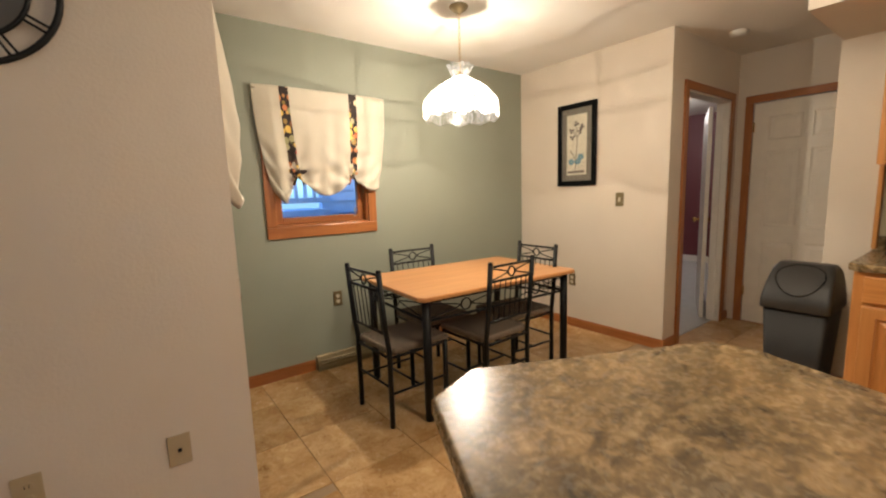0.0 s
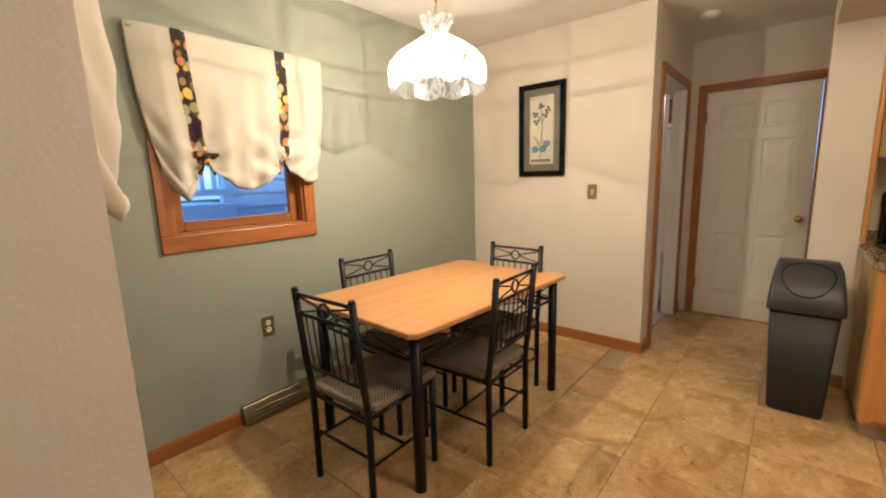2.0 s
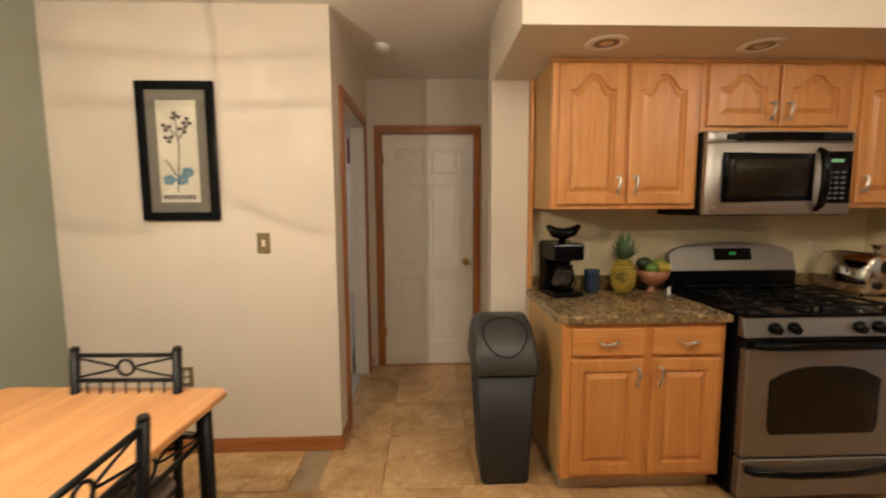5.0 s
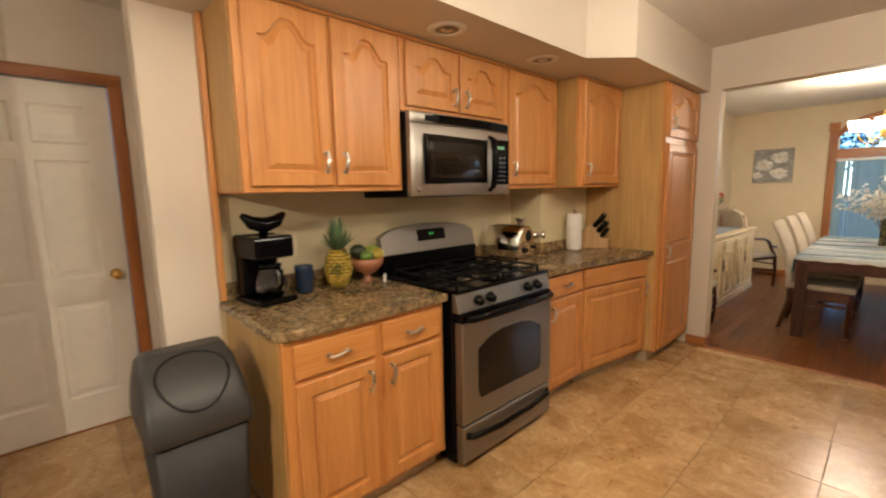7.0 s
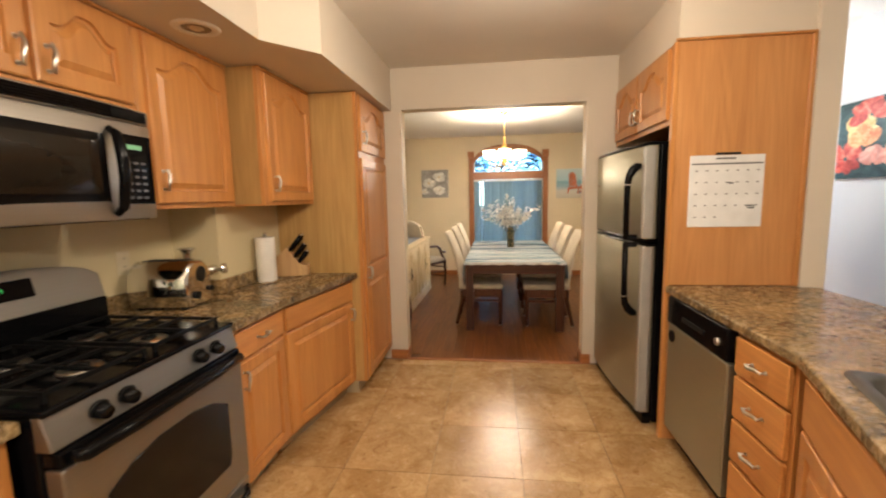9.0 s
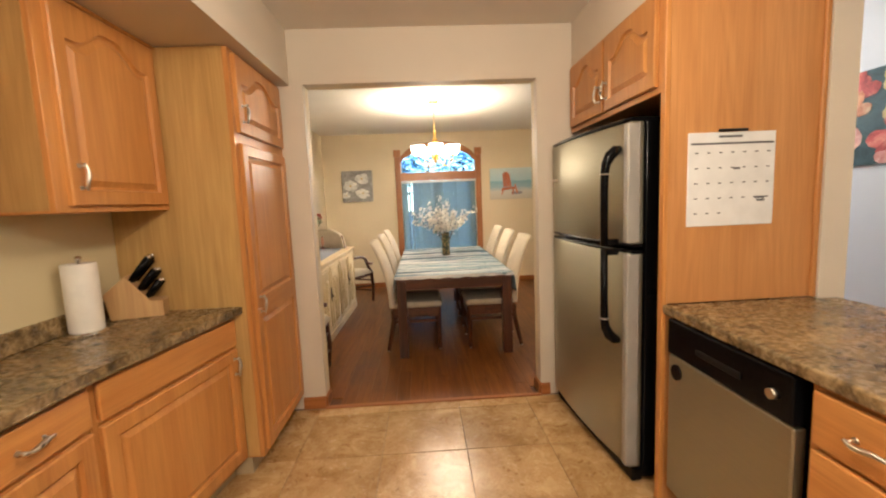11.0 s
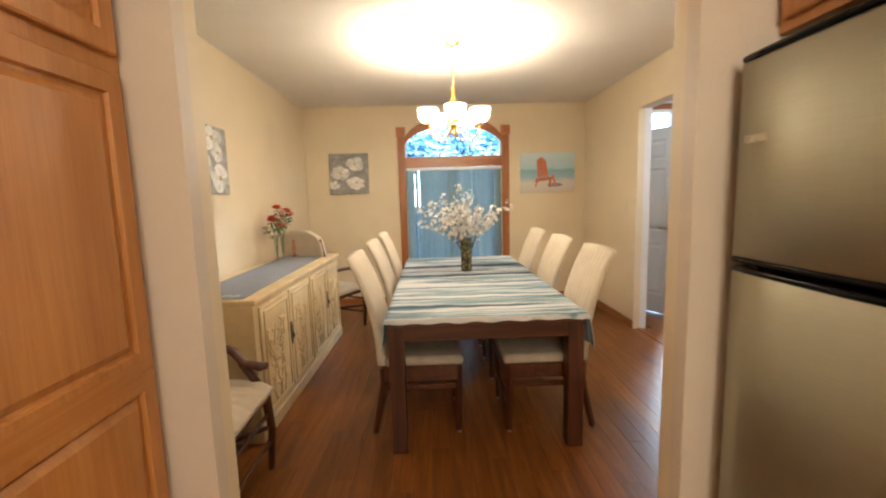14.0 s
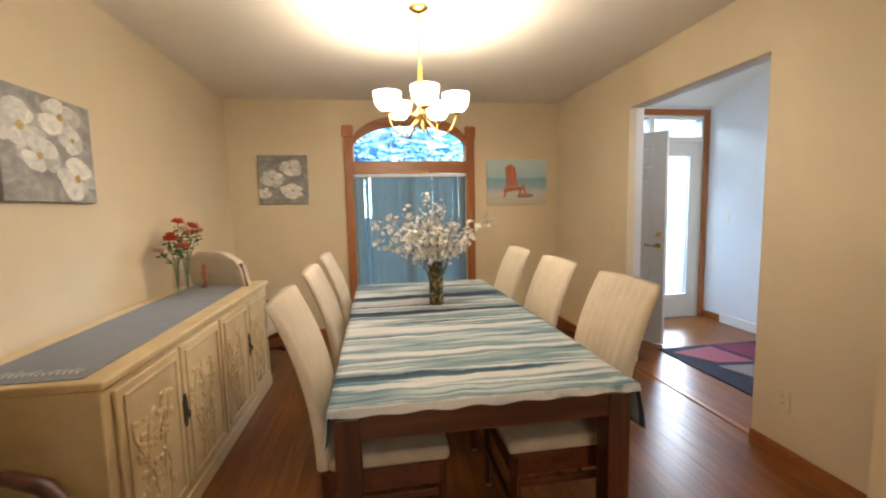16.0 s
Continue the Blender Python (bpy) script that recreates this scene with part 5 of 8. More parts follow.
for sx in (-1, 1):
    bm = B()
    bar(bm, (sx * 0.585, -0.365, 0.715), (sx * 0.585, 0.365, 0.715), 0.012, 8)
    bar(bm, (sx * 0.585, -0.365, 0.60), (sx * 0.585, 0.365, 0.60), 0.009, 8)
    q = B()
    lattice(q, -0.34, 0.34, 0.605, 0.71, 0)
    for v in q.verts:
        v.co = Vector((sx * 0.585, v.co.x, v.co.z))
    me = bpy.data.meshes.new("tmp")
    q.to_mesh(me)
    bm.from_mesh(me)
    q.free()
    part("short_apron", bm, M_BLACK, tb, "wire lattice apron")

# pendant lamp with leaded glass panels
M_SHADE = Mat("leaded_textured_glass", 0.15)
sv = M_SHADE.vec((1, 1, 1), True)
st = M_SHADE.noise(M_SHADE.vec((62, 62, 20)), 1.0, 3, 0.6)
tp = M_SHADE.t.nodes.new("ShaderNodeBsdfTransparent")
tl2 = M_SHADE.t.nodes.new("ShaderNodeBsdfTranslucent")
tl2.inputs["Color"].default_value = (0.9, 0.9, 0.88, 1)
em = M_SHADE.t.nodes.new("ShaderNodeEmission")
em.inputs["Color"].default_value, em.inputs["Strength"].default_value = (1, 0.99, 0.97, 1), 1.5 / GAIN
add = M_SHADE.t.nodes.new("ShaderNodeAddShader")
mx1, mx2 = M_SHADE.t.nodes.new("ShaderNodeMixShader"), M_SHADE.t.nodes.new("ShaderNodeMixShader")
clear = M_SHADE.ramp(st, [(0.46, (0.70, 0.70, 0.70)), (0.54, (0.78, 0.78, 0.78)), (0.58, (1, 1, 1))])
M_SHADE.link(tl2.outputs[0], add.inputs[0]), M_SHADE.link(em.outputs[0], add.inputs[1])
M_SHADE.link(clear, mx1.inputs[0]), M_SHADE.link(add.outputs[0], mx1.inputs[1]), M_SHADE.link(tp.outputs[0], mx1.inputs[2])
gls = M_SHADE.t.nodes.new("ShaderNodeBsdfGlossy")
gls.inputs["Roughness"].default_value = 0.1
mx2.inputs[0].default_value = 0.06
M_SHADE.link(mx1.outputs[0], mx2.inputs[1]), M_SHADE.link(gls.outputs[0], mx2.inputs[2])
M_SHADE.link(mx2.outputs[0], M_SHADE.t.nodes["Material Output"].inputs[0])
M_SHADE = M_SHADE.m
M_LEAD = plain("dark_lead_came", (0.05, 0.045, 0.04), 0.6)
pl = thing("pendant_lamp", at(PEND[0], PEND[1], 0), "lit leaded-glass pendant lamp hanging on a brass chain over the table", "ceiling lamp")
N = 10
lev = [(0.055, 2.065), (0.12, 2.030), (0.19, 1.985), (0.240, 1.932), (0.252, 1.895), (0.250, 1.820)]


def pp(r, z, k):
    a = 2 * math.pi * k / N
    return Vector((r * math.cos(a), r * math.sin(a), z))


for k in range(N):
    bm = B()
    rows = [[bm.verts.new(pp(r, z, k)), bm.verts.new(pp(r, z, k + 1))] for r, z in lev]
    mid = bm.verts.new((pp(0.25, 1.792, k) + pp(0.25, 1.792, k + 1)) / 2)
    for a, b in zip(rows, rows[1:]):
        bm.faces.new((a[0], a[1], b[1], b[0]))
    bm.faces.new((rows[-1][0], rows[-1][1], mid))
    part("glass_panel", bm, M_SHADE, pl, fix=False)
for k in range(N):
    bm = B()
    tube(bm, [pp(r, z, k) for r, z in lev], 0.0015, 4)
    part("came", bm, M_LEAD, pl, "thin metal came between the panels")
for r, z in (lev[0], lev[2], lev[3], lev[4]):
    bm = B()
    tube(bm, [pp(r, z, k) for k in range(N + 1)], 0.0015, 4)
    part("ring_came", bm, M_LEAD, pl)
bm = B()
tube(bm, [p for k in range(N) for p in (pp(0.25, 1.815, k), (pp(0.25, 1.792, k) + pp(0.25, 1.792, k + 1)) / 2)] + [pp(0.25, 1.815, 0)], 0.0015, 4)
part("rim_came", bm, M_LEAD, pl, "zigzag metal came round the lower rim")
bm = B()
for k in range(N):
    s = pp(0.05, 2.07, k + 0.08), pp(0.05, 2.07, k + 0.92), pp(0.088, 2.135, k + 1.0), (pp(0.088, 2.148, k + 0.5)), pp(0.088, 2.135, k)
    bm.faces.new([bm.verts.new(p) for p in s])
part("crown", bm, M_SHADE, pl, "flared glass collar", fix=False)
bm = B()
lathe(bm, [(0.0, 2.11), (0.018, 2.105), (0.022, 2.07), (0.052, 2.066), (0.05, 2.06), (0.0, 2.06)], n=20)
part("cap", bm, M_BRASS, pl)
bm = B()
z, k = 2.115, 0
while z < H - 0.03:
    pts = []
    for i in range(13):
        a = 2 * math.pi * i / 12
        o = (0.007 * math.cos(a), 0, z + 0.014 + 0.016 * math.sin(a))
        pts.append(o if k % 2 else (0, o[0], o[2]))
    tube(bm, pts, 0.0018, 5)
    z += 0.026
    k += 1
part("chain", bm, M_BRASS, pl, "brass chain")
bm = B()
lathe(bm, [(0.0, H - 0.045), (0.02, H - 0.04), (0.05, H - 0.022), (0.062, H - 0.004), (0.062, H)], n=24)
part("canopy", bm, M_BRONZE, pl)
M_BULB = glow("lit_bulb", (1.0, 0.88, 0.70), 25.0 / GAIN)
bm = B()
ball(bm, (0, 0, 1.93), 0.028, 12, 8)
bl = part("bulb", bm, M_BULB, pl)
bl.visible_shadow = False


# ---- dining room ----
BS = (0.93, 1)
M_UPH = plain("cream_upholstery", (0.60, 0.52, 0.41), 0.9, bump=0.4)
# Same cream cloth, darkened in its colour for the shade under the table.
M_SEAT = plain("shaded_cream_seat_fabric", (0.43, 0.365, 0.28), 0.9, noise_amt=0.12, bump=0.4)


def dining_chair(m, label):
    """Upholstered parsons chair with channelled back; faces -y, back at y 0.46."""
    t = thing("dining_chair", m, label, "chair", "chairs round the dining table")
    w = 0.46
    bm = B()
    n, q = 36, 14
    front, back = [], []
    for j in range(q + 1):
        v = j / q
        z = 0.42 + 0.615 * v
        lean = 0.42 + 0.03 * v + 0.14 * v ** 2.2
        th = 0.055 * (1 - 0.45 * v)
        hw = (w / 2) * (0.93 + 0.07 * math.sin(v * 2.2))
        fr_, bk = [], []
        for i in range(n + 1):
            u = i / n
            x = w / 2 + (u * 2 - 1) * hw
            rib = 0.0085 * abs(math.sin(u * math.pi * 9)) ** 0.6
            crown = 0.012 * math.sin(u * math.pi) * (1 if j == q else 0)
            edge = 0.014 * (abs(u * 2 - 1) ** 8)
            fr_.append(bm.verts.new((x, lean - rib + edge, z + crown)))
            bk.append(bm.verts.new((x, lean + th + rib * 0.5 - edge, z + crown)))
        front.append(fr_), back.append(bk)
    for j in range(q):
        for i in range(n):
            bm.faces.new((front[j][i], front[j][i + 1], front[j + 1][i + 1], front[j + 1][i])).smooth = True
            bm.faces.new((back[j][i + 1], back[j][i], back[j + 1][i], back[j + 1][i + 1])).smooth = True
        for i in (0, n):
            bm.faces.new((front[j][i], front[j + 1][i], back[j + 1][i], back[j][i])).smooth = True
    for i in range(n):
        bm.faces.new((front[q][i], front[q][i + 1], back[q][i + 1], back[q][i])).smooth = True
        bm.faces.new((front[0][i + 1], front[0][i], back[0][i], back[0][i + 1]))
    part("backrest", bm, M_UPH, t, "channel-stitched cream backrest")
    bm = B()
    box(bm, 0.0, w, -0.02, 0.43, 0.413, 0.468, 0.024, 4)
    part("seat", bm, M_SEAT, t, "cream padded seat, coloured darker for the table's shade")
    bm = B()
    for a in ((0.02, w - 0.02, -0.005, 0.02), (0.02, w - 0.02, 0.42, 0.445), (0.01, 0.035, 0.0, 0.44), (w - 0.035, w - 0.01, 0.0, 0.44)):
        box(bm, *a, 0.325, 0.412, 0.004, 1)
    part("seat_frame", bm, M_DARKWX, t)
    for x in (0.027, w - 0.027):
        for y, ty in ((0.015, 0.015), (0.435, 0.50)):
            bm = B()
            tube(bm, [(x, ty, 0.012), (x, y, 0.30), (x, y, 0.40)], [0.016, 0.022, 0.024], 4)
            lg = part("leg", bm, M_DARKW, t)
            bm = B()
            tube(bm, [(x, ty, 0), (x, ty, 0.012)], 0.011, 10)
            part("foot_glide", bm, M_NICKEL, lg, "metal foot glide")
    for bx in ((0.018, 0.036, 0.02, 0.44, 0.27, 0.30), (w - 0.036, w - 0.018, 0.02, 0.44, 0.27, 0.30), (0.037, w - 0.037, 0.20, 0.222, 0.272, 0.298), (0.03, w - 0.03, 0.0, 0.02, 0.17, 0.20)):
        bm = B()
        box(bm, *bx, 0.003, 1)
        part("stretcher", bm, M_DARKWX, t)
    return t


lab = "cream channel-backed dining chair with dark wooden legs at the long table"
dc = dining_chair(at(0, 0), lab)
# local +y is the back; the front left foot is the origin
for y in (-4.27, -4.98):
    copy_thing(dc, at(2.76, y - 0.46, 0, -90) @ pose(-0.46, 0, 0))
for y in (-3.97, -4.68, -5.39):
    copy_thing(dc, at(2.50, y, 0, 90))
dc.matrix_world = at(2.76, -3.53 - 0.46, 0, -90) @ pose(-0.46, 0, 0)

dt = thing("dining_table", at(0, 0), "long dark-stained wooden dining table with square legs", "table")
X0, X1, Y0, Y1 = 2.115, 3.145, -5.50, -3.36
bm = B()
box(bm, X0, X1, Y0, Y1, 0.70, 0.735, 0.004)
part("tabletop", bm, M_DARKWX, dt)
bm = B()
box(bm, X0 + 0.085, X1 - 0.085, Y1 - 0.035, Y1 - 0.008, 0.62, 0.70)
part("end_apron", bm, M_DARKWX, dt)
bm = B()
box(bm, X0 + 0.085, X1 - 0.085, Y0 + 0.008, Y0 + 0.035, 0.62, 0.70)
part("end_apron", bm, M_DARKWX, dt)
for x in (X0 + 0.008, X1 - 0.035):
    bm = B()
    box(bm, x, x + 0.027, Y0 + 0.085, Y1 - 0.085, 0.62, 0.70)
    part("side_apron", bm, M_DARKWX, dt)
for x in (X0 + 0.002, X1 - 0.085):
    for y in (Y0 + 0.002, Y1 - 0.085):
        bm = B()
        box(bm, x, x + 0.083, y, y + 0.083, 0, 0.70, 0.004)
        part("leg", bm, M_DARKW, dt)

M_CLOTH = Mat("watercolour_striped_cloth", 0.8)
g = M_CLOTH.t.nodes.new("ShaderNodeNewGeometry")
sp = M_CLOTH.t.nodes.new("ShaderNodeSeparateXYZ")
M_CLOTH.link(g.outputs["Position"], sp.inputs[0])
wv = M_CLOTH.noise(M_CLOTH.vec((5, 7, 1), True), 1.0, 4, 0.65)
ad = M_CLOTH.node("ShaderNodeMath")
ad.operation = "MULTIPLY_ADD"
ad.inputs[1].default_value = 0.06
M_CLOTH.link(wv, ad.inputs[0]), M_CLOTH.link(sp.outputs[1], ad.inputs[2])
cx = M_CLOTH.t.nodes.new("ShaderNodeCombineXYZ")
M_CLOTH.link(ad.outputs[0], cx.inputs[1])
across = M_CLOTH.node("ShaderNodeMath")
across.operation = "MULTIPLY"
across.inputs[1].default_value = 0.055
M_CLOTH.link(sp.outputs[0], across.inputs[0]), M_CLOTH.link(across.outputs[0], cx.inputs[0])
s1 = M_CLOTH.noise(cx.outputs[0], 5.2, 3, 0.6)
s2 = M_CLOTH.noise(cx.outputs[0], 13.0, 2, 0.6)
c1 = M_CLOTH.ramp(s1, [(0.40, (0.015, 0.05, 0.08)), (0.445, (0.04, 0.11, 0.17)), (0.465, (0.22, 0.34, 0.43)), (0.48, (0.55, 0.58, 0.60)), (0.52, (0.68, 0.68, 0.67)), (0.55, (0.44, 0.51, 0.56)), (0.58, (0.12, 0.23, 0.29)), (0.62, (0.46, 0.54, 0.57))])
c2 = M_CLOTH.ramp(s2, [(0.40, (0.12, 0.26, 0.36)), (0.455, (1, 1, 1))])
M_CLOTH.color(M_CLOTH.mix(0.8, c1, c2, "MULTIPLY"))
M_CLOTH.bump(M_CLOTH.noise(M_CLOTH.vec((300, 300, 300)), 2, 2), 0.1, 0.001)
M_CLOTH = M_CLOTH.m
tc = thing("tablecloth", at(0, 0), "tablecloth with watery teal, blue and white stripes on the dining table", "tablecloth")
bm = B()
nx, ny = 60, 90
prof = []
for i in range(nx + 1):
    u = i / nx
    if u < 0.12:
        k = 1 - u / 0.12
        prof.append((X0 - 0.012 - 0.012 * k, 0.742 - 0.17 * k, k))
    elif u > 0.9:
        k = (u - 0.9) / 0.1
        prof.append((X1 + 0.012 + 0.008 * k, 0.742 - 0.14 * k, k))
    else:
        x = X0 - 0.01 + (X1 - X0 + 0.02) * (u - 0.12) / 0.78
        prof.append((x, 0.7425, 0))
g = []
for i, (x, z, k) in enumerate(prof):
    row = []
    for j in range(ny + 1):
        y = Y0 - 0.02 + (Y1 - Y0 + 0.04) * j / ny
        s = -1 if i < nx / 2 else 1
        row.append(bm.verts.new((x + s * k * 0.014 * (1 + math.sin(y * 15 + i * 0.1)), y, z + 0.0012 * math.sin(x * 31 + y * 17) * (1 - k))))
    g.append(row)
for i in range(nx):
    for j in range(ny):
        bm.faces.new((g[i][j], g[i + 1][j], g[i + 1][j + 1], g[i][j + 1])).smooth = True
# the short drop at each end
for j, s in ((0, -1), (ny, 1)):
    lo = [bm.verts.new((r[j].co.x, r[j].co.y + s * 0.006, r[j].co.z - 0.022 - 0.004 * math.sin(i * 0.9))) for i, r in enumerate(g)]
    for i in range(nx):
        bm.faces.new((g[i][j], g[i + 1][j], lo[i + 1], lo[i]))
o = part("cloth", bm, M_CLOTH, tc, fix=False)
so = o.modifiers.new("thick", "SOLIDIFY")
so.thickness = 0.003
so.offset = 1

# chandelier
cl = thing("chandelier", at(CHAND[0], CHAND[1], 0), "lit five-arm brass chandelier with upturned white glass bowls", "chandelier")
bm = B()
lathe(bm, [(0, H - 0.028), (0.03, H - 0.025), (0.055, H - 0.012), (0.062, H - 0.001)], n=24)
part("canopy", bm, M_BRASS, cl)
bm = B()
tube(bm, [(0, 0, 2.19), (0, 0, H - 0.02)], 0.0045, 6)
for k in range(10):
    tube(bm, [(0.007 * math.cos(a), 0.007 * math.sin(a), 2.20 + 0.027 * k) for a in [i * math.pi / 4 for i in range(9)]], 0.002, 4)
part("chain", bm, M_BRASS, cl)
bm = B()
lathe(bm, [(0, 1.815), (0.012, 1.82), (0.022, 1.84), (0.01, 1.86), (0.03, 1.885), (0.042, 1.91), (0.02, 1.94), (0.014, 2.02), (0.03, 2.05), (0.034, 2.08), (0.014, 2.11), (0.02, 2.15), (0.008, 2.19), (0, 2.195)], n=20)
part("column", bm, M_BRASS, cl)
M_BOWL = Mat("frosted_white_glass", 0.3, 0, (0.9, 0.88, 0.84))
M_BOWL.b.inputs["Emission Color"].default_value = (1, 0.86, 0.66, 1)
M_BOWL.b.inputs["Emission Strength"].default_value = 2.6
bt = M_BOWL.t
tp, tl3, m3, m4 = bt.nodes.new("ShaderNodeBsdfTransparent"), bt.nodes.new("ShaderNodeBsdfTranslucent"), bt.nodes.new("ShaderNodeMixShader"), bt.nodes.new("ShaderNodeMixShader")
m3.inputs[0].default_value, m4.inputs[0].default_value = 0.5, 0.58
bt.links.new(M_BOWL.b.outputs[0], m3.inputs[1]), bt.links.new(tl3.outputs[0], m3.inputs[2])
bt.links.new(m3.outputs[0], m4.inputs[1]), bt.links.new(tp.outputs[0], m4.inputs[2])
bt.links.new(m4.outputs[0], bt.nodes["Material Output"].inputs[0])
M_BOWL = M_BOWL.m
for k in range(5):
    a = radians(90 + 72 * k)
    c, s = math.cos(a), math.sin(a)
    bm = B()
    pts = [(r * c, r * s, z) for r, z in ((0.02, 1.885), (0.05, 1.85), (0.09, 1.80), (0.135, 1.785), (0.175, 1.815), (0.198, 1.865), (0.205, 1.897))]
    tube(bm, pts, 0.0062, 8)
    tube(bm, [(r * c, r * s, z) for r, z in ((0.02, 2.02), (0.07, 1.99), (0.095, 1.94), (0.07, 1.90), (0.045, 1.915))], 0.0032, 6)
    am = part("arm", bm, M_BRASS, cl, "curved brass arm")
    bm = B()
    lathe(bm, [(0.0, 1.892), (0.028, 1.897), (0.03, 1.907), (0.0, 1.909)], (0.205 * c, 0.205 * s, 0), 16)
    part("cup", bm, M_BRASS, am)
    bm = B()
    lathe(bm, [(0.018, 1.909), (0.045, 1.916), (0.066, 1.942), (0.073, 1.975), (0.078, 2.010), (0.075, 2.010), (0.069, 1.975), (0.060, 1.945), (0.04, 1.922), (0.018, 1.916)], (0.205 * c, 0.205 * s, 0), 24, 0.02, 8, cap=False)
    part("shade", bm, M_BOWL, am, "upturned white glass bowl")
    bm = B()
    ball(bm, (0.205 * c, 0.205 * s, 1.965), 0.022, 10, 8)
    bl = part("bulb", bm, M_BULB, am)
    bl.visible_shadow = False

# small glass lamp in the hall
hl = thing("hall_chandelier", at(-0.12, -4.18, 0), "small lit glass chandelier hanging in the white hall", "chandelier")
bm = B()
tube(bm, [(0, 0, 2.15), (0, 0, 3.075)], 0.006, 8)
lathe(bm, [(0, 2.12), (0.02, 2.13), (0.03, 2.17), (0.012, 2.20), (0.012, 2.24)], n=14)
part("stem", bm, M_BRASS, hl)
for k in range(5):
    a = radians(20 + 72 * k)
    c, s = math.cos(a), math.sin(a)
    bm = B()
    tube(bm, [(r * c, r * s, z) for r, z in ((0.01, 2.18), (0.08, 2.13), (0.15, 2.15), (0.18, 2.20))], 0.006, 8)
    am = part("arm", bm, M_BRASS, hl, "curved brass arm")
    bm = B()
    lathe(bm, [(0.015, 2.20), (0.04, 2.215), (0.048, 2.26), (0.056, 2.30), (0.053, 2.30), (0.044, 2.26), (0.036, 2.222), (0.015, 2.207)], (0.18 * c, 0.18 * s, 0), 16, cap=False)
    part("shade", bm, M_BOWL, am, "upturned white glass shade")

# sideboard
M_SB = Mat("antiqued_cream_paint", 0.5)
n1 = M_SB.noise(M_SB.vec(), 5, 5, 0.6)
M_SB.color(M_SB.ramp(n1, [(0.3, (0.58, 0.435, 0.225)), (0.6, (0.70, 0.55, 0.32))]))
M_SB.bump(M_SB.noise(M_SB.vec(), 30, 3), 0.1, 0.002)
M_SB = M_SB.m
SX, SYN, SYF = 3.885, -3.515, -5.44
sb = thing("sideboard", at(SX, SYN, 0, -91), "long antiqued cream sideboard with four carved doors and bronze plates", "sideboard")
W = SYN - SYF
bm = B()
box(bm, 0, W, 0.0, 0.53, 0.07, 0.80, 0.004)
box(bm, 0.02, W - 0.02, 0.02, 0.52, 0.0, 0.07)
part("body", bm, M_SB, sb)
bm = B()
box(bm, -0.012, W + 0.012, -0.018, 0.545, 0.80, 0.832, 0.008, 3)
part("top", bm, M_SB, sb)
bm = B()
box(bm, -0.006, W + 0.006, -0.010, 0.50, 0.0, 0.085, 0.008, 2)
part("plinth", bm, M_SB, sb)
rng = random.Random(9)
for k in range(4):
    x0 = 0.055 + k * (W - 0.11) / 4 + (0.012 if k in (2,) else 0)
    x1 = x0 + (W - 0.11) / 4 - 0.012
    bm = B()
    box(bm, x0, x1, -0.014, 0, 0.115, 0.775, 0.004, 1)
    d = part("cabinet_door", bm, M_SB, sb, "carved cream door")
    bm = B()
    f = 0.035
    for b in ((x0 + f, x1 - f, 0.145, 0.16), (x0 + f, x1 - f, 0.73, 0.745), (x0 + f, x0 + f + 0.014, 0.16, 0.73), (x1 - f - 0.014, x1 - f, 0.16, 0.73)):
        box(bm, b[0], b[1], -0.022, -0.014, b[2], b[3], 0.003, 1)
    cxm = (x0 + x1) / 2
    hw = (x1 - x0) / 2 - 0.07
    for q in range(5):
        px, pz = cxm + rng.uniform(-0.6, 0.6) * hw, 0.17
        a = math.pi / 2 + rng.uniform(-0.5, 0.5)
        pts = []
        for i in range(14):
            pts.append((max(cxm - hw, min(cxm + hw, px)), -0.015, pz))
            a += rng.uniform(-0.5, 0.5)
            a = a * 0.8 + math.pi / 2 * 0.2
            px, pz = px + 0.038 * math.cos(a), min(0.72, pz + 0.038 * abs(math.sin(a)))
        tube(bm, pts, 0.007, 5)
        for p in pts[2::2]:
            for s in (-1, 1):
                an = rng.uniform(0.2, 1.2)
                lx, lz = p[0] + s * 0.03 * math.cos(an), p[2] + 0.03 * math.sin(an)
                if x0 + 0.06 < lx < x1 - 0.06 and lz < 0.72:
                    ball(bm, (lx, -0.015, lz), 0.017, 7, 5, (1.0, 0.28, 0.6 + 0.5 * rng.random()))
        fx, fz = pts[9][0], pts[9][2]
        for e in range(6):
            ball(bm, (fx + 0.02 * math.cos(e * 1.047), -0.016, min(0.715, fz + 0.02 * math.sin(e * 1.047))), 0.013, 6, 5, (1, 0.35, 1))
    part("carving", bm, M_SB, d, "raised floral carving")
for k in (1, 3):
    xm = 0.055 + k * (W - 0.11) / 4 - 0.004
    bm = B()
    for z0, z1, w_ in ((0.43, 0.54, 0.020), (0.41, 0.43, 0.012), (0.54, 0.56, 0.012)):
        box(bm, xm - w_, xm + w_, -0.021, -0.015, z0, z1, 0.003)
    tube(bm, [(xm, -0.022, 0.50), (xm - 0.01, -0.032, 0.47), (xm, -0.034, 0.45), (xm + 0.01, -0.032, 0.47), (xm, -0.022, 0.50)], 0.003, 6)
    part("lock_plate", bm, plain("dark_aged_bronze", (0.09, 0.065, 0.04), 0.5, 0.7), sb, "dark bronze lock plate with a ring pull")
rn = thing("table_runner", at(0, 0), "grey-blue table runner with white lettering marks on the sideboard", "table runner")
M_RUN = plain("grey_runner_cloth", (0.23, 0.25, 0.29), 0.85, bump=0.3)
bm = B()
box(bm, 3.945, 4.33, -5.36, -3.545, 0.8325, 0.8355, 0.001, 1)
part("cloth", bm, M_RUN, rn)
bm = B()
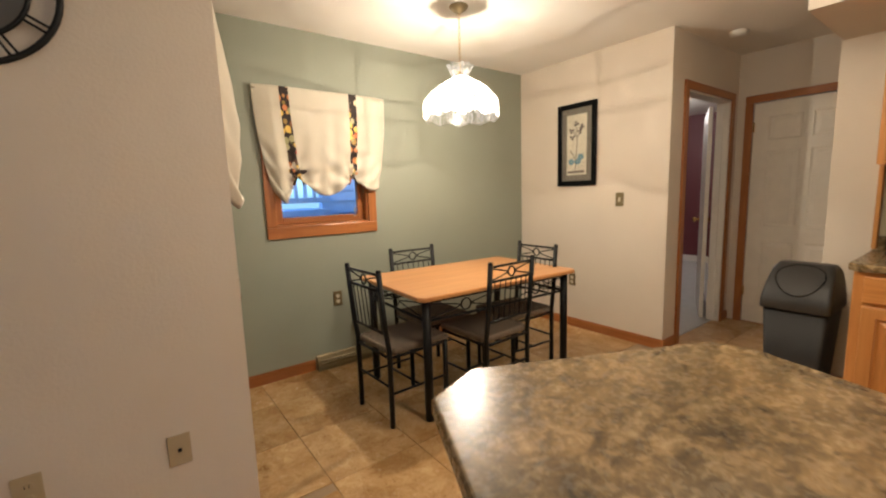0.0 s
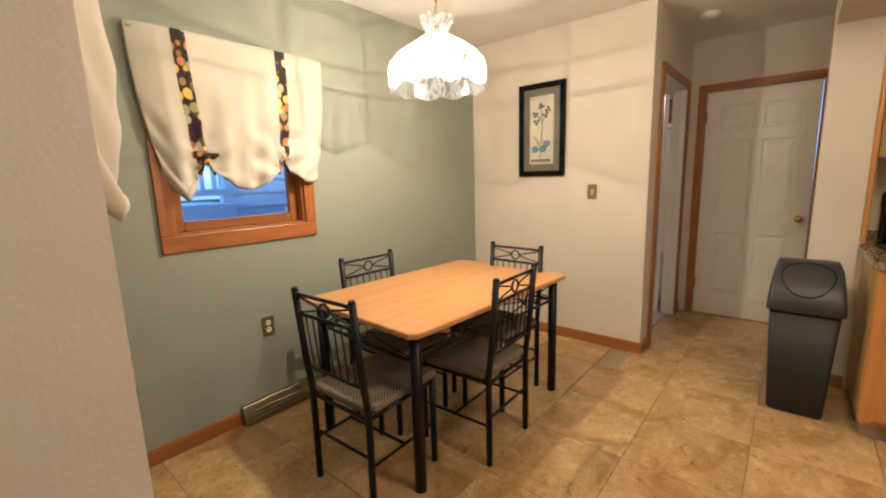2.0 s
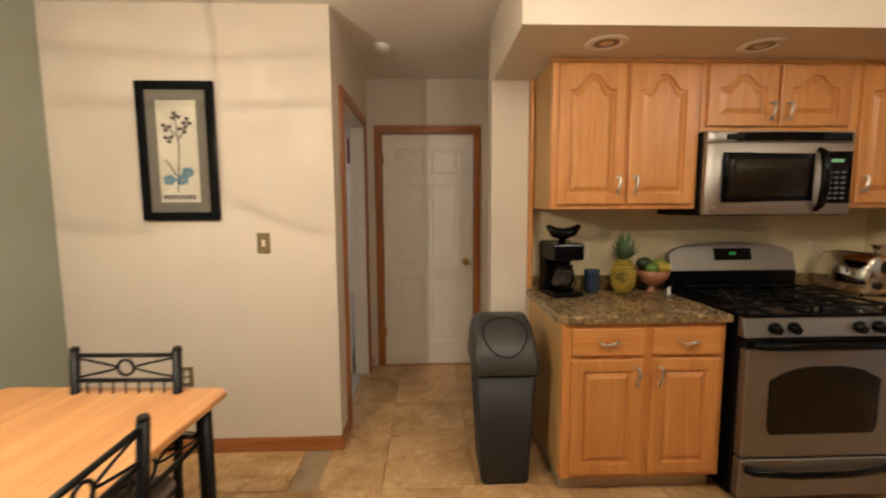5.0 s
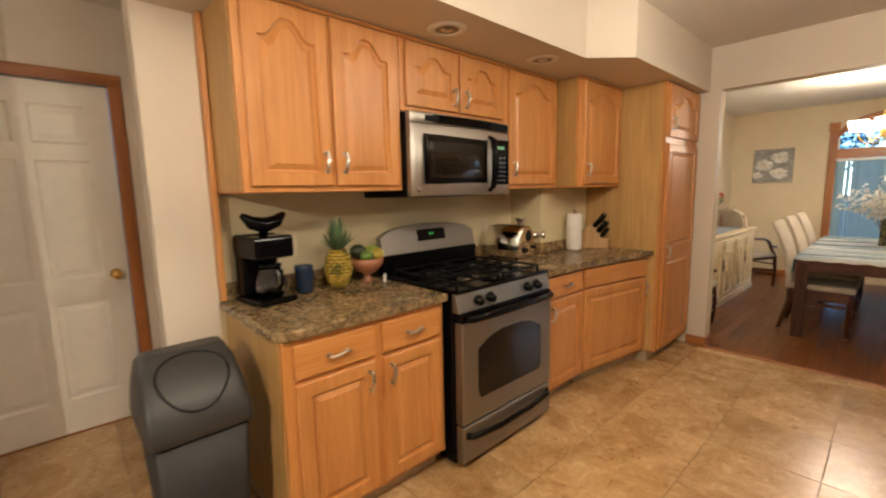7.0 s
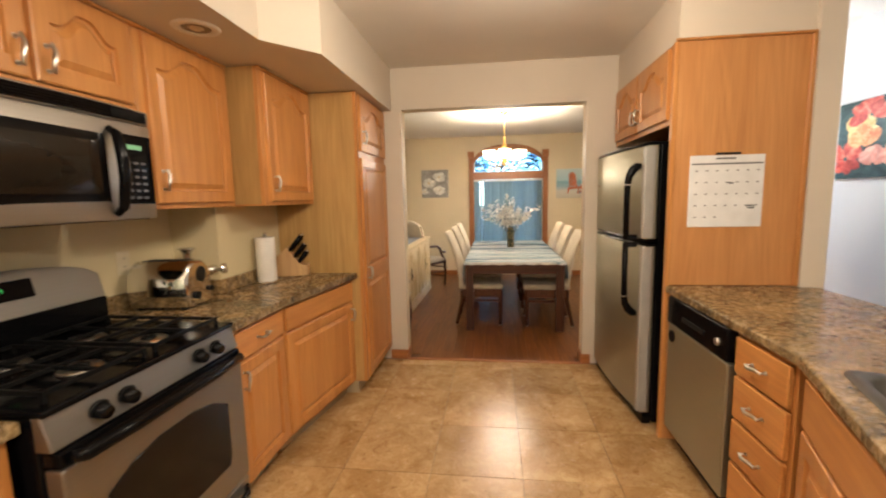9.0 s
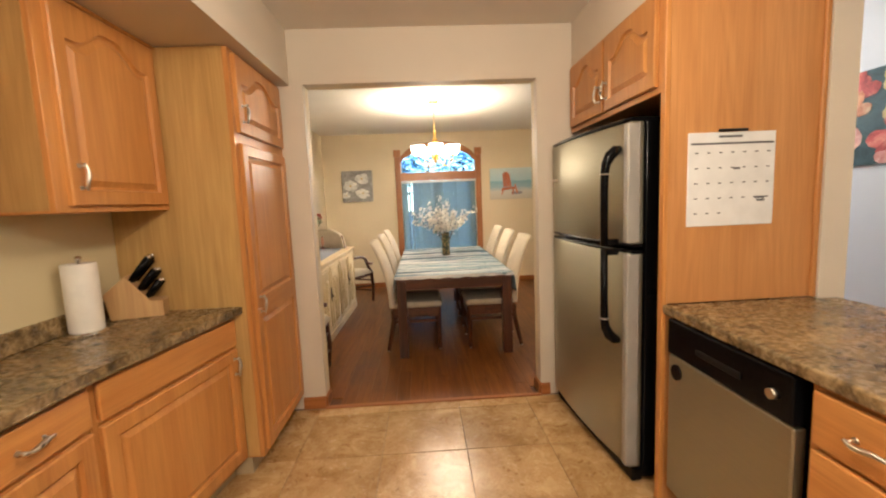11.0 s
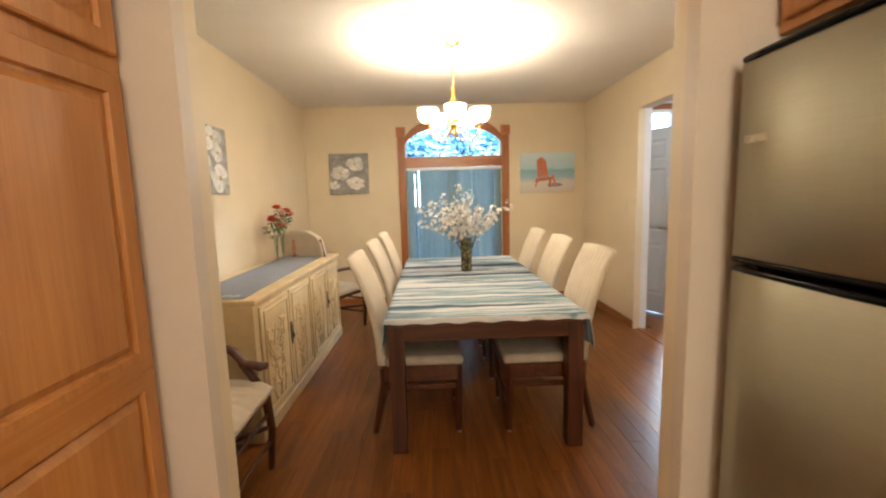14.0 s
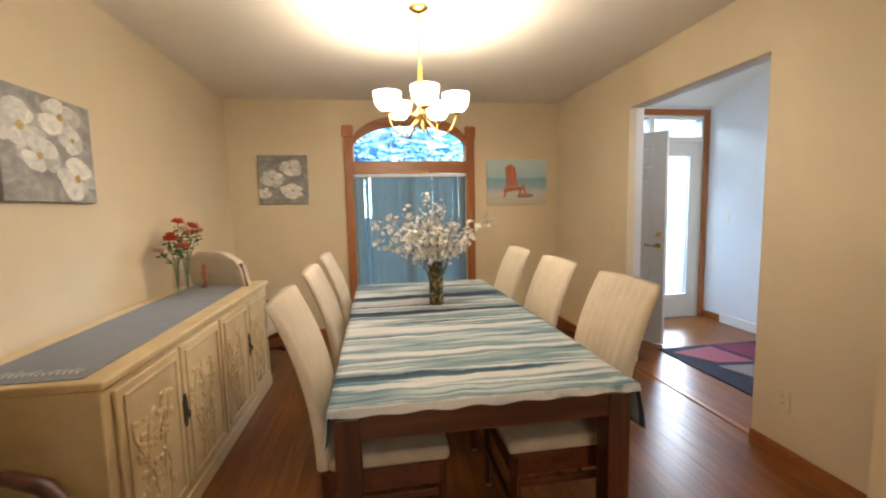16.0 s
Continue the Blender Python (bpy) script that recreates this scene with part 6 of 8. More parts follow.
rng = random.Random(3)
for e in range(14):
    x = 4.00 + e * 0.020
    h = 0.03 + 0.03 * rng.random()
    tube(bm, [(x, -3.60, 0.8362), (x + 0.008, -3.60 - h / 2, 0.8362), (x - 0.003, -3.60 - h, 0.8362)], 0.0028, 4, flat=(1, 0.25))
part("lettering", bm, plain("white_print", (0.7, 0.7, 0.7), 0.7), rn, "small white script lettering")


# flowers
def petals(bm, c, r, n, rng, up=Vector((0, 0, 1)), cup=0.4, wide=0.5):
    q = up.to_track_quat("Z", "Y").to_matrix()
    for k in range(n):
        a = 2 * math.pi * k / n + rng.uniform(-0.15, 0.15)
        d = Vector((math.cos(a), math.sin(a), 0))
        s = Vector((-math.sin(a), math.cos(a), 0))
        pts = [Vector((0, 0, 0)), d * r * 0.5 + s * r * wide * 0.6 + Vector((0, 0, r * cup * 0.5)), d * r + Vector((0, 0, r * cup)), d * r * 0.5 - s * r * wide * 0.6 + Vector((0, 0, r * cup * 0.5))]
        bm.faces.new([bm.verts.new(Vector(c) + q @ p) for p in pts])


M_VASE = M_PANE.copy()
M_VASE.name = "thin_clear_glass"
for nd in M_VASE.node_tree.nodes:
    if nd.type == "MIX_SHADER":
        M_VASE.node_tree.links.remove(nd.inputs[0].links[0])
        nd.inputs[0].default_value = 0.12


def glass_vase(name, x, y, z, r, h, label, mat=None, water=None):
    t = thing(name, at(x, y, z), label, "vase")
    bm = B()
    lathe(bm, [(0.0, 0.0), (r * 0.9, 0.0), (r, 0.006), (r, h), (r - 0.003, h), (r - 0.003, 0.012), (0, 0.010)], n=24)
    part("vessel", bm, mat or M_VASE, t)
    return t


M_STEM = plain("green_stem", (0.09, 0.20, 0.05), 0.6)
M_LEAFG = plain("dark_green_leaf", (0.06, 0.13, 0.04), 0.5, noise_amt=0.3)
M_PETW = plain("white_silk_petal", (0.78, 0.74, 0.66), 0.7)
M_BRANCH = plain("brown_twig", (0.10, 0.065, 0.035), 0.8)
v1 = glass_vase("blossom_vase", 2.62, -4.685, 0.7455, 0.045, 0.27, "tall glass vase of white blossom branches on the dining table")
bm = B()
rng = random.Random(5)
for k in range(26):
    a, r = rng.uniform(0, 6.3), rng.uniform(0, 0.022)
    ball(bm, (r * math.cos(a), r * math.sin(a), 0.028 + 0.19 * k / 26), 0.016, 7, 5, (1, 1, 0.8))
part("dark_filling", bm, Mat("mixed_dried_filling", 0.7).m, v1, "dark dried filling")
fm = Mat("dried_pods", 0.6)
fm.color(fm.ramp(fm.noise(fm.vec(), 40, 2), [(0.35, (0.02, 0.02, 0.012)), (0.5, (0.06, 0.07, 0.02)), (0.65, (0.35, 0.22, 0.10))]))
v1.children[-1].data.materials[0] = fm.m
tw, bl_ = B(), B()
rng = random.Random(11)
for a, out, top_ in ((182, 0.35, 0.53), (172, 0.24, 0.50), (198, 0.27, 0.41), (20, 0.05, 0.69), (100, 0.09, 0.62), (255, 0.08, 0.61), (4, 0.37, 0.51), (-14, 0.29, 0.57), (12, 0.37, 0.40),
                     (28, 0.20, 0.60), (90, 0.20, 0.50), (275, 0.19, 0.49), (60, 0.15, 0.55), (305, 0.17, 0.53), (140, 0.14, 0.52), (222, 0.16, 0.47), (-40, 0.24, 0.44), (45, 0.25, 0.45)):
    a = radians(a)
    p0_ = Vector((0.01 * math.cos(a), 0.01 * math.sin(a), 0.05))
    p1_ = Vector((0.05 * math.cos(a), 0.05 * math.sin(a), 0.33))
    p2_ = Vector((out * math.cos(a), out * math.sin(a), top_))
    pts = []
    for i in range(11):
        u = i / 10
        pts.append(p0_ * (1 - u) ** 2 + p1_ * 2 * u * (1 - u) * 1.1 + p2_ * u * u + Vector((rng.uniform(-1, 1), rng.uniform(-1, 1), 0)) * 0.005)
    tube(tw, pts, [0.0035 * (1 - 0.7 * i / 10) for i in range(11)], 5)
    for i in range(5, 11):
        for e in range(6):
            off = Vector([rng.uniform(-1, 1) for _ in range(3)]).normalized() * rng.uniform(0.012, 0.045)
            petals(bl_, pts[i] + off, rng.uniform(0.014, 0.022), 5, rng, (off + Vector((0, 0, 0.01))).normalized(), 0.45, 0.62)
part("twigs", tw, M_BRANCH, v1)
part("blossoms", bl_, M_PETW, v1, "white silk blossoms", kind="", fix=False)

for vi, (x, y, r, h, cols) in enumerate([(4.27, -4.98, 0.028, 0.24, ((0.66, 0.10, 0.06), (0.72, 0.58, 0.46))), (4.27, -5.12, 0.026, 0.24, ((0.74, 0.30, 0.22), (0.70, 0.12, 0.08)))]):
    v = glass_vase("flower_vase", x, y, 0.8365, r, h, ("clear glass vase of red and coral roses on the sideboard", "clear glass vase of pink and peach roses on the sideboard")[vi])
    rng = random.Random(31 + vi)
    st_, lf_ = B(), B()
    heads = [[], []]
    for k in range(5):
        a = k * 2.4
        e = Vector((0.10 * math.cos(a) * rng.uniform(0.3, 1), 0.11 * math.sin(a) * rng.uniform(0.4, 1), 0.31 + rng.uniform(-0.03, 0.15)))
        tube(st_, [(0, 0, 0.02), (e.x * 0.2, e.y * 0.2, 0.2), tuple(e)], 0.003, 5)
        heads[k % 2].append(e)
        for q in range(5):
            petals(lf_, e * (0.75 + 0.05 * q) + Vector((rng.uniform(-0.03, 0.03), rng.uniform(-0.03, 0.03), 0)), 0.035, 2, rng, Vector((rng.uniform(-1, 1), rng.uniform(-1, 1), 0.6)).normalized(), 0.1, 0.5)
    part("stems", st_, M_STEM, v)
    part("leaves", lf_, M_LEAFG, v, fix=False)
    for hs, c in zip(heads, cols):
        m = plain("rose_petal", c, 0.65, noise_amt=0.2)
        for e in hs:
            bm = B()
            for lay, (r_, cu) in enumerate(((0.050, 0.3), (0.043, 0.6), (0.034, 1.0), (0.022, 1.5))):
                petals(bm, e + Vector((0, 0, 0.002 * lay)), r_, 6, rng, Vector((rng.uniform(-0.3, 0.3), rng.uniform(-0.3, 0.3), 1)).normalized(), cu, 1.0)
            part("rose", bm, m, v, fix=False)
pg = thing("figurine", at(4.20, -5.22, 0.8365), "small clear and pink glass figurine on the sideboard", "figurine")
bm = B()
lathe(bm, [(0.0, 0), (0.025, 0.0), (0.02, 0.01), (0.008, 0.03), (0.018, 0.08), (0.022, 0.10), (0.012, 0.13), (0.016, 0.15), (0.0, 0.17)], n=16)
part("body", bm, glassy("pink_glass", (0.95, 0.55, 0.5), 0.1), pg)


# pictures
def canvas(name, m, w, h, mat, label, depth=0.03, extra=None):
    """A canvas on a wall: local x 0..w, z 0..h, front at y = -depth."""
    t = thing(name, m, label, "painting")
    bm = B()
    box(bm, 0, w, -depth, -0.002, 0, h, 0.003, 1)
    part("canvas", bm, mat, t)
    for li, (nm, ps, mt) in enumerate(extra or ()):
        for qi, q in enumerate(ps):
            bm = B()
            n = len(q)
            lift = 0.0012 + 0.001 * li + 0.0001 * (qi % 8)
            f = [bm.verts.new((x, -depth - lift, z)) for x, z in q]
            bk = [bm.verts.new((x, -depth + 0.001, z)) for x, z in q]
            bm.faces.new(f), bm.faces.new(bk[::-1])
            for i in range(n):
                bm.faces.new((f[i], f[(i + 1) % n], bk[(i + 1) % n], bk[i]))
            part(nm, bm, mt, t)
    return t


def petal_shapes(cx, cz, r, n, width=0.36, turn=0.0, squash=0.85):
    out = []
    for k in range(n):
        a = turn + 2 * math.pi * k / n
        pts = []
        for u, w in ((0.12, 0.35), (0.4, 0.8), (0.7, 1.0), (0.9, 0.7), (1.0, 0.1), (1.0, -0.1), (0.9, -0.7), (0.7, -1.0), (0.4, -0.8), (0.12, -0.35)):
            px, pz = u * r, w * r * width * 0.6
            pts.append((cx + px * math.cos(a) - pz * math.sin(a), cz + squash * (px * math.sin(a) + pz * math.cos(a))))
        out.append(pts)
    return out


def disc(cx, cz, r, n=14, sq=1.0):
    return [(cx + r * math.cos(2 * math.pi * i / n), cz + sq * r * math.sin(2 * math.pi * i / n)) for i in range(n)]


def clip(shapes, w, h, e=0.004):
    return [[(min(w - e, max(e, x)), min(h - e, max(e, z))) for x, z in s] for s in shapes]


def brushed(name, stops, scale=6.0, rough=0.6):
    m = Mat(name, rough)
    a = m.noise(m.vec((1, 1, 1.4)), scale, 5, 0.65, 1.5)
    info = m.t.nodes.new("ShaderNodeObjectInfo")
    tone = m.ramp(info.outputs["Random"], [(0, (0.80, 0.79, 0.78)), (0.5, (0.95, 0.95, 0.95)), (1, (1.12, 1.08, 1.05))])
    m.color(m.mix(1.0, m.ramp(a, stops), tone, "MULTIPLY"))
    m.bump(m.noise(m.vec(), scale * 10, 3), 0.3, 0.002)
    return m.m


M_CG = brushed("grey_painted_ground", [(0.3, (0.20, 0.19, 0.18)), (0.5, (0.32, 0.31, 0.30)), (0.7, (0.44, 0.44, 0.43))])
M_CW = brushed("white_petal_paint", [(0.3, (0.50, 0.51, 0.50)), (0.6, (0.80, 0.79, 0.75))], 14)
M_CS = brushed("shaded_petal_paint", [(0.3, (0.36, 0.37, 0.37)), (0.6, (0.62, 0.62, 0.59))], 14)
M_CY = brushed("ochre_centre_paint", [(0.3, (0.35, 0.22, 0.05)), (0.6, (0.60, 0.45, 0.15))], 20)


def daisies(w, h, spots, n):
    ps, cs = [], []
    lo = []
    rg = random.Random(int(w * 1000) + n)
    for i, (x, z, r) in enumerate(spots):
        for k in range(n):
            a = 2 * math.pi * k / n + rg.uniform(-0.25, 0.25)
            one = petal_shapes(x * w, z * h, r * w * rg.uniform(0.75, 1.1), 1, 0.42 * rg.uniform(0.9, 1.6) * (11 / n) ** (0.4 if n > 8 else 0.9), a, 0.75)
            (ps if k % 3 else lo).extend(one)
        cs.append(disc(x * w, z * h, r * w * 0.13))
    return [("petal", clip(lo, w, h), M_CS), ("petal", clip(ps, w, h), M_CW), ("flower_centre", clip(cs, w, h), M_CY)]


# facing the room: south wall pictures look to +y, the east one to -x
canvas("painting", at(4.158, -6.648, 1.432, 180), 0.487, 0.50, M_CG, "small square canvas of white daisies on a grey ground", extra=daisies(0.487, 0.50, [(0.28, 0.52, 0.27), (0.66, 0.74, 0.26), (0.68, 0.28, 0.24), (0.12, 0.22, 0.16)], 11))
canvas("painting", at(4.448, -3.96, 1.425, -90), 0.555, 0.475, M_CG, "square canvas of large white magnolias on a grey ground", extra=daisies(0.555, 0.475, [(0.20, 0.66, 0.27), (0.62, 0.82, 0.25), (0.74, 0.62, 0.17), (0.36, 0.42, 0.22), (0.76, 0.24, 0.26)], 7))
M_SKYP = Mat("beach_scene_paint", 0.6)
spz = M_SKYP.t.nodes.new("ShaderNodeSeparateXYZ")
M_SKYP.link(M_SKYP.coord.outputs["Object"], spz.inputs[0])
nn = M_SKYP.noise(M_SKYP.vec((3, 1, 9)), 3, 4)
md = M_SKYP.node("ShaderNodeMath")
md.operation = "MULTIPLY_ADD"
md.inputs[1].default_value = 0.10
M_SKYP.link(nn, md.inputs[0]), M_SKYP.link(spz.outputs[2], md.inputs[2])
M_SKYP.color(M_SKYP.ramp(md.outputs[0], [(0.05, (0.55, 0.50, 0.42)), (0.18, (0.62, 0.60, 0.55)), (0.25, (0.32, 0.47, 0.55)), (0.33, (0.22, 0.42, 0.52)), (0.36, (0.40, 0.58, 0.64)), (0.6, (0.58, 0.66, 0.66))]))
M_RC = brushed("red_orange_paint", [(0.3, (0.45, 0.10, 0.05)), (0.7, (0.62, 0.22, 0.10))], 16)
slats = [[(0.22 + 0.035 * i, 0.20), (0.25 + 0.035 * i, 0.20), (0.235 + 0.028 * i, 0.42 + 0.012 * i * (3 - i)), (0.205 + 0.028 * i, 0.42 + 0.012 * i * (3 - i))] for i in range(4)]
seat = [[(0.18, 0.14), (0.42, 0.17), (0.42, 0.20), (0.20, 0.19)], [(0.18, 0.08), (0.20, 0.08), (0.24, 0.19), (0.21, 0.19)], [(0.36, 0.07), (0.38, 0.07), (0.40, 0.19), (0.37, 0.19)], [(0.40, 0.24), (0.42, 0.24), (0.46, 0.10), (0.43, 0.10)]]
shade_ = [disc(0.44, 0.10, 0.10, 12, 0.25)]
canvas("painting", at(1.752, -6.648, 1.378, 180), 0.692, 0.507, M_SKYP.m, "canvas of a red beach chair on sand by pale sea", extra=[("shadow_stroke", shade_, brushed("grey_violet_paint", [(0.3, (0.2, 0.2, 0.26)), (0.7, (0.35, 0.33, 0.36))])), ("chair_slat", slats, M_RC), ("chair_seat", seat, M_RC)])
M_FG = brushed("dark_teal_painted_ground", [(0.3, (0.01, 0.03, 0.035)), (0.6, (0.04, 0.09, 0.09)), (0.8, (0.10, 0.12, 0.06))], 5)
M_FR = brushed("red_petal_paint", [(0.35, (0.25, 0.02, 0.02)), (0.5, (0.52, 0.07, 0.05)), (0.68, (0.72, 0.26, 0.18))], 5)
M_FP = brushed("pink_petal_paint", [(0.3, (0.50, 0.12, 0.10)), (0.7, (0.80, 0.50, 0.40))], 5)
M_FY = brushed("yellow_petal_paint", [(0.3, (0.50, 0.30, 0.08)), (0.7, (0.85, 0.68, 0.36))], 5)
fw_, fh_ = 1.5, 0.77
M_FO = brushed("orange_petal_paint", [(0.3, (0.45, 0.10, 0.03)), (0.5, (0.65, 0.25, 0.10)), (0.7, (0.78, 0.50, 0.28))], 8)
rf_ = random.Random(21)


def blooms(spots, n, width):
    """Loose flowers: petals fanned upward with uneven length and width."""
    out = []
    for x, z, r, a0, a1 in spots:
        for k in range(n):
            a = radians(a0 + (a1 - a0) * (k + 0.5) / n + rf_.uniform(-9, 9))
            out += petal_shapes(x, z, r * rf_.uniform(0.75, 1.1), 1, width * rf_.uniform(0.75, 1.2), a, 0.95)
    return clip(out, fw_, fh_)


fl = [("yellow_petal", blooms(((1.40, 0.56, 0.17, 0, 360), (1.20, 0.66, 0.19, 0, 360), (0.30, 0.50, 0.2, 0, 360), (1.22, 0.36, 0.17, 20, 170)), 6, 0.6), M_FY),
      ("red_petal", blooms(((1.22, 0.22, 0.26, 0, 360), (0.84, 0.56, 0.25, 10, 200), (0.38, 0.60, 0.24, 0, 200), (0.12, 0.2, 0.22, 0, 360)), 7, 0.52), M_FR),
      ("orange_petal", blooms(((0.80, 0.42, 0.24, 10, 175), (1.30, 0.30, 0.17, 60, 200), (0.30, 0.30, 0.24, 20, 170)), 5, 0.5), M_FO),
      ("pink_petal", blooms(((0.70, 0.08, 0.30, 35, 145), (1.14, 0.10, 0.15, 200, 340), (0.45, 0.12, 0.2, 30, 150)), 4, 0.65), M_FP),
      ("flower_centre", [disc(1.20, 0.22, 0.05), disc(0.60, 0.60, 0.02)], M_FY)]
canvas("painting", at(-0.848, -4.05, 1.54, 90) @ pose(0, 0, 0), 1.5, 0.77, M_FG, "wide canvas of red, pink and yellow flowers on a dark ground", extra=fl)

# framed print in the dinette
fp_ = thing("framed_print", at(4.483, 3.172, 1.355, -90), "black-framed print of a flowering branch with a grey-brown mat", "picture")
W_, H_ = 0.41, 0.742
for nm, b in (("frame_side", (0, 0.045, 0, H_)), ("frame_side", (W_ - 0.045, W_, 0, H_)), ("frame_rail", (0.045, W_ - 0.045, 0, 0.045)), ("frame_rail", (0.045, W_ - 0.045, H_ - 0.045, H_))):
    bm = B()
    box(bm, b[0], b[1], -0.028, 0, b[2], b[3], 0.006, 3)
    part(nm, bm, M_BLKPL, fp_)
bm = B()
box(bm, 0.04, W_ - 0.04, -0.012, -0.004, 0.04, H_ - 0.04)
part("mat_board", bm, plain("grey_brown_mat", (0.16, 0.13, 0.10), 0.8), fp_)
M_PRT = brushed("aged_cream_print", [(0.3, (0.48, 0.44, 0.34)), (0.7, (0.62, 0.58, 0.46))], 5)
bm = B()
box(bm, 0.10, W_ - 0.10, -0.0145, -0.0122, 0.10, H_ - 0.10)
part("print", bm, M_PRT, fp_)
M_DK = plain("dark_plum_ink", (0.05, 0.02, 0.025), 0.6)
M_BL = plain("faded_blue_ink", (0.12, 0.25, 0.32), 0.6)


def flat_shape(nm, shapes, mt, parent, y=-0.016):
    for q in shapes:
        bm = B()
        f = [bm.verts.new((x, y, z)) for x, z in q]
        bk = [bm.verts.new((x, y + 0.0014, z)) for x, z in q]
        bm.faces.new(f), bm.faces.new(bk[::-1])
        for i in range(len(q)):
            bm.faces.new((f[i], f[(i + 1) % len(q)], bk[(i + 1) % len(q)], bk[i]))
        part(nm, bm, mt, parent)


br = [[(0.19, 0.15), (0.196, 0.15), (0.215, 0.40), (0.20, 0.58), (0.196, 0.58), (0.209, 0.40)], [(0.205, 0.42), (0.27, 0.52), (0.268, 0.525), (0.203, 0.43)], [(0.20, 0.46), (0.14, 0.52), (0.138, 0.515), (0.20, 0.45)], [(0.19, 0.25), (0.14, 0.33), (0.137, 0.327), (0.188, 0.24)]]
flat_shape("branch", br, M_DK, fp_)
flat_shape("dark_leaf", [s for x, z in ((0.15, 0.50), (0.24, 0.49), (0.20, 0.56), (0.26, 0.53), (0.16, 0.44)) for s in petal_shapes(x, z, 0.03, 3, 0.7, x * 30)], M_DK, fp_)
flat_shape("blue_petal", [s for x, z in ((0.25, 0.26), (0.22, 0.22), (0.15, 0.22)) for s in petal_shapes(x, z, 0.034, 5, 0.8, x * 9)], M_BL, fp_)
flat_shape("patterned_band", [[(0.115 + 0.022 * i, 0.115), (0.13 + 0.022 * i, 0.115), (0.13 + 0.022 * i, 0.14), (0.115 + 0.022 * i, 0.14)] for i in range(8)], M_DK, fp_)
bm = B()
box(bm, 0.045, W_ - 0.045, -0.0195, -0.018, 0.045, H_ - 0.045)
gp = part("glazing", bm, M_PANE, fp_)
gp.visible_shadow = False

# wall clock on the partition
ck_ = thing("wall_clock", at(0.80, 2.278, 1.93), "round black openwork metal wall clock", "clock")
bm = B()
for r, rr in ((0.22, 0.009), (0.155, 0.007)):
    tube(bm, [(r * math.cos(a), -0.022, r * math.sin(a)) for a in [k * math.pi / 24 for k in range(49)]], rr, 8)
part("ring", bm, M_BLACK, ck_)
for k in range(12):
    a = k * math.pi / 6
    bm = B()
    for o in (-0.05, 0.05):
        bar(bm, (0.155 * math.cos(a + o), -0.022, 0.155 * math.sin(a + o)), (0.22 * math.cos(a + o * 0.8), -0.022, 0.22 * math.sin(a + o * 0.8)), 0.004)
    part("numeral", bm, M_BLACK, ck_)
bm = B()
tube(bm, [(0, -0.018, 0), (0, -0.030, 0)], 0.15, 32)
part("dial", bm, plain("dark_grey_dial", (0.07, 0.065, 0.06), 0.5), ck_)
bm = B()
bar(bm, (0, -0.034, 0), (0.06, -0.034, 0.05), 0.004), bar(bm, (0, -0.034, 0), (-0.03, -0.034, 0.10), 0.003)
part("clock_hand", bm, M_IVORY, ck_)
bm = B()
tube(bm, [(0, 0, 0), (0, -0.02, 0)], 0.04, 12)
part("mount", bm, M_BLACK, ck_)


# switch and outlet plates: local front -y, centre at the origin
def plate(name, m, mat, insert, label, kind_):
    t = thing(name, m, label, "switch plate" if kind_ == "switch" else "outlet")
    bm = B()
    box(bm, -0.036, 0.036, -0.006, 0, -0.058, 0.058, 0.003, 2)
    part("plate", bm, mat, t)
    if kind_ == "switch":
        bm = B()
        box(bm, -0.009, 0.009, -0.008, -0.005, -0.018, 0.018)
        box(bm, -0.005, 0.005, -0.018, -0.006, -0.002, 0.012, 0.002, 1)
        part("toggle", bm, insert, t)
    elif kind_ == "outlet":
        for z in (-0.021, 0.021):
            bm = B()
            tube(bm, [(0, -0.005, z), (0, -0.009, z)], 0.016, 14)
            o = part("socket", bm, insert, t)
            bm = B()
            for x in (-0.006, 0.004):
                box(bm, x, x + 0.002, -0.0095, -0.0088, z - 0.002, z + 0.008)
            part("slots", bm, M_BLACK, o)
    else:
        bm = B()
        tube(bm, [(0, -0.005, 0), (0, -0.010, 0)], 0.007, 10)
        part("jack", bm, M_BLACK, t)
    return t


plate("light_switch", at(4.485, 2.54, 1.225, -90), M_BRONZE, M_IVORY, "bronze switch plate with one ivory toggle", "switch")
plate("outlet", at(4.485, 3.01, 0.46, -90), M_BRONZE, M_IVORY, "bronze outlet plate with ivory sockets", "outlet")
plate("outlet", at(2.366, 3.66, 0.53), M_BRONZE, M_IVORY, "bronze outlet plate with ivory sockets", "outlet")
plate("jack_plate", at(1.172, 2.28, 0.44), M_TAN, M_BLACK, "tan wall plate with a cable jack", "jack")
plate("outlet", at(0.78, 2.28, 0.46), M_TAN, M_TAN, "tan outlet plate low on the wall", "outlet")
plate("light_switch", at(0.92, -5.50, 1.20, 90), M_IVORY, M_IVORY, "ivory switch plate with one toggle", "switch")
plate("light_switch", at(-0.85, -6.15, 1.18, 90), M_WHITE, M_WHITE, "white switch plate on the hall wall", "switch")
plate("outlet", at(0.92, -3.85, 0.33, 90), M_IVORY, M_IVORY, "ivory outlet plate near the floor", "outlet")
plate("outlet", at(1.62, -6.65, 0.45, 180), M_IVORY, M_IVORY, "ivory outlet plate near the floor", "outlet")
plate("outlet", at(4.66, 0.66, 1.14, -90), M_IVORY, M_IVORY, "ivory outlet plate over the counter", "outlet")
plate("outlet", at(4.66, -0.82, 1.14, -90), M_IVORY, M_IVORY, "ivory outlet plate over the counter", "outlet")
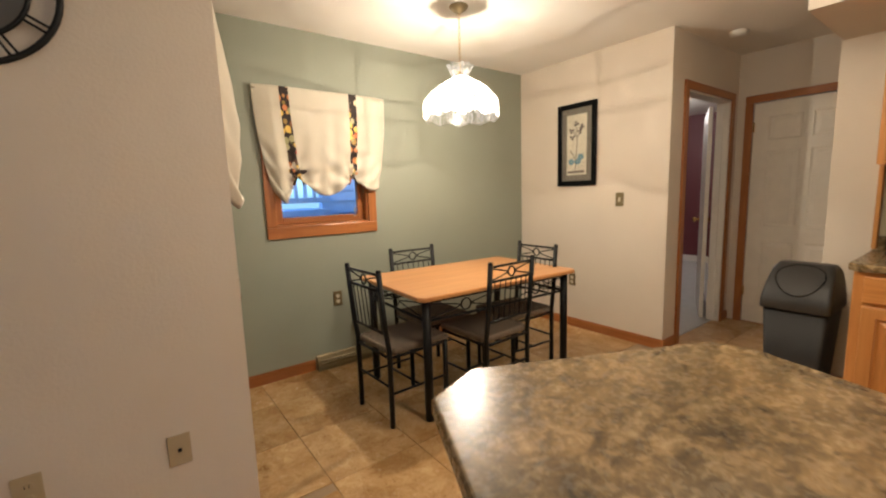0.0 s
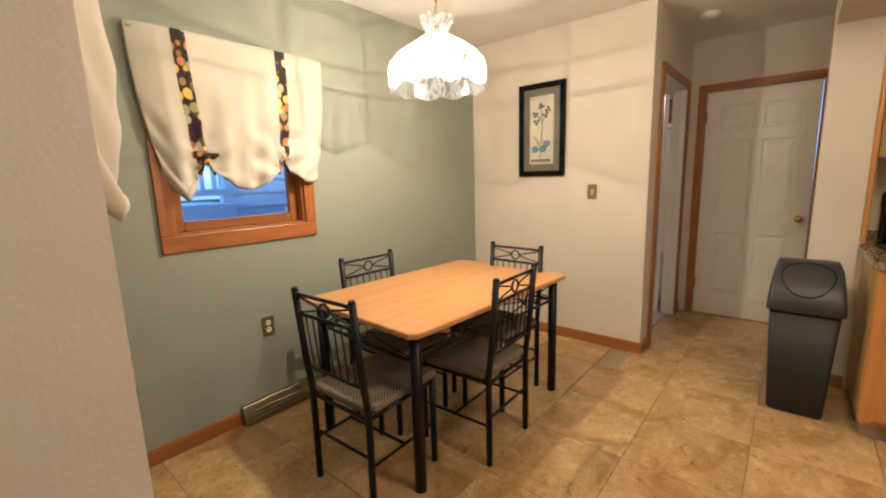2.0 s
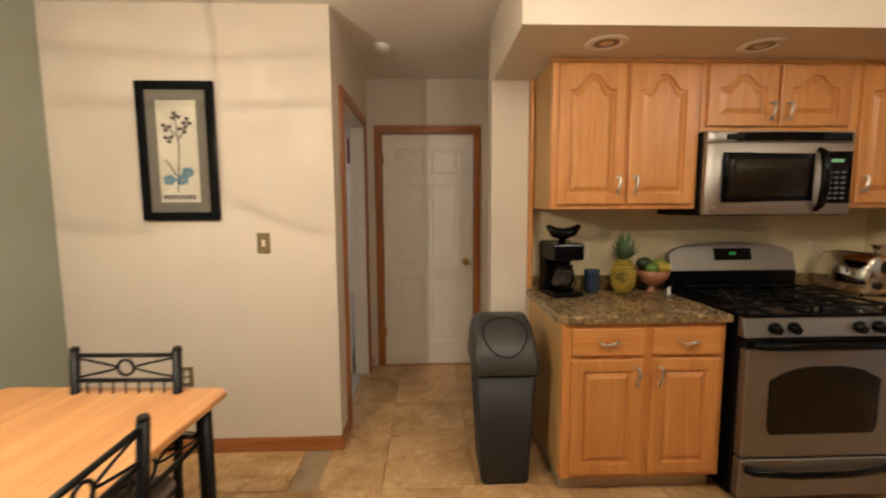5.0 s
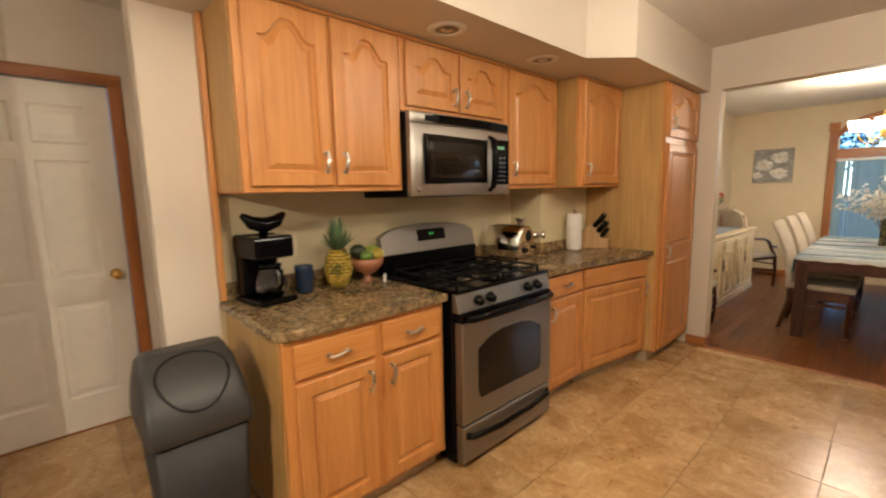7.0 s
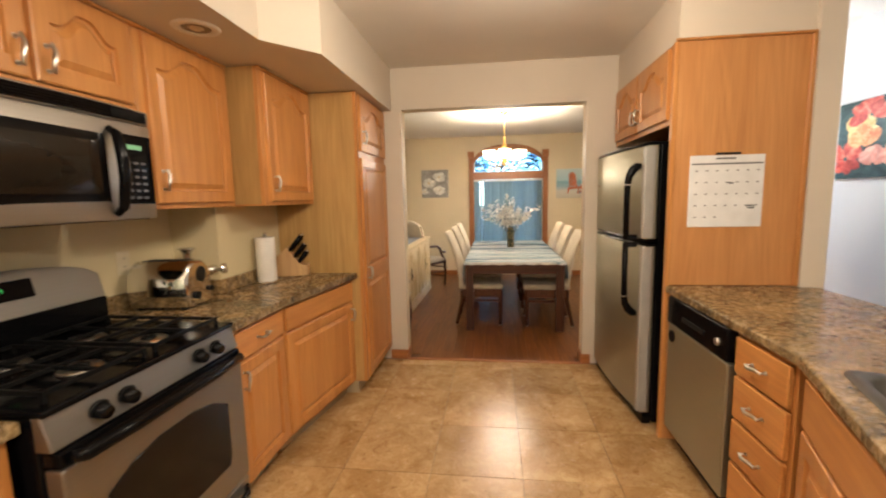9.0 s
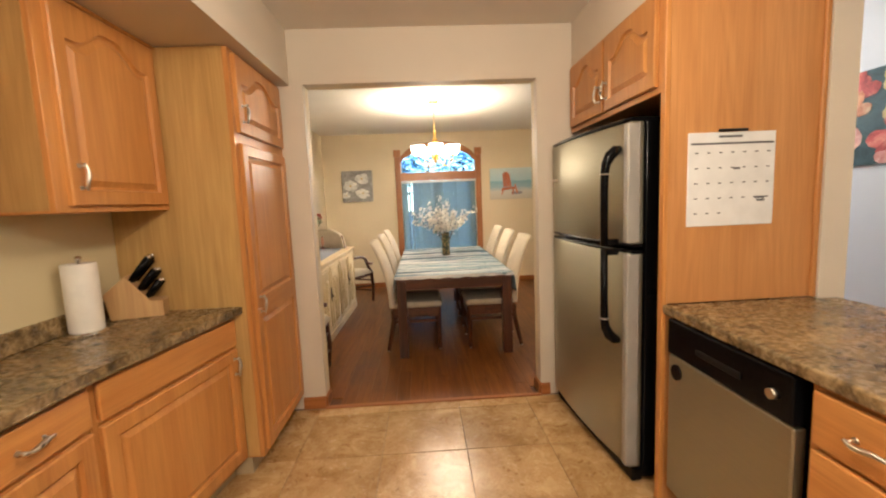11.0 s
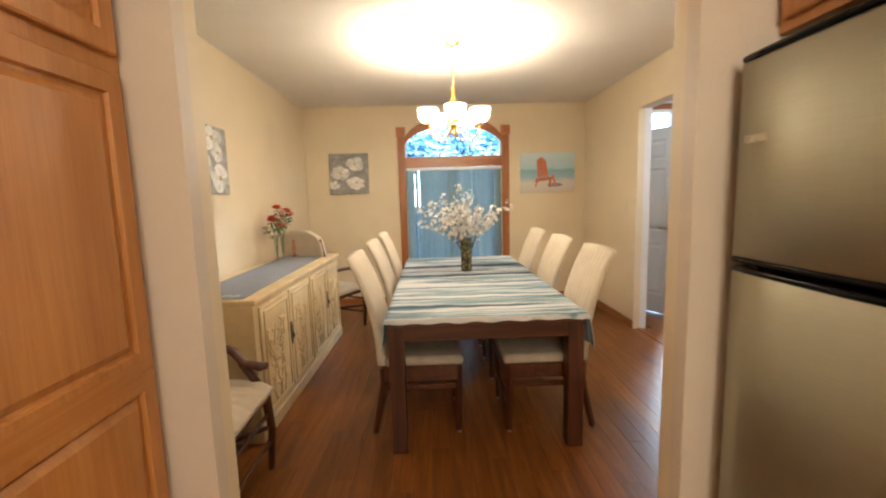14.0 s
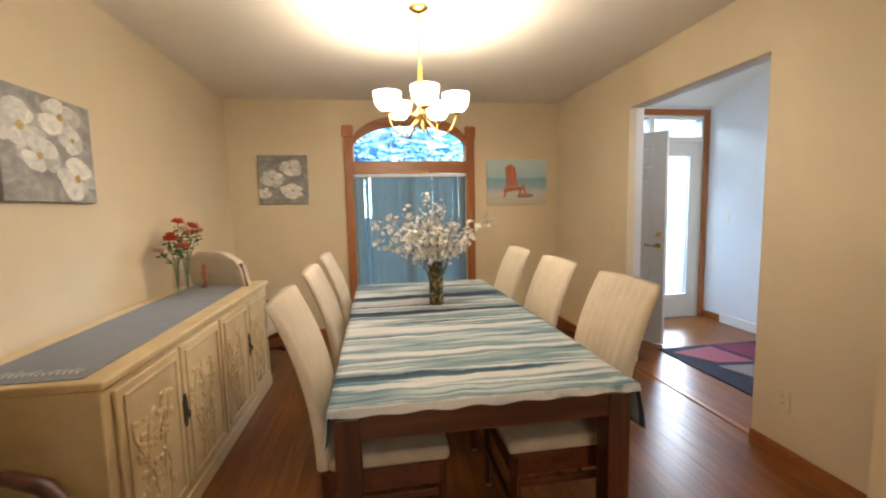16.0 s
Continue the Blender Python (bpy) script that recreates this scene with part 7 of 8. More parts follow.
# Metal fitting of unknown use beside the casing, built as a plain plate.
th = thing("curtain_holdback", at(1.425, 2.38, 0.98, 90), "small nickel wall plate by the side window", "plate")
bm = B()
box(bm, -0.03, 0.03, -0.012, 0, -0.055, 0.055, 0.01, 3)
part("plate", bm, M_NICKEL, th)

# baseboard heater register
rg = thing("floor_register", at(2.155, 3.66, 0), "antique bronze baseboard register with long slots", "register")
bm = B()
v = box(bm, 0, 0.73, -0.065, 0, 0, 0.11, 0.004, 1)
for q in bm.verts:
    if q.co.z > 0.08 and q.co.y < -0.04:
        q.co.y += 0.035
part("body", bm, M_BRONZE, rg)
for z in (0.025, 0.05, 0.075):
    bm = B()
    box(bm, 0.02, 0.71, -0.072, -0.062, z, z + 0.012, 0.003, 1)
    part("louvre", bm, M_BRONZE, rg)

# smoke detector and downlights
sm = thing("smoke_detector", at(5.06, 1.92, H), "white round smoke detector on the ceiling", "smoke detector")
bm = B()
lathe(bm, [(0, -0.036), (0.045, -0.034), (0.062, -0.02), (0.066, -0.002), (0.066, 0)], n=24)
part("housing", bm, M_WHITE, sm)
for i, (x, y) in enumerate(((4.075, 0.80), (4.09, 0.065), (4.07, -0.70))):
    dl = thing("downlight", at(x, y, 2.16), "unlit recessed downlight with a white trim ring in the soffit", "recessed light", "soffit downlights")
    bm = B()
    lathe(bm, [(0.058, -0.001), (0.062, -0.008), (0.09, -0.005), (0.095, -0.0005)], n=28, cap=False)
    part("trim_ring", bm, M_WHITE, dl)
    bm = B()
    lathe(bm, [(0.0, -0.002), (0.058, -0.0015)], n=24, cap=False)
    part("reflector", bm, plain("warm_grey_reflector", (0.22, 0.17, 0.13), 0.4), dl, fix=False)
    bm = B()
    lathe(bm, [(0.0, -0.010), (0.02, -0.009), (0.03, -0.003)], n=20, cap=False)
    part("lamp_face", bm, M_NICKEL, dl, fix=False)
# Assumed fixtures for the added kitchen fill lamps, never in view.
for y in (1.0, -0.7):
    kl = thing("kitchen_ceiling_lamp", at(2.65, y, H), "unseen ceiling fixture added for the kitchen fill light", "ceiling lamp", "kitchen ceiling lamps")
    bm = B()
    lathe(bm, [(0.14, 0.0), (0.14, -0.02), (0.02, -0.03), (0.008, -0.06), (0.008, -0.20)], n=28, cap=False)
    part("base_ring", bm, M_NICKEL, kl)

# range
st0 = thing("gas_range", at(3.935, 0.178, 0, -90), "stainless steel gas range with a black cooktop and curved control back", "stove")
WS = 0.762
bm = B()
box(bm, 0, WS, 0.03, 0.66, 0.03, 0.905, 0.004, 1)
box(bm, 0.03, WS - 0.03, 0.08, 0.62, 0, 0.03)
part("body", bm, M_BLKPL, st0)
bm = B()
box(bm, -0.002, WS + 0.002, 0.0, 0.60, 0.905, 0.925, 0.008, 3)
part("cooktop", bm, M_BLKPL, st0, "black enamel cooktop")
bm = B()
v = box(bm, 0.0, WS, -0.012, 0.04, 0.815, 0.912, 0.005, 2)
for q in bm.verts:
    if q.co.y < 0.0:
        q.co.y += (q.co.z - 0.815) * 0.25
cp = part("control_panel", bm, M_STEEL, st0)
for x in (0.14, 0.23, 0.54, 0.63):
    bm = B()
    tube(bm, [(x, 0.005, 0.862), (x, -0.012, 0.858), (x, -0.035, 0.853)], [0.026, 0.023, 0.018], 16)
    kb = part("knob", bm, M_BLKPL, cp)
    bm = B()
    tube(bm, [(x, -0.002, 0.860), (x, -0.006, 0.859)], 0.030, 18)
    part("knob_ring", bm, M_BLACK, kb)
bm = B()
box(bm, 0.006, WS - 0.006, -0.025, 0.03, 0.245, 0.765, 0.008, 3)
od = part("oven_door", bm, M_STEEL, st0, "brushed stainless oven door")
bm = B()
prism(bm, [(0.13, 0.36), (0.63, 0.36), (0.645, 0.40), (0.645, 0.62), (0.56, 0.665), (0.46, 0.685), (0.30, 0.685), (0.20, 0.665), (0.115, 0.62), (0.115, 0.40)], 0.024, 0.030, 0.002, 1)
for q in bm.verts:
    x, z, y = q.co.x, q.co.y, q.co.z
    q.co = (x, -y, z)
part("oven_window", bm, plain("dark_oven_glass", (0.010, 0.007, 0.005), 0.1, spec=0.2), od, "dark oven window")
bm = B()
box(bm, 0.006, WS - 0.006, -0.022, 0.03, 0.768, 0.812, 0.006, 2)
tube(bm, [(0.03, -0.02, 0.79), (0.05, -0.055, 0.79), (0.20, -0.066, 0.79), (0.56, -0.066, 0.79), (WS - 0.05, -0.055, 0.79), (WS - 0.03, -0.02, 0.79)], 0.014, 10, flat=(1, 1.3))
part("handle", bm, M_BLKPL, od, "black bar handle")
bm = B()
box(bm, 0.006, WS - 0.006, -0.022, 0.03, 0.045, 0.235, 0.008, 3)
dr = part("drawer", bm, M_STEEL, st0, "brushed stainless warming drawer")
bm = B()
tube(bm, [(0.03, -0.02, 0.19), (0.06, -0.045, 0.185), (0.25, -0.052, 0.17), (0.51, -0.052, 0.17), (WS - 0.06, -0.045, 0.185), (WS - 0.03, -0.02, 0.19)], 0.012, 8, flat=(1, 1.5))
part("handle", bm, M_BLKPL, dr, "black bar handle")
bm = B()
prof = []
for i in range(17):
    u = -1 + i / 8
    prof.append((WS / 2 + u * (WS / 2 + 0.002), 1.165 + 0.035 * (1 - u * u) - 0.03 * abs(u) ** 8))
lo = [(WS / 2 - (WS / 2 + 0.002) * (-1 + i / 8) * -1, 1.03) for i in range(17)]
outline = prof + [(WS + 0.002, 1.035), (-0.002, 1.035)]
f = [bm.verts.new((x, 0.595 + (z - 1.03) * 0.25, z)) for x, z in outline]
b_ = [bm.verts.new((x, 0.66, z)) for x, z in outline]
bm.faces.new(f), bm.faces.new(b_[::-1])
for i in range(len(f)):
    bm.faces.new((f[i], f[(i + 1) % len(f)], b_[(i + 1) % len(f)], b_[i]))
bg = part("back_panel", bm, M_STEEL, st0, "curved stainless back panel")
bm = B()
box(bm, 0.0, WS, 0.585, 0.66, 0.915, 1.034, 0.004, 1)
part("back_base", bm, M_BLKPL, st0)
bm = B()
v = box(bm, 0.27, 0.50, 0.600, 0.625, 1.095, 1.165, 0.006, 2)
for q in bm.verts:
    q.co.y += (q.co.z - 1.095) * 0.25 + 0.003
dp = part("display", bm, M_BLKPL, bg, "black clock display")
tx = bpy.data.curves.new("digits", "FONT")
tx.body, tx.size, tx.extrude = "9:09", 0.024, 0.0006
to = new("digits", tx)
bpy.context.view_layer.update()
dg = bpy.context.evaluated_depsgraph_get()
me = bpy.data.meshes.new_from_object(to.evaluated_get(dg))
bpy.data.objects.remove(to)
me.materials.append(glow("green_digits", (0.05, 0.7, 0.15), 0.03))
do = new("clock_digits", me)
do.parent = dp
do.matrix_local = pose(0.355, 0.606, 1.128, 76, 0, 0)
tagged(do, "green lit clock digits")
for gx in (0.04, 0.40):
    bm = B()
    x0, x1 = gx, gx + 0.325
    for y in (0.05, 0.20, 0.30, 0.40, 0.55):
        box(bm, x0, x1, y - 0.005, y + 0.005, 0.945, 0.957)
    for x in (x0 + 0.005, (x0 + x1) / 2, x1 - 0.005):
        box(bm, x - 0.005, x + 0.005, 0.05, 0.55, 0.945, 0.957)
    for x in (x0 + 0.005, x1 - 0.005):
        for y in (0.05, 0.55):
            box(bm, x - 0.006, x + 0.006, y - 0.006, y + 0.006, 0.924, 0.946)
    part("grate", bm, M_BLKMAT, st0, "cast iron grate")
    for y in (0.17, 0.43):
        bm = B()
        lathe(bm, [(0, 0.926), (0.062, 0.926), (0.056, 0.935), (0.0, 0.935)], ((x0 + x1) / 2 + (0.05 if gx < 0.1 else -0.05), y, 0), 18)
        bn = part("burner", bm, M_NICKEL, st0, "bright burner base")
        bm = B()
        lathe(bm, [(0, 0.935), (0.026, 0.935), (0.024, 0.942), (0, 0.943)], ((x0 + x1) / 2 + (0.05 if gx < 0.1 else -0.05), y, 0), 16)
        part("burner_cap", bm, M_BLKMAT, bn)

# microwave
mw = thing("microwave", at(4.21, 0.214, 0, -90), "stainless steel over-the-range microwave with a black curved handle", "microwave")
bm = B()
box(bm, 0.0, 0.765, 0.03, 0.44, 1.368, 1.795, 0.004, 1)
part("body", bm, M_BLKPL, mw)
bm = B()
bowed(bm, 0.0, 0.765, 1.372, 1.735, 0.022, 0.03)
fd = part("front", bm, M_STEELMW, mw)
bm = B()
bowed(bm, 0.0, 0.765, 1.737, 1.792, 0.018, 0.03)
part("vent_strip", bm, M_STEELMW, mw)
bm = B()
bowed(bm, 0.075, 0.75, 1.743, 1.783, 0.0165, 0.0)
for q in bm.verts:
    q.co.y -= 0.0060
part("vent_grille", bm, M_BLKMAT, mw, "black vent grille")
bm = B()
for k in range(5):
    bowed(bm, 0.06, 0.745, 1.744 + k * 0.0085, 1.7475 + k * 0.0085, 0.0255, 0.0)
part("vent_louvre", bm, M_BLKPL, mw, "black vent louvres")
bm = B()
bowed(bm, 0.075, 0.55, 1.435, 1.685, 0.006, 0.0, 10)
for q in bm.verts:
    q.co.y -= 0.0180
part("window_surround", bm, M_BLKPL, fd, "glossy black window surround")
bm = B()
bowed(bm, 0.105, 0.52, 1.462, 1.655, 0.006, 0.0, 10)
for q in bm.verts:
    q.co.y -= 0.0200
part("door_window", bm, plain("dark_mirror_glass", (0.014, 0.010, 0.007), 0.1, spec=0.3), fd, "dark door window")
bm = B()
bowed(bm, 0.592, 0.748, 1.43, 1.69, 0.002, 0.0, 6)
for q in bm.verts:
    q.co.y -= 0.0155
kp = part("keypad", bm, M_BLKPL, fd)
for r in range(6):
    for c_ in range(3):
        bm = B()
        z = 1.45 + r * 0.026
        box(bm, 0.625 + c_ * 0.034, 0.645 + c_ * 0.034, -0.0195, -0.0172, z, z + 0.009)
        part("key", bm, M_INK, kp)
bm = B()
box(bm, 0.635, 0.70, -0.0195, -0.0172, 1.635, 1.652)
part("display", bm, glow("dim_green_display", (0.2, 0.5, 0.3), 0.03), kp)
bm = B()
tube(bm, [(0.565, -0.02, 1.70), (0.565, -0.05, 1.68), (0.565, -0.066, 1.60), (0.565, -0.068, 1.52), (0.565, -0.05, 1.42), (0.565, -0.02, 1.395)], [0.012, 0.017, 0.02, 0.02, 0.017, 0.012], 10)
part("handle", bm, M_BLKPL, fd, "curved black handle")
bm = B()
tube(bm, [(0.045, -0.004, 1.405), (0.045, -0.009, 1.405)], 0.013, 16)
part("badge", bm, M_NICKEL, fd)

# swing-top bin
bn_ = thing("waste_bin", at(4.105, 1.235, 0, -90), "dark grey plastic swing-top waste bin on the tiled floor", "bin")


def loft(bm, secs, n=6, r=0.03):
    """Stacked rounded rectangles: (z, half width, front y, back y)."""
    rings = []
    for z, hw, y0, y1 in secs:
        rings.append(plan_ring(bm, [(-hw, y0), (hw, y0), (hw, y1), (-hw, y1)], z, r, n))
    for a, b in zip(rings, rings[1:]):
        for k in range(len(a)):
            bm.faces.new((a[k], a[(k + 1) % len(a)], b[(k + 1) % len(a)], b[k])).smooth = True
    bm.faces.new(rings[0][::-1]), bm.faces.new(rings[-1])


bm = B()
loft(bm, [(0.0, 0.118, 0.02, 0.30), (0.02, 0.124, 0.012, 0.31), (0.60, 0.150, -0.01, 0.36)])
part("bin_body", bm, M_BIN, bn_)
bm = B()
loft(bm, [(0.595, 0.160, -0.022, 0.372), (0.60, 0.165, -0.027, 0.378), (0.66, 0.162, -0.02, 0.372), (0.74, 0.155, 0.03, 0.35), (0.81, 0.145, 0.10, 0.31), (0.845, 0.13, 0.155, 0.26), (0.85, 0.11, 0.175, 0.24)])
ld = part("lid", bm, plain("grey_lid_plastic", (0.038, 0.037, 0.035), 0.42, spec=0.35, bump=0.08), bn_, "domed grey lid")
bm = B()
pts = []
for k in range(25):
    a = 2 * math.pi * k / 24
    x, y = 0.112 * math.cos(a), 0.070 + 0.078 * math.sin(a)
    z = 0.66 + (y + 0.02) * 1.6 if y < 0.03 else 0.74 + (y - 0.03) * 1.0 if y < 0.10 else 0.81 + (y - 0.10) * 0.636
    pts.append((x, y, z + 0.0015))
tube(bm, pts, 0.0042, 6)
part("flap_rim", bm, M_BLACK, ld, "round rim of the swing flap")

# ---- things on the worktops ----
CT = 0.9125
cm = thing("coffee_maker", at(4.47, 0.85, CT, -80), "black drip coffee maker with a glass jug on the counter", "coffee maker")
bm = B()
box(bm, -0.09, 0.09, -0.09, 0.13, 0, 0.03, 0.012, 3)
part("base", bm, M_BLKPL, cm)
bm = B()
box(bm, -0.085, 0.085, 0.05, 0.13, 0.03, 0.31, 0.012, 3)
part("tank", bm, M_BLKPL, cm)
bm = B()
box(bm, -0.09, 0.09, -0.085, 0.13, 0.205, 0.305, 0.015, 3)
part("brew_head", bm, M_BLKPL, cm)
bm = B()
tube(bm, [(-0.10, 0.0, 0.40), (-0.06, 0.0, 0.365), (0.0, 0.0, 0.35), (0.06, 0.0, 0.365), (0.10, 0.0, 0.40)], [0.012, 0.03, 0.036, 0.03, 0.012], 8)
tube(bm, [(0, 0.02, 0.30), (0, 0.0, 0.36)], 0.02, 8)
part("open_lid", bm, M_BLKPL, cm, "raised black lid")
bm = B()
lathe(bm, [(0, 0.033), (0.05, 0.035), (0.068, 0.07), (0.066, 0.11), (0.045, 0.15), (0.048, 0.165), (0.044, 0.165), (0.041, 0.15), (0.062, 0.11), (0.064, 0.07), (0.047, 0.040), (0, 0.038)], (0, -0.02, 0), 24)
part("jug", bm, M_GLASS, cm)
bm = B()
lathe(bm, [(0, 0.166), (0.05, 0.166), (0.05, 0.178), (0, 0.185)], (0, -0.02, 0), 20)
tube(bm, [(0, -0.066, 0.165), (0, -0.11, 0.155), (0, -0.115, 0.10), (0, -0.085, 0.07)], 0.009, 8)
part("jug_handle", bm, M_BLKPL, cm)
mg = thing("mug", at(4.53, 0.655, CT, -60), "dark blue ceramic mug on the counter", "mug")
bm = B()
lathe(bm, [(0, 0), (0.036, 0), (0.042, 0.01), (0.044, 0.12), (0.046, 0.135), (0.041, 0.135), (0.039, 0.12), (0.037, 0.015), (0, 0.012)], n=24)
M_BLUE = plain("dark_blue_glaze", (0.018, 0.035, 0.075), 0.2)
part("cup", bm, M_BLUE, mg)
bm = B()
tube(bm, [(0.042, 0, 0.105), (0.07, 0, 0.10), (0.075, 0, 0.065), (0.042, 0, 0.035)], 0.006, 8)
part("mug_handle", bm, M_BLUE, mg)

pa = thing("pineapple", at(4.51, 0.475, CT), "whole ripe pineapple with its green crown on the counter", "pineapple")
bm = B()
rows, per = 11, 11
for j in range(rows):
    v = j / (rows - 1)
    z = 0.018 + 0.17 * v
    r = 0.066 * math.sin(math.pi * (0.16 + 0.70 * v)) ** 0.6
    for k in range(per):
        a = 2 * math.pi * (k + 0.5 * (j % 2)) / per
        c = Vector((r * math.cos(a), r * math.sin(a), z))
        o = Vector((math.cos(a), math.sin(a), 0.15))
        s = Vector((-math.sin(a), math.cos(a), 0))
        hw, hh = 0.021, 0.0125
        tip = bm.verts.new(c + o * 0.010)
        q = [bm.verts.new(c + s * hw - o * 0.002), bm.verts.new(c + Vector((0, 0, hh)) - o * 0.002), bm.verts.new(c - s * hw - o * 0.002), bm.verts.new(c - Vector((0, 0, hh)) - o * 0.002)]
        for i in range(4):
            bm.faces.new((q[i], q[(i + 1) % 4], tip))
lathe(bm, [(0, 0.0), (0.04, 0.002), (0.062, 0.05), (0.064, 0.12), (0.05, 0.17), (0.02, 0.20), (0, 0.20)], n=16)
pm = Mat("pineapple_skin", 0.55)
pm.color(pm.ramp(pm.noise(pm.vec(), 18, 3), [(0.35, (0.10, 0.09, 0.015)), (0.5, (0.34, 0.24, 0.03)), (0.7, (0.48, 0.28, 0.04))]))
part("fruit", bm, pm.m, pa)
bm = B()
rng = random.Random(2)
for k in range(60):
    a, lvl = k * 2.4, k / 60
    ln, out = 0.06 + 0.10 * lvl, 0.075 * (1 - lvl) + 0.012
    d = Vector((math.cos(a), math.sin(a), 0))
    s = Vector((-math.sin(a), math.cos(a), 0)) * 0.010
    b0 = d * 0.012 + Vector((0, 0, 0.19 + 0.03 * lvl))
    m0 = d * (0.012 + out * 0.7) + Vector((0, 0, 0.19 + 0.03 * lvl + ln * 0.6))
    t0 = d * (0.012 + out * 1.1) + Vector((0, 0, 0.19 + 0.03 * lvl + ln))
    q = [bm.verts.new(p) for p in (b0 + s, b0 - s, m0 - s * 0.7, t0, m0 + s * 0.7)]
    bm.faces.new((q[0], q[1], q[2], q[3], q[4]))
part("leaf_crown", bm, plain("grey_green_leaf", (0.10, 0.17, 0.08), 0.6, noise_amt=0.3), pa, fix=False)

fb = thing("fruit_bowl", at(4.54, 0.285, CT), "copper-coloured fruit bowl on a low stand", "bowl")
bm = B()
lathe(bm, [(0, 0.0), (0.045, 0.0), (0.02, 0.015), (0.02, 0.04), (0.06, 0.055), (0.088, 0.09), (0.095, 0.13), (0.091, 0.13), (0.084, 0.092), (0.056, 0.062), (0, 0.05)], n=28)
part("bowl", bm, plain("copper_brown_glaze", (0.34, 0.14, 0.07), 0.3), fb)
for i, (nm, x, y, z, r, c, lb) in enumerate((("mango", 0.02, -0.05, 0.155, 0.042, (0.22, 0.28, 0.05), "green mango in the fruit bowl"), ("lime", -0.05, 0.03, 0.145, 0.034, (0.10, 0.18, 0.03), "dark green lime in the fruit bowl"), ("avocado", 0.03, 0.035, 0.165, 0.042, (0.035, 0.045, 0.02), "dark avocado in the fruit bowl"), ("apple", -0.045, -0.04, 0.15, 0.036, (0.40, 0.30, 0.04), "yellow apple in the fruit bowl"))):
    bm = B()
    ball(bm, (0, 0, 0), r, 14, 10, (1, 1.15, 0.9))
    o = part(nm, bm, plain(nm + "_skin", c, 0.35, noise_amt=0.3))
    o.matrix_world = at(4.54 + x, 0.285 + y, CT + z)
    tagged(o, lb, "fruit")
ct = thing("price_tag", at(4.42, 0.25, CT + 0.002, -75), "small white folded tag beside the fruit bowl", "tag")
bm = B()
box(bm, -0.012, 0.012, 0, 0.002, 0, 0.045)
part("tag", bm, M_WHITE, ct)

ts = thing("toaster", at(4.46, -0.875, CT, 186) @ Matrix.Diagonal((1.08, 1.20, 1.24, 1)), "polished chrome toaster with rounded sides on the counter", "toaster")
bm = B()
sec = []
for x in (-0.14, -0.125, 0.125, 0.14):
    e = 0.012 if abs(x) > 0.13 else 0
    sec.append([bm.verts.new((x, y, z)) for y, z in ((-0.085 + e, 0.012), (-0.09 + e, 0.06), (-0.088 + e, 0.12), (-0.07 + e, 0.165 - e), (-0.035, 0.187 - e), (0.035, 0.187 - e), (0.07 - e, 0.165 - e), (0.088 - e, 0.12), (0.09 - e, 0.06), (0.085 - e, 0.012))])
for a, b in zip(sec, sec[1:]):
    for k in range(10):
        bm.faces.new((a[k], a[(k + 1) % 10], b[(k + 1) % 10], b[k])).smooth = True
bm.faces.new(sec[0]), bm.faces.new(sec[-1])
part("shell", bm, M_CHROME, ts)
for y in (-0.03, 0.012):
    bm = B()
    box(bm, -0.10, 0.10, y, y + 0.02, 0.178, 0.1885)
    part("slot", bm, M_BLACK, ts)
for nm, p, q, r in (("lever", (0.14, 0.068, 0.06), (0.155, 0.068, 0.06), 0.010), ("dial", (0.138, -0.03, 0.05), (0.152, -0.03, 0.05), 0.016), ("badge", (0.138, 0.012, 0.13), (0.143, 0.012, 0.13), 0.032)):
    bm = B()
    tube(bm, [p, q], r, 14)
    part(nm, bm, M_BLACK, ts)
bm = B()
for x in (-0.10, 0.10):
    for y in (-0.06, 0.06):
        tube(bm, [(x, y, 0), (x, y, 0.014)], 0.012, 8)
part("foot", bm, M_BLACK, ts)
ju = thing("hand_juicer", at(4.50, -1.055, CT, -120), "chromed hand-crank grinder clamped on the counter", "grinder")
bm = B()
lathe(bm, [(0, 0), (0.05, 0), (0.045, 0.012), (0.018, 0.03), (0.016, 0.10), (0.03, 0.12), (0.034, 0.15), (0.021, 0.17), (0.021, 0.235), (0.024, 0.25), (0.046, 0.268), (0.048, 0.272), (0.042, 0.272), (0.016, 0.245), (0, 0.24)], n=20)
part("body", bm, M_CHROME, ju)
bm = B()
tube(bm, [(0, 0, 0.135), (0.09, -0.02, 0.135), (0.15, -0.03, 0.14)], [0.024, 0.028, 0.036], 14)
tube(bm, [(0.15, -0.03, 0.14), (0.185, -0.035, 0.14)], [0.038, 0.032], 14)
part("barrel", bm, M_CHROME, ju)

pt = thing("paper_towel_holder", at(4.285, -1.475, CT), "white paper towel roll on a chrome stand", "paper towels")
bm = B()
lathe(bm, [(0, 0), (0.07, 0), (0.07, 0.008), (0.006, 0.012), (0.006, 0.30), (0.012, 0.305), (0.012, 0.318), (0, 0.32)], n=28)
part("stand", bm, M_CHROME, pt)
bm = B()
lathe(bm, [(0.02, 0.012), (0.058, 0.012), (0.06, 0.016), (0.06, 0.286), (0.058, 0.29), (0.02, 0.29), (0.02, 0.012)], n=32, cap=False)
part("roll", bm, plain("white_paper", (0.78, 0.74, 0.68), 0.9, bump=0.3), pt, "white embossed paper roll")

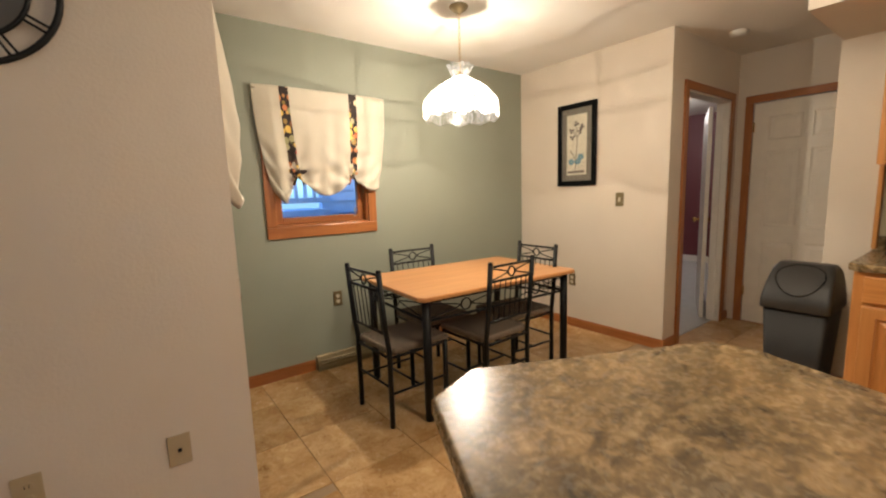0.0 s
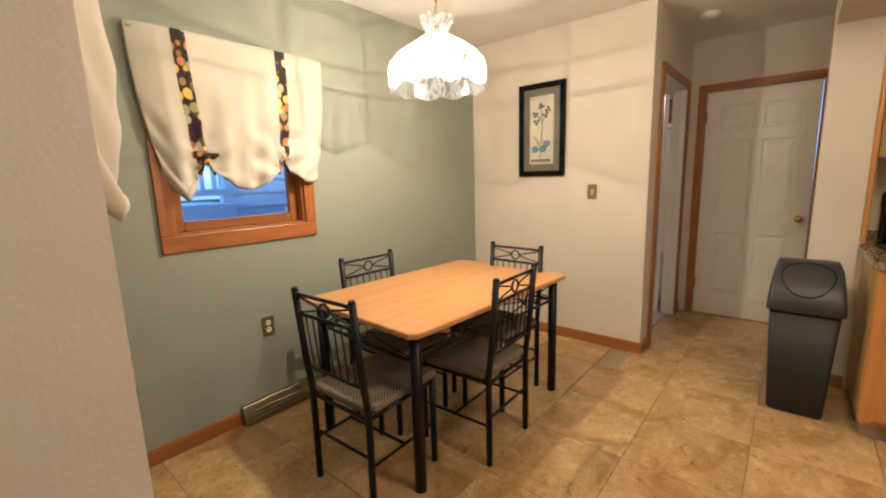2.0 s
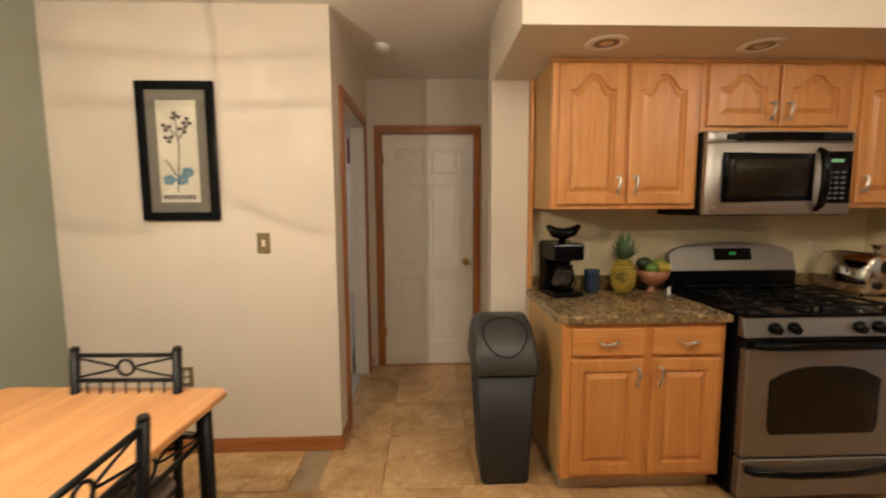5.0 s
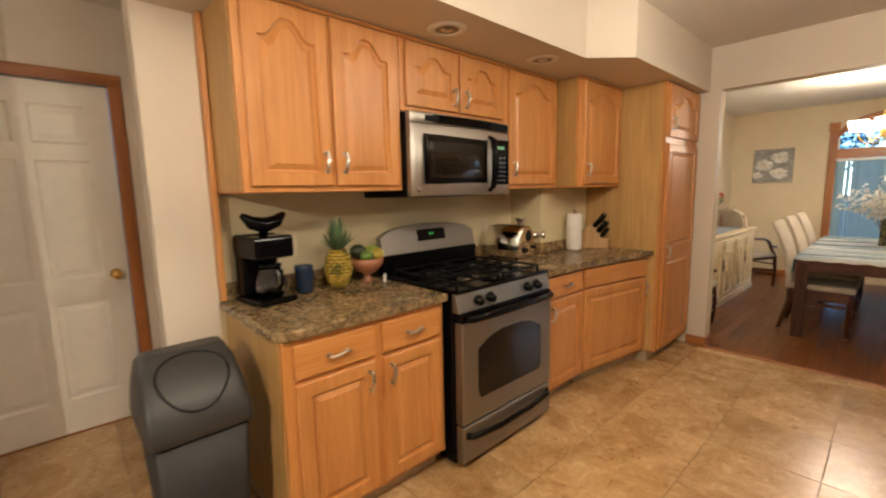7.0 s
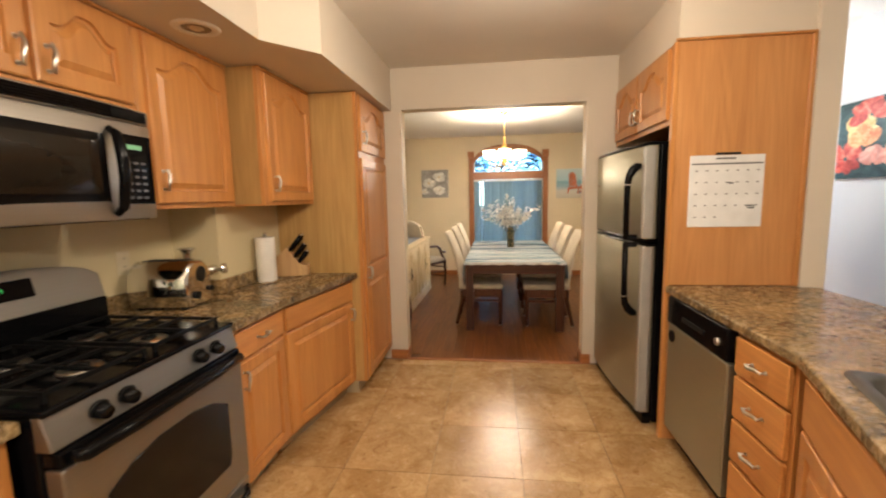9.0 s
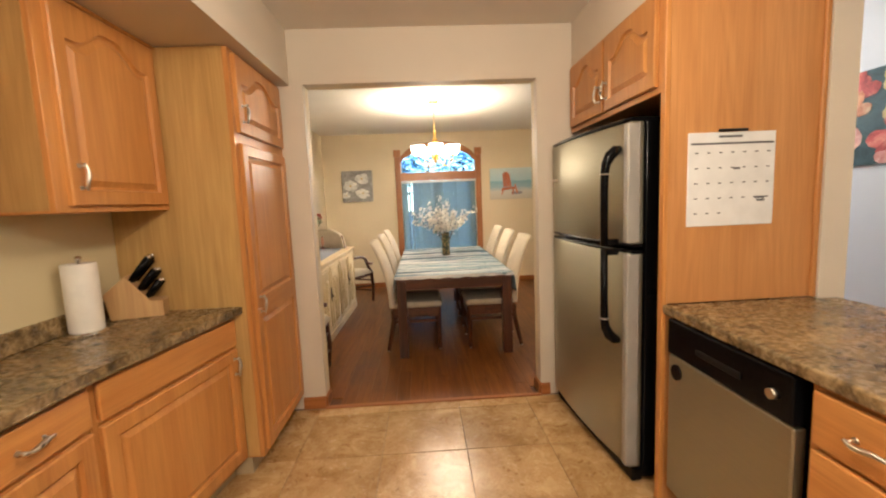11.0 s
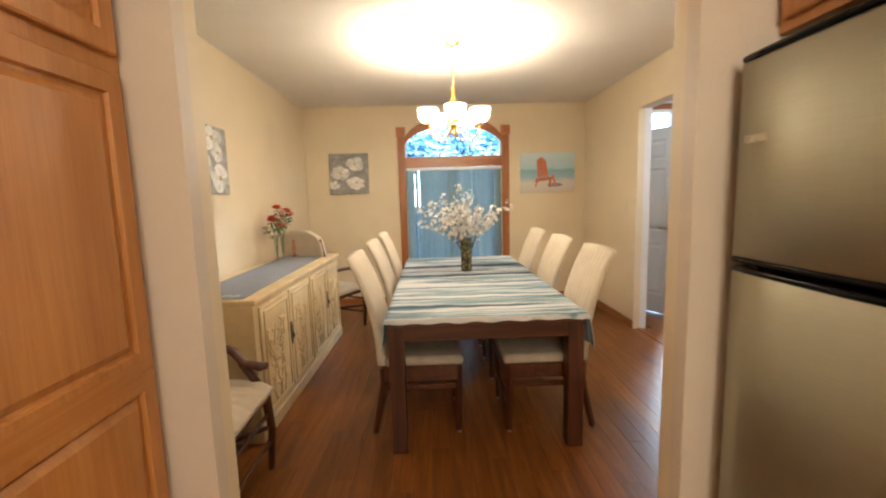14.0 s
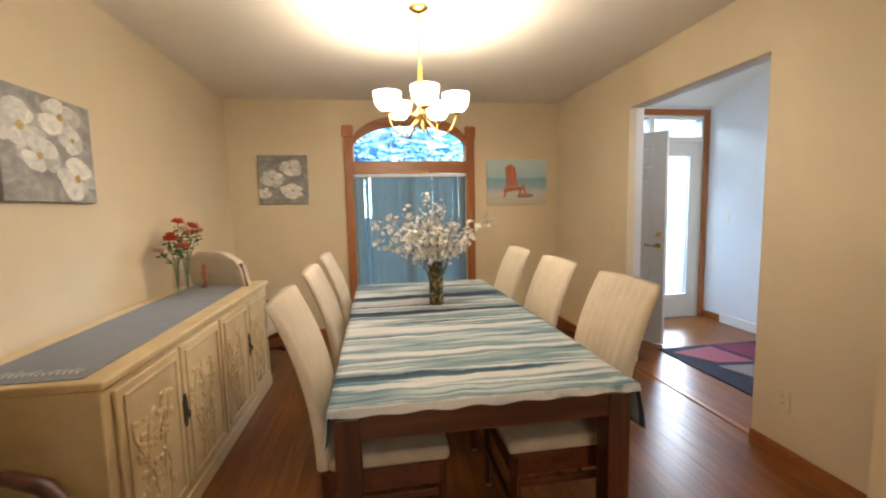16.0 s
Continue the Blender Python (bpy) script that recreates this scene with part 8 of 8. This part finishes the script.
kb_ = thing("knife_block", at(4.225, -1.725, CT, -72), "pale wooden block holding black-handled knives", "knife block")
bm = B()
v = [(-0.055, x_, z_) for x_, z_ in ()]
prof = [(-0.10, 0.0), (0.11, 0.0), (0.13, 0.12), (0.04, 0.20), (-0.045, 0.075), (-0.10, 0.075)]
l = [bm.verts.new((-0.05, y, z)) for y, z in prof]
r = [bm.verts.new((0.05, y, z)) for y, z in prof]
bm.faces.new(l), bm.faces.new(r[::-1])
for i in range(len(prof)):
    bm.faces.new((l[i], l[(i + 1) % 6], r[(i + 1) % 6], r[i]))
bmesh.ops.bevel(bm, geom=bm.edges[:], offset=0.004, segments=2, profile=0.5, affect="EDGES")
part("block", bm, M_BLOCK, kb_)
dirv = Vector((0, -0.62, 0.78))
for i, (x, u, ln) in enumerate(((-0.032, 0.2, 0.13), (-0.008, 0.22, 0.14), (0.018, 0.2, 0.13), (0.036, 0.25, 0.12), (-0.03, 0.55, 0.11), (0.0, 0.58, 0.11), (0.03, 0.6, 0.11), (-0.02, 0.85, 0.09), (0.02, 0.88, 0.09))):
    p = Vector((x, 0.04 - 0.085 * u, 0.20 - 0.125 * u))
    bm = B()
    tube(bm, [p - dirv * 0.01, p + dirv * ln * 0.5, p + dirv * ln], [0.010, 0.013, 0.014], 8, flat=(0.8, 1.1))
    kn = part("knife_handle", bm, M_BLKPL, kb_)
    bm = B()
    ball(bm, tuple(p + dirv * (ln + 0.003)), 0.0095, 8, 6)
    part("rivet_cap", bm, M_CHROME, kn)


# carved armchairs
def armchair(name, m, label):
    """Wooden open armchair with a channelled cushion; faces -y, back at y 0.50."""
    t = thing(name, m, label, "armchair", "armchairs by the dining room walls")
    w = 0.54
    for x in (0.03, w - 0.03):
        bm = B()
        tube(bm, [(x, 0.02, 0), (x, 0.0, 0.22), (x, 0.02, 0.40), (x, 0.08, 0.50), (x, 0.13, 0.57)], [0.017, 0.02, 0.025, 0.02, 0.017], 8)
        part("front_leg", bm, M_DARKW, t)
        bm = B()
        tube(bm, [(x, 0.60, 0), (x, 0.52, 0.25), (x, 0.50, 0.42), (x, 0.56, 0.70), (x, 0.63, 1.0)], [0.017, 0.02, 0.022, 0.019, 0.014], 8)
        part("back_leg", bm, M_DARKW, t)
        bm = B()
        tube(bm, [(x, 0.545, 0.66), (x, 0.40, 0.67), (x, 0.24, 0.665), (x, 0.16, 0.63), (x, 0.11, 0.565), (x, 0.03, 0.545), (x, 0.0, 0.55)], [0.017, 0.019, 0.02, 0.021, 0.021, 0.024, 0.018], 8, flat=(1.3, 0.9))
        part("arm", bm, M_DARKWX, t, "curved dark wooden arm")
    bm = B()
    for z in (0.15, 0.30):
        bar(bm, (0.03, 0.01, z), (w - 0.03, 0.01, z), 0.011, 6)
    bar(bm, (0.03, 0.0, 0.22), (w - 0.03, 0.54, 0.22), 0.012, 6)
    bar(bm, (w - 0.03, 0.0, 0.23), (0.03, 0.54, 0.23), 0.012, 6)
    box(bm, 0.02, w - 0.02, 0.0, 0.50, 0.375, 0.415, 0.006, 2)
    part("seat_frame", bm, M_DARKWX, t)
    bm = B()
    n = 36
    rows = []
    for j in range(9):
        v = j / 8
        y = -0.02 + 0.52 * v
        rows.append([bm.verts.new((0.01 + (w - 0.02) * i / n, y, 0.455 + 0.012 * abs(math.sin(i / n * math.pi * 8)) ** 0.6 + 0.02 * math.sin(math.pi * v) - (0.03 if j in (0, 8) or i in (0, n) else 0))) for i in range(n + 1)])
    for a, b in zip(rows, rows[1:]):
        for i in range(n):
            bm.faces.new((a[i], a[i + 1], b[i + 1], b[i])).smooth = True
    edge = [rows[0][i] for i in range(n + 1)] + [rows[j][n] for j in range(1, 9)] + [rows[8][i] for i in range(n - 1, -1, -1)] + [rows[j][0] for j in range(7, 0, -1)]
    lo = [bm.verts.new((p.co.x, p.co.y, 0.416)) for p in edge]
    for i in range(len(edge)):
        bm.faces.new((edge[i], edge[(i + 1) % len(edge)], lo[(i + 1) % len(edge)], lo[i]))
    part("seat_cushion", bm, M_UPH, t, "channelled cream seat cushion")
    bm = B()
    n, q = 30, 10
    fr_, bk = [], []
    for j in range(q + 1):
        v = j / q
        z, y = 0.50 + 0.58 * v, 0.50 + 0.14 * v
        hw = (w / 2 - 0.02) * (1 if v < 0.8 else math.sqrt(max(0.05, 1 - ((v - 0.8) / 0.22) ** 2)))
        fr_.append([bm.verts.new((w / 2 + (2 * i / n - 1) * hw, y - 0.025 - 0.006 * abs(math.sin(i / n * math.pi * 7)), z)) for i in range(n + 1)])
        bk.append([bm.verts.new((w / 2 + (2 * i / n - 1) * hw, y + 0.03, z)) for i in range(n + 1)])
    for j in range(q):
        for i in range(n):
            bm.faces.new((fr_[j][i], fr_[j][i + 1], fr_[j + 1][i + 1], fr_[j + 1][i])).smooth = True
            bm.faces.new((bk[j][i + 1], bk[j][i], bk[j + 1][i], bk[j + 1][i + 1])).smooth = True
        for i in (0, n):
            bm.faces.new((fr_[j][i], fr_[j + 1][i], bk[j + 1][i], bk[j][i]))
    for j in (0, q):
        for i in range(n):
            bm.faces.new((fr_[j][i], fr_[j][i + 1], bk[j][i + 1], bk[j][i]))
    part("back_cushion", bm, M_UPH, t, "channelled cream back cushion")
    return t


ac = armchair("armchair", at(3.74, -2.78, 0, -90), "dark carved wooden armchair with a channelled cream seat beside the sideboard")
a2 = copy_thing(ac, at(3.62, -5.72, 0, -28))
tagged(a2, "dark carved wooden armchair with a cream back in the corner")

# rug in the hall
ru = thing("rug", at(-0.62, -5.50, 0.0015), "hall rug of angular navy, maroon, rose and cream blocks", "rug")
bm = B()
box(bm, 0, 1.05, 0, 1.65, 0, 0.008, 0.002, 1)
part("pile", bm, plain("navy_pile", (0.018, 0.016, 0.035), 0.95, bump=0.5), ru)
MC = [plain(n_, c_, 0.95, bump=0.5) for n_, c_ in (("maroon_pile", (0.14, 0.015, 0.04)), ("cream_pile", (0.45, 0.38, 0.30)), ("rose_pile", (0.30, 0.08, 0.10)), ("grey_pile", (0.20, 0.17, 0.16)))]
for i, (poly, k) in enumerate((([(0.10, 0.05), (0.50, 0.02), (0.42, 0.45), (0.12, 0.40)], 0), ([(0.55, 0.05), (0.98, 0.12), (0.80, 0.42), (0.48, 0.46)], 2), ([(0.05, 0.48), (0.42, 0.50), (0.50, 0.95), (0.02, 0.85)], 1), ([(0.50, 0.52), (0.86, 0.48), (0.72, 0.90), (0.56, 0.98)], 3), ([(0.10, 1.0), (0.45, 1.02), (0.40, 1.55), (0.06, 1.50)], 2), ([(0.52, 1.04), (0.95, 0.98), (0.90, 1.55), (0.48, 1.55)], 1))):
    bm = B()
    prism(bm, poly, 0.008, 0.0105)
    part("colour_block", bm, MC[k], ru)

# wall heater vent under the front window
# ---- floor pieces ----
def shared(name, verts_box, mat, bev):
    bm = B()
    box(bm, *verts_box, bev, 1)
    bmesh.ops.recalc_face_normals(bm, faces=bm.faces)
    me = bpy.data.meshes.new(name)
    bm.to_mesh(me)
    bm.free()
    me.materials.append(mat)
    return me


S, GX, GY = 0.4745, 2.695, -1.455
fk = [o for o in scene.objects if o.name == "floor_kitchen"][0]
cache = {}
rng = random.Random(8)


def piece(name, x0, x1, y0, y1, parent, mat, top_z, bev, gap):
    key = (name, round(x1 - x0, 3), round(y1 - y0, 3))
    if key not in cache:
        hx, hy = (x1 - x0) / 2 - gap, (y1 - y0) / 2 - gap
        cache[key] = shared(name, (-hx, hx, -hy, hy, -0.0058, 0.0), mat, bev)
    ob = new(name, cache[key])
    ob.parent = parent
    ob.location = ((x0 + x1) / 2, (y0 + y1) / 2, top_z)


for i in range(-8, 8):
    for j in range(-4, 12):
        x0, y0 = GX + i * S, GY + j * S
        x1, y1 = x0 + S, y0 + S
        lo_x = 1.42 if y0 > 2.2 else -0.85
        x0, x1 = max(x0, lo_x), min(x1, 5.79 if y0 > 0.9 else 4.66)
        ylo = -2.507
        y0, y1 = max(y0, ylo), min(y1, (3.66 if x1 <= 4.5 else 2.195) if x0 > 1.40 else 2.28)
        if y0 > 2.15 and x1 > 4.5:
            x1, y1 = min(x1, 4.485), 3.66 if y0 + S > 3.66 else GY + (j + 1) * S
        if x1 - x0 > 0.03 and y1 - y0 > 0.03:
            piece("tile", x0, x1, y0, y1, fk, M_TILE, 0.0, 0.0012, 0.0014)

fd_ = [o for o in scene.objects if o.name == "floor_dining"][0]
pw = 0.098
k = 0
x = 0.875
while x < 4.45:
    y = -6.65 - (k * 0.437) % 1.2
    while y < -2.545:
        y0, y1 = max(y, -6.65), min(y + 1.2, -2.545 if 2.1 < x < 3.52 else -2.66)
        if y1 - y0 > 0.04:
            piece("plank", x, min(x + pw, 4.45), y0, y1, fd_, M_PLANK, 0.0, 0.0003, 0.0004)
        y += 1.2
    x += pw
    k += 1
x = -0.85
while x < 0.83:
    y = -6.45 - (k * 0.437) % 1.2
    while y < -2.595:
        y0, y1 = max(y, -6.45), min(y + 1.2, -2.595)
        x1 = min(x + pw, 0.835)
        if x1 > 0.79:
            y0, y1 = max(y0, -5.27), min(y1, -4.03)
        if y1 - y0 > 0.04 and x1 - x > 0.01:
            piece("plank", x, x1, y0, y1, fd_, M_PLANK, 0.0, 0.0003, 0.0004)
        y += 1.2
    x += pw
    k += 1
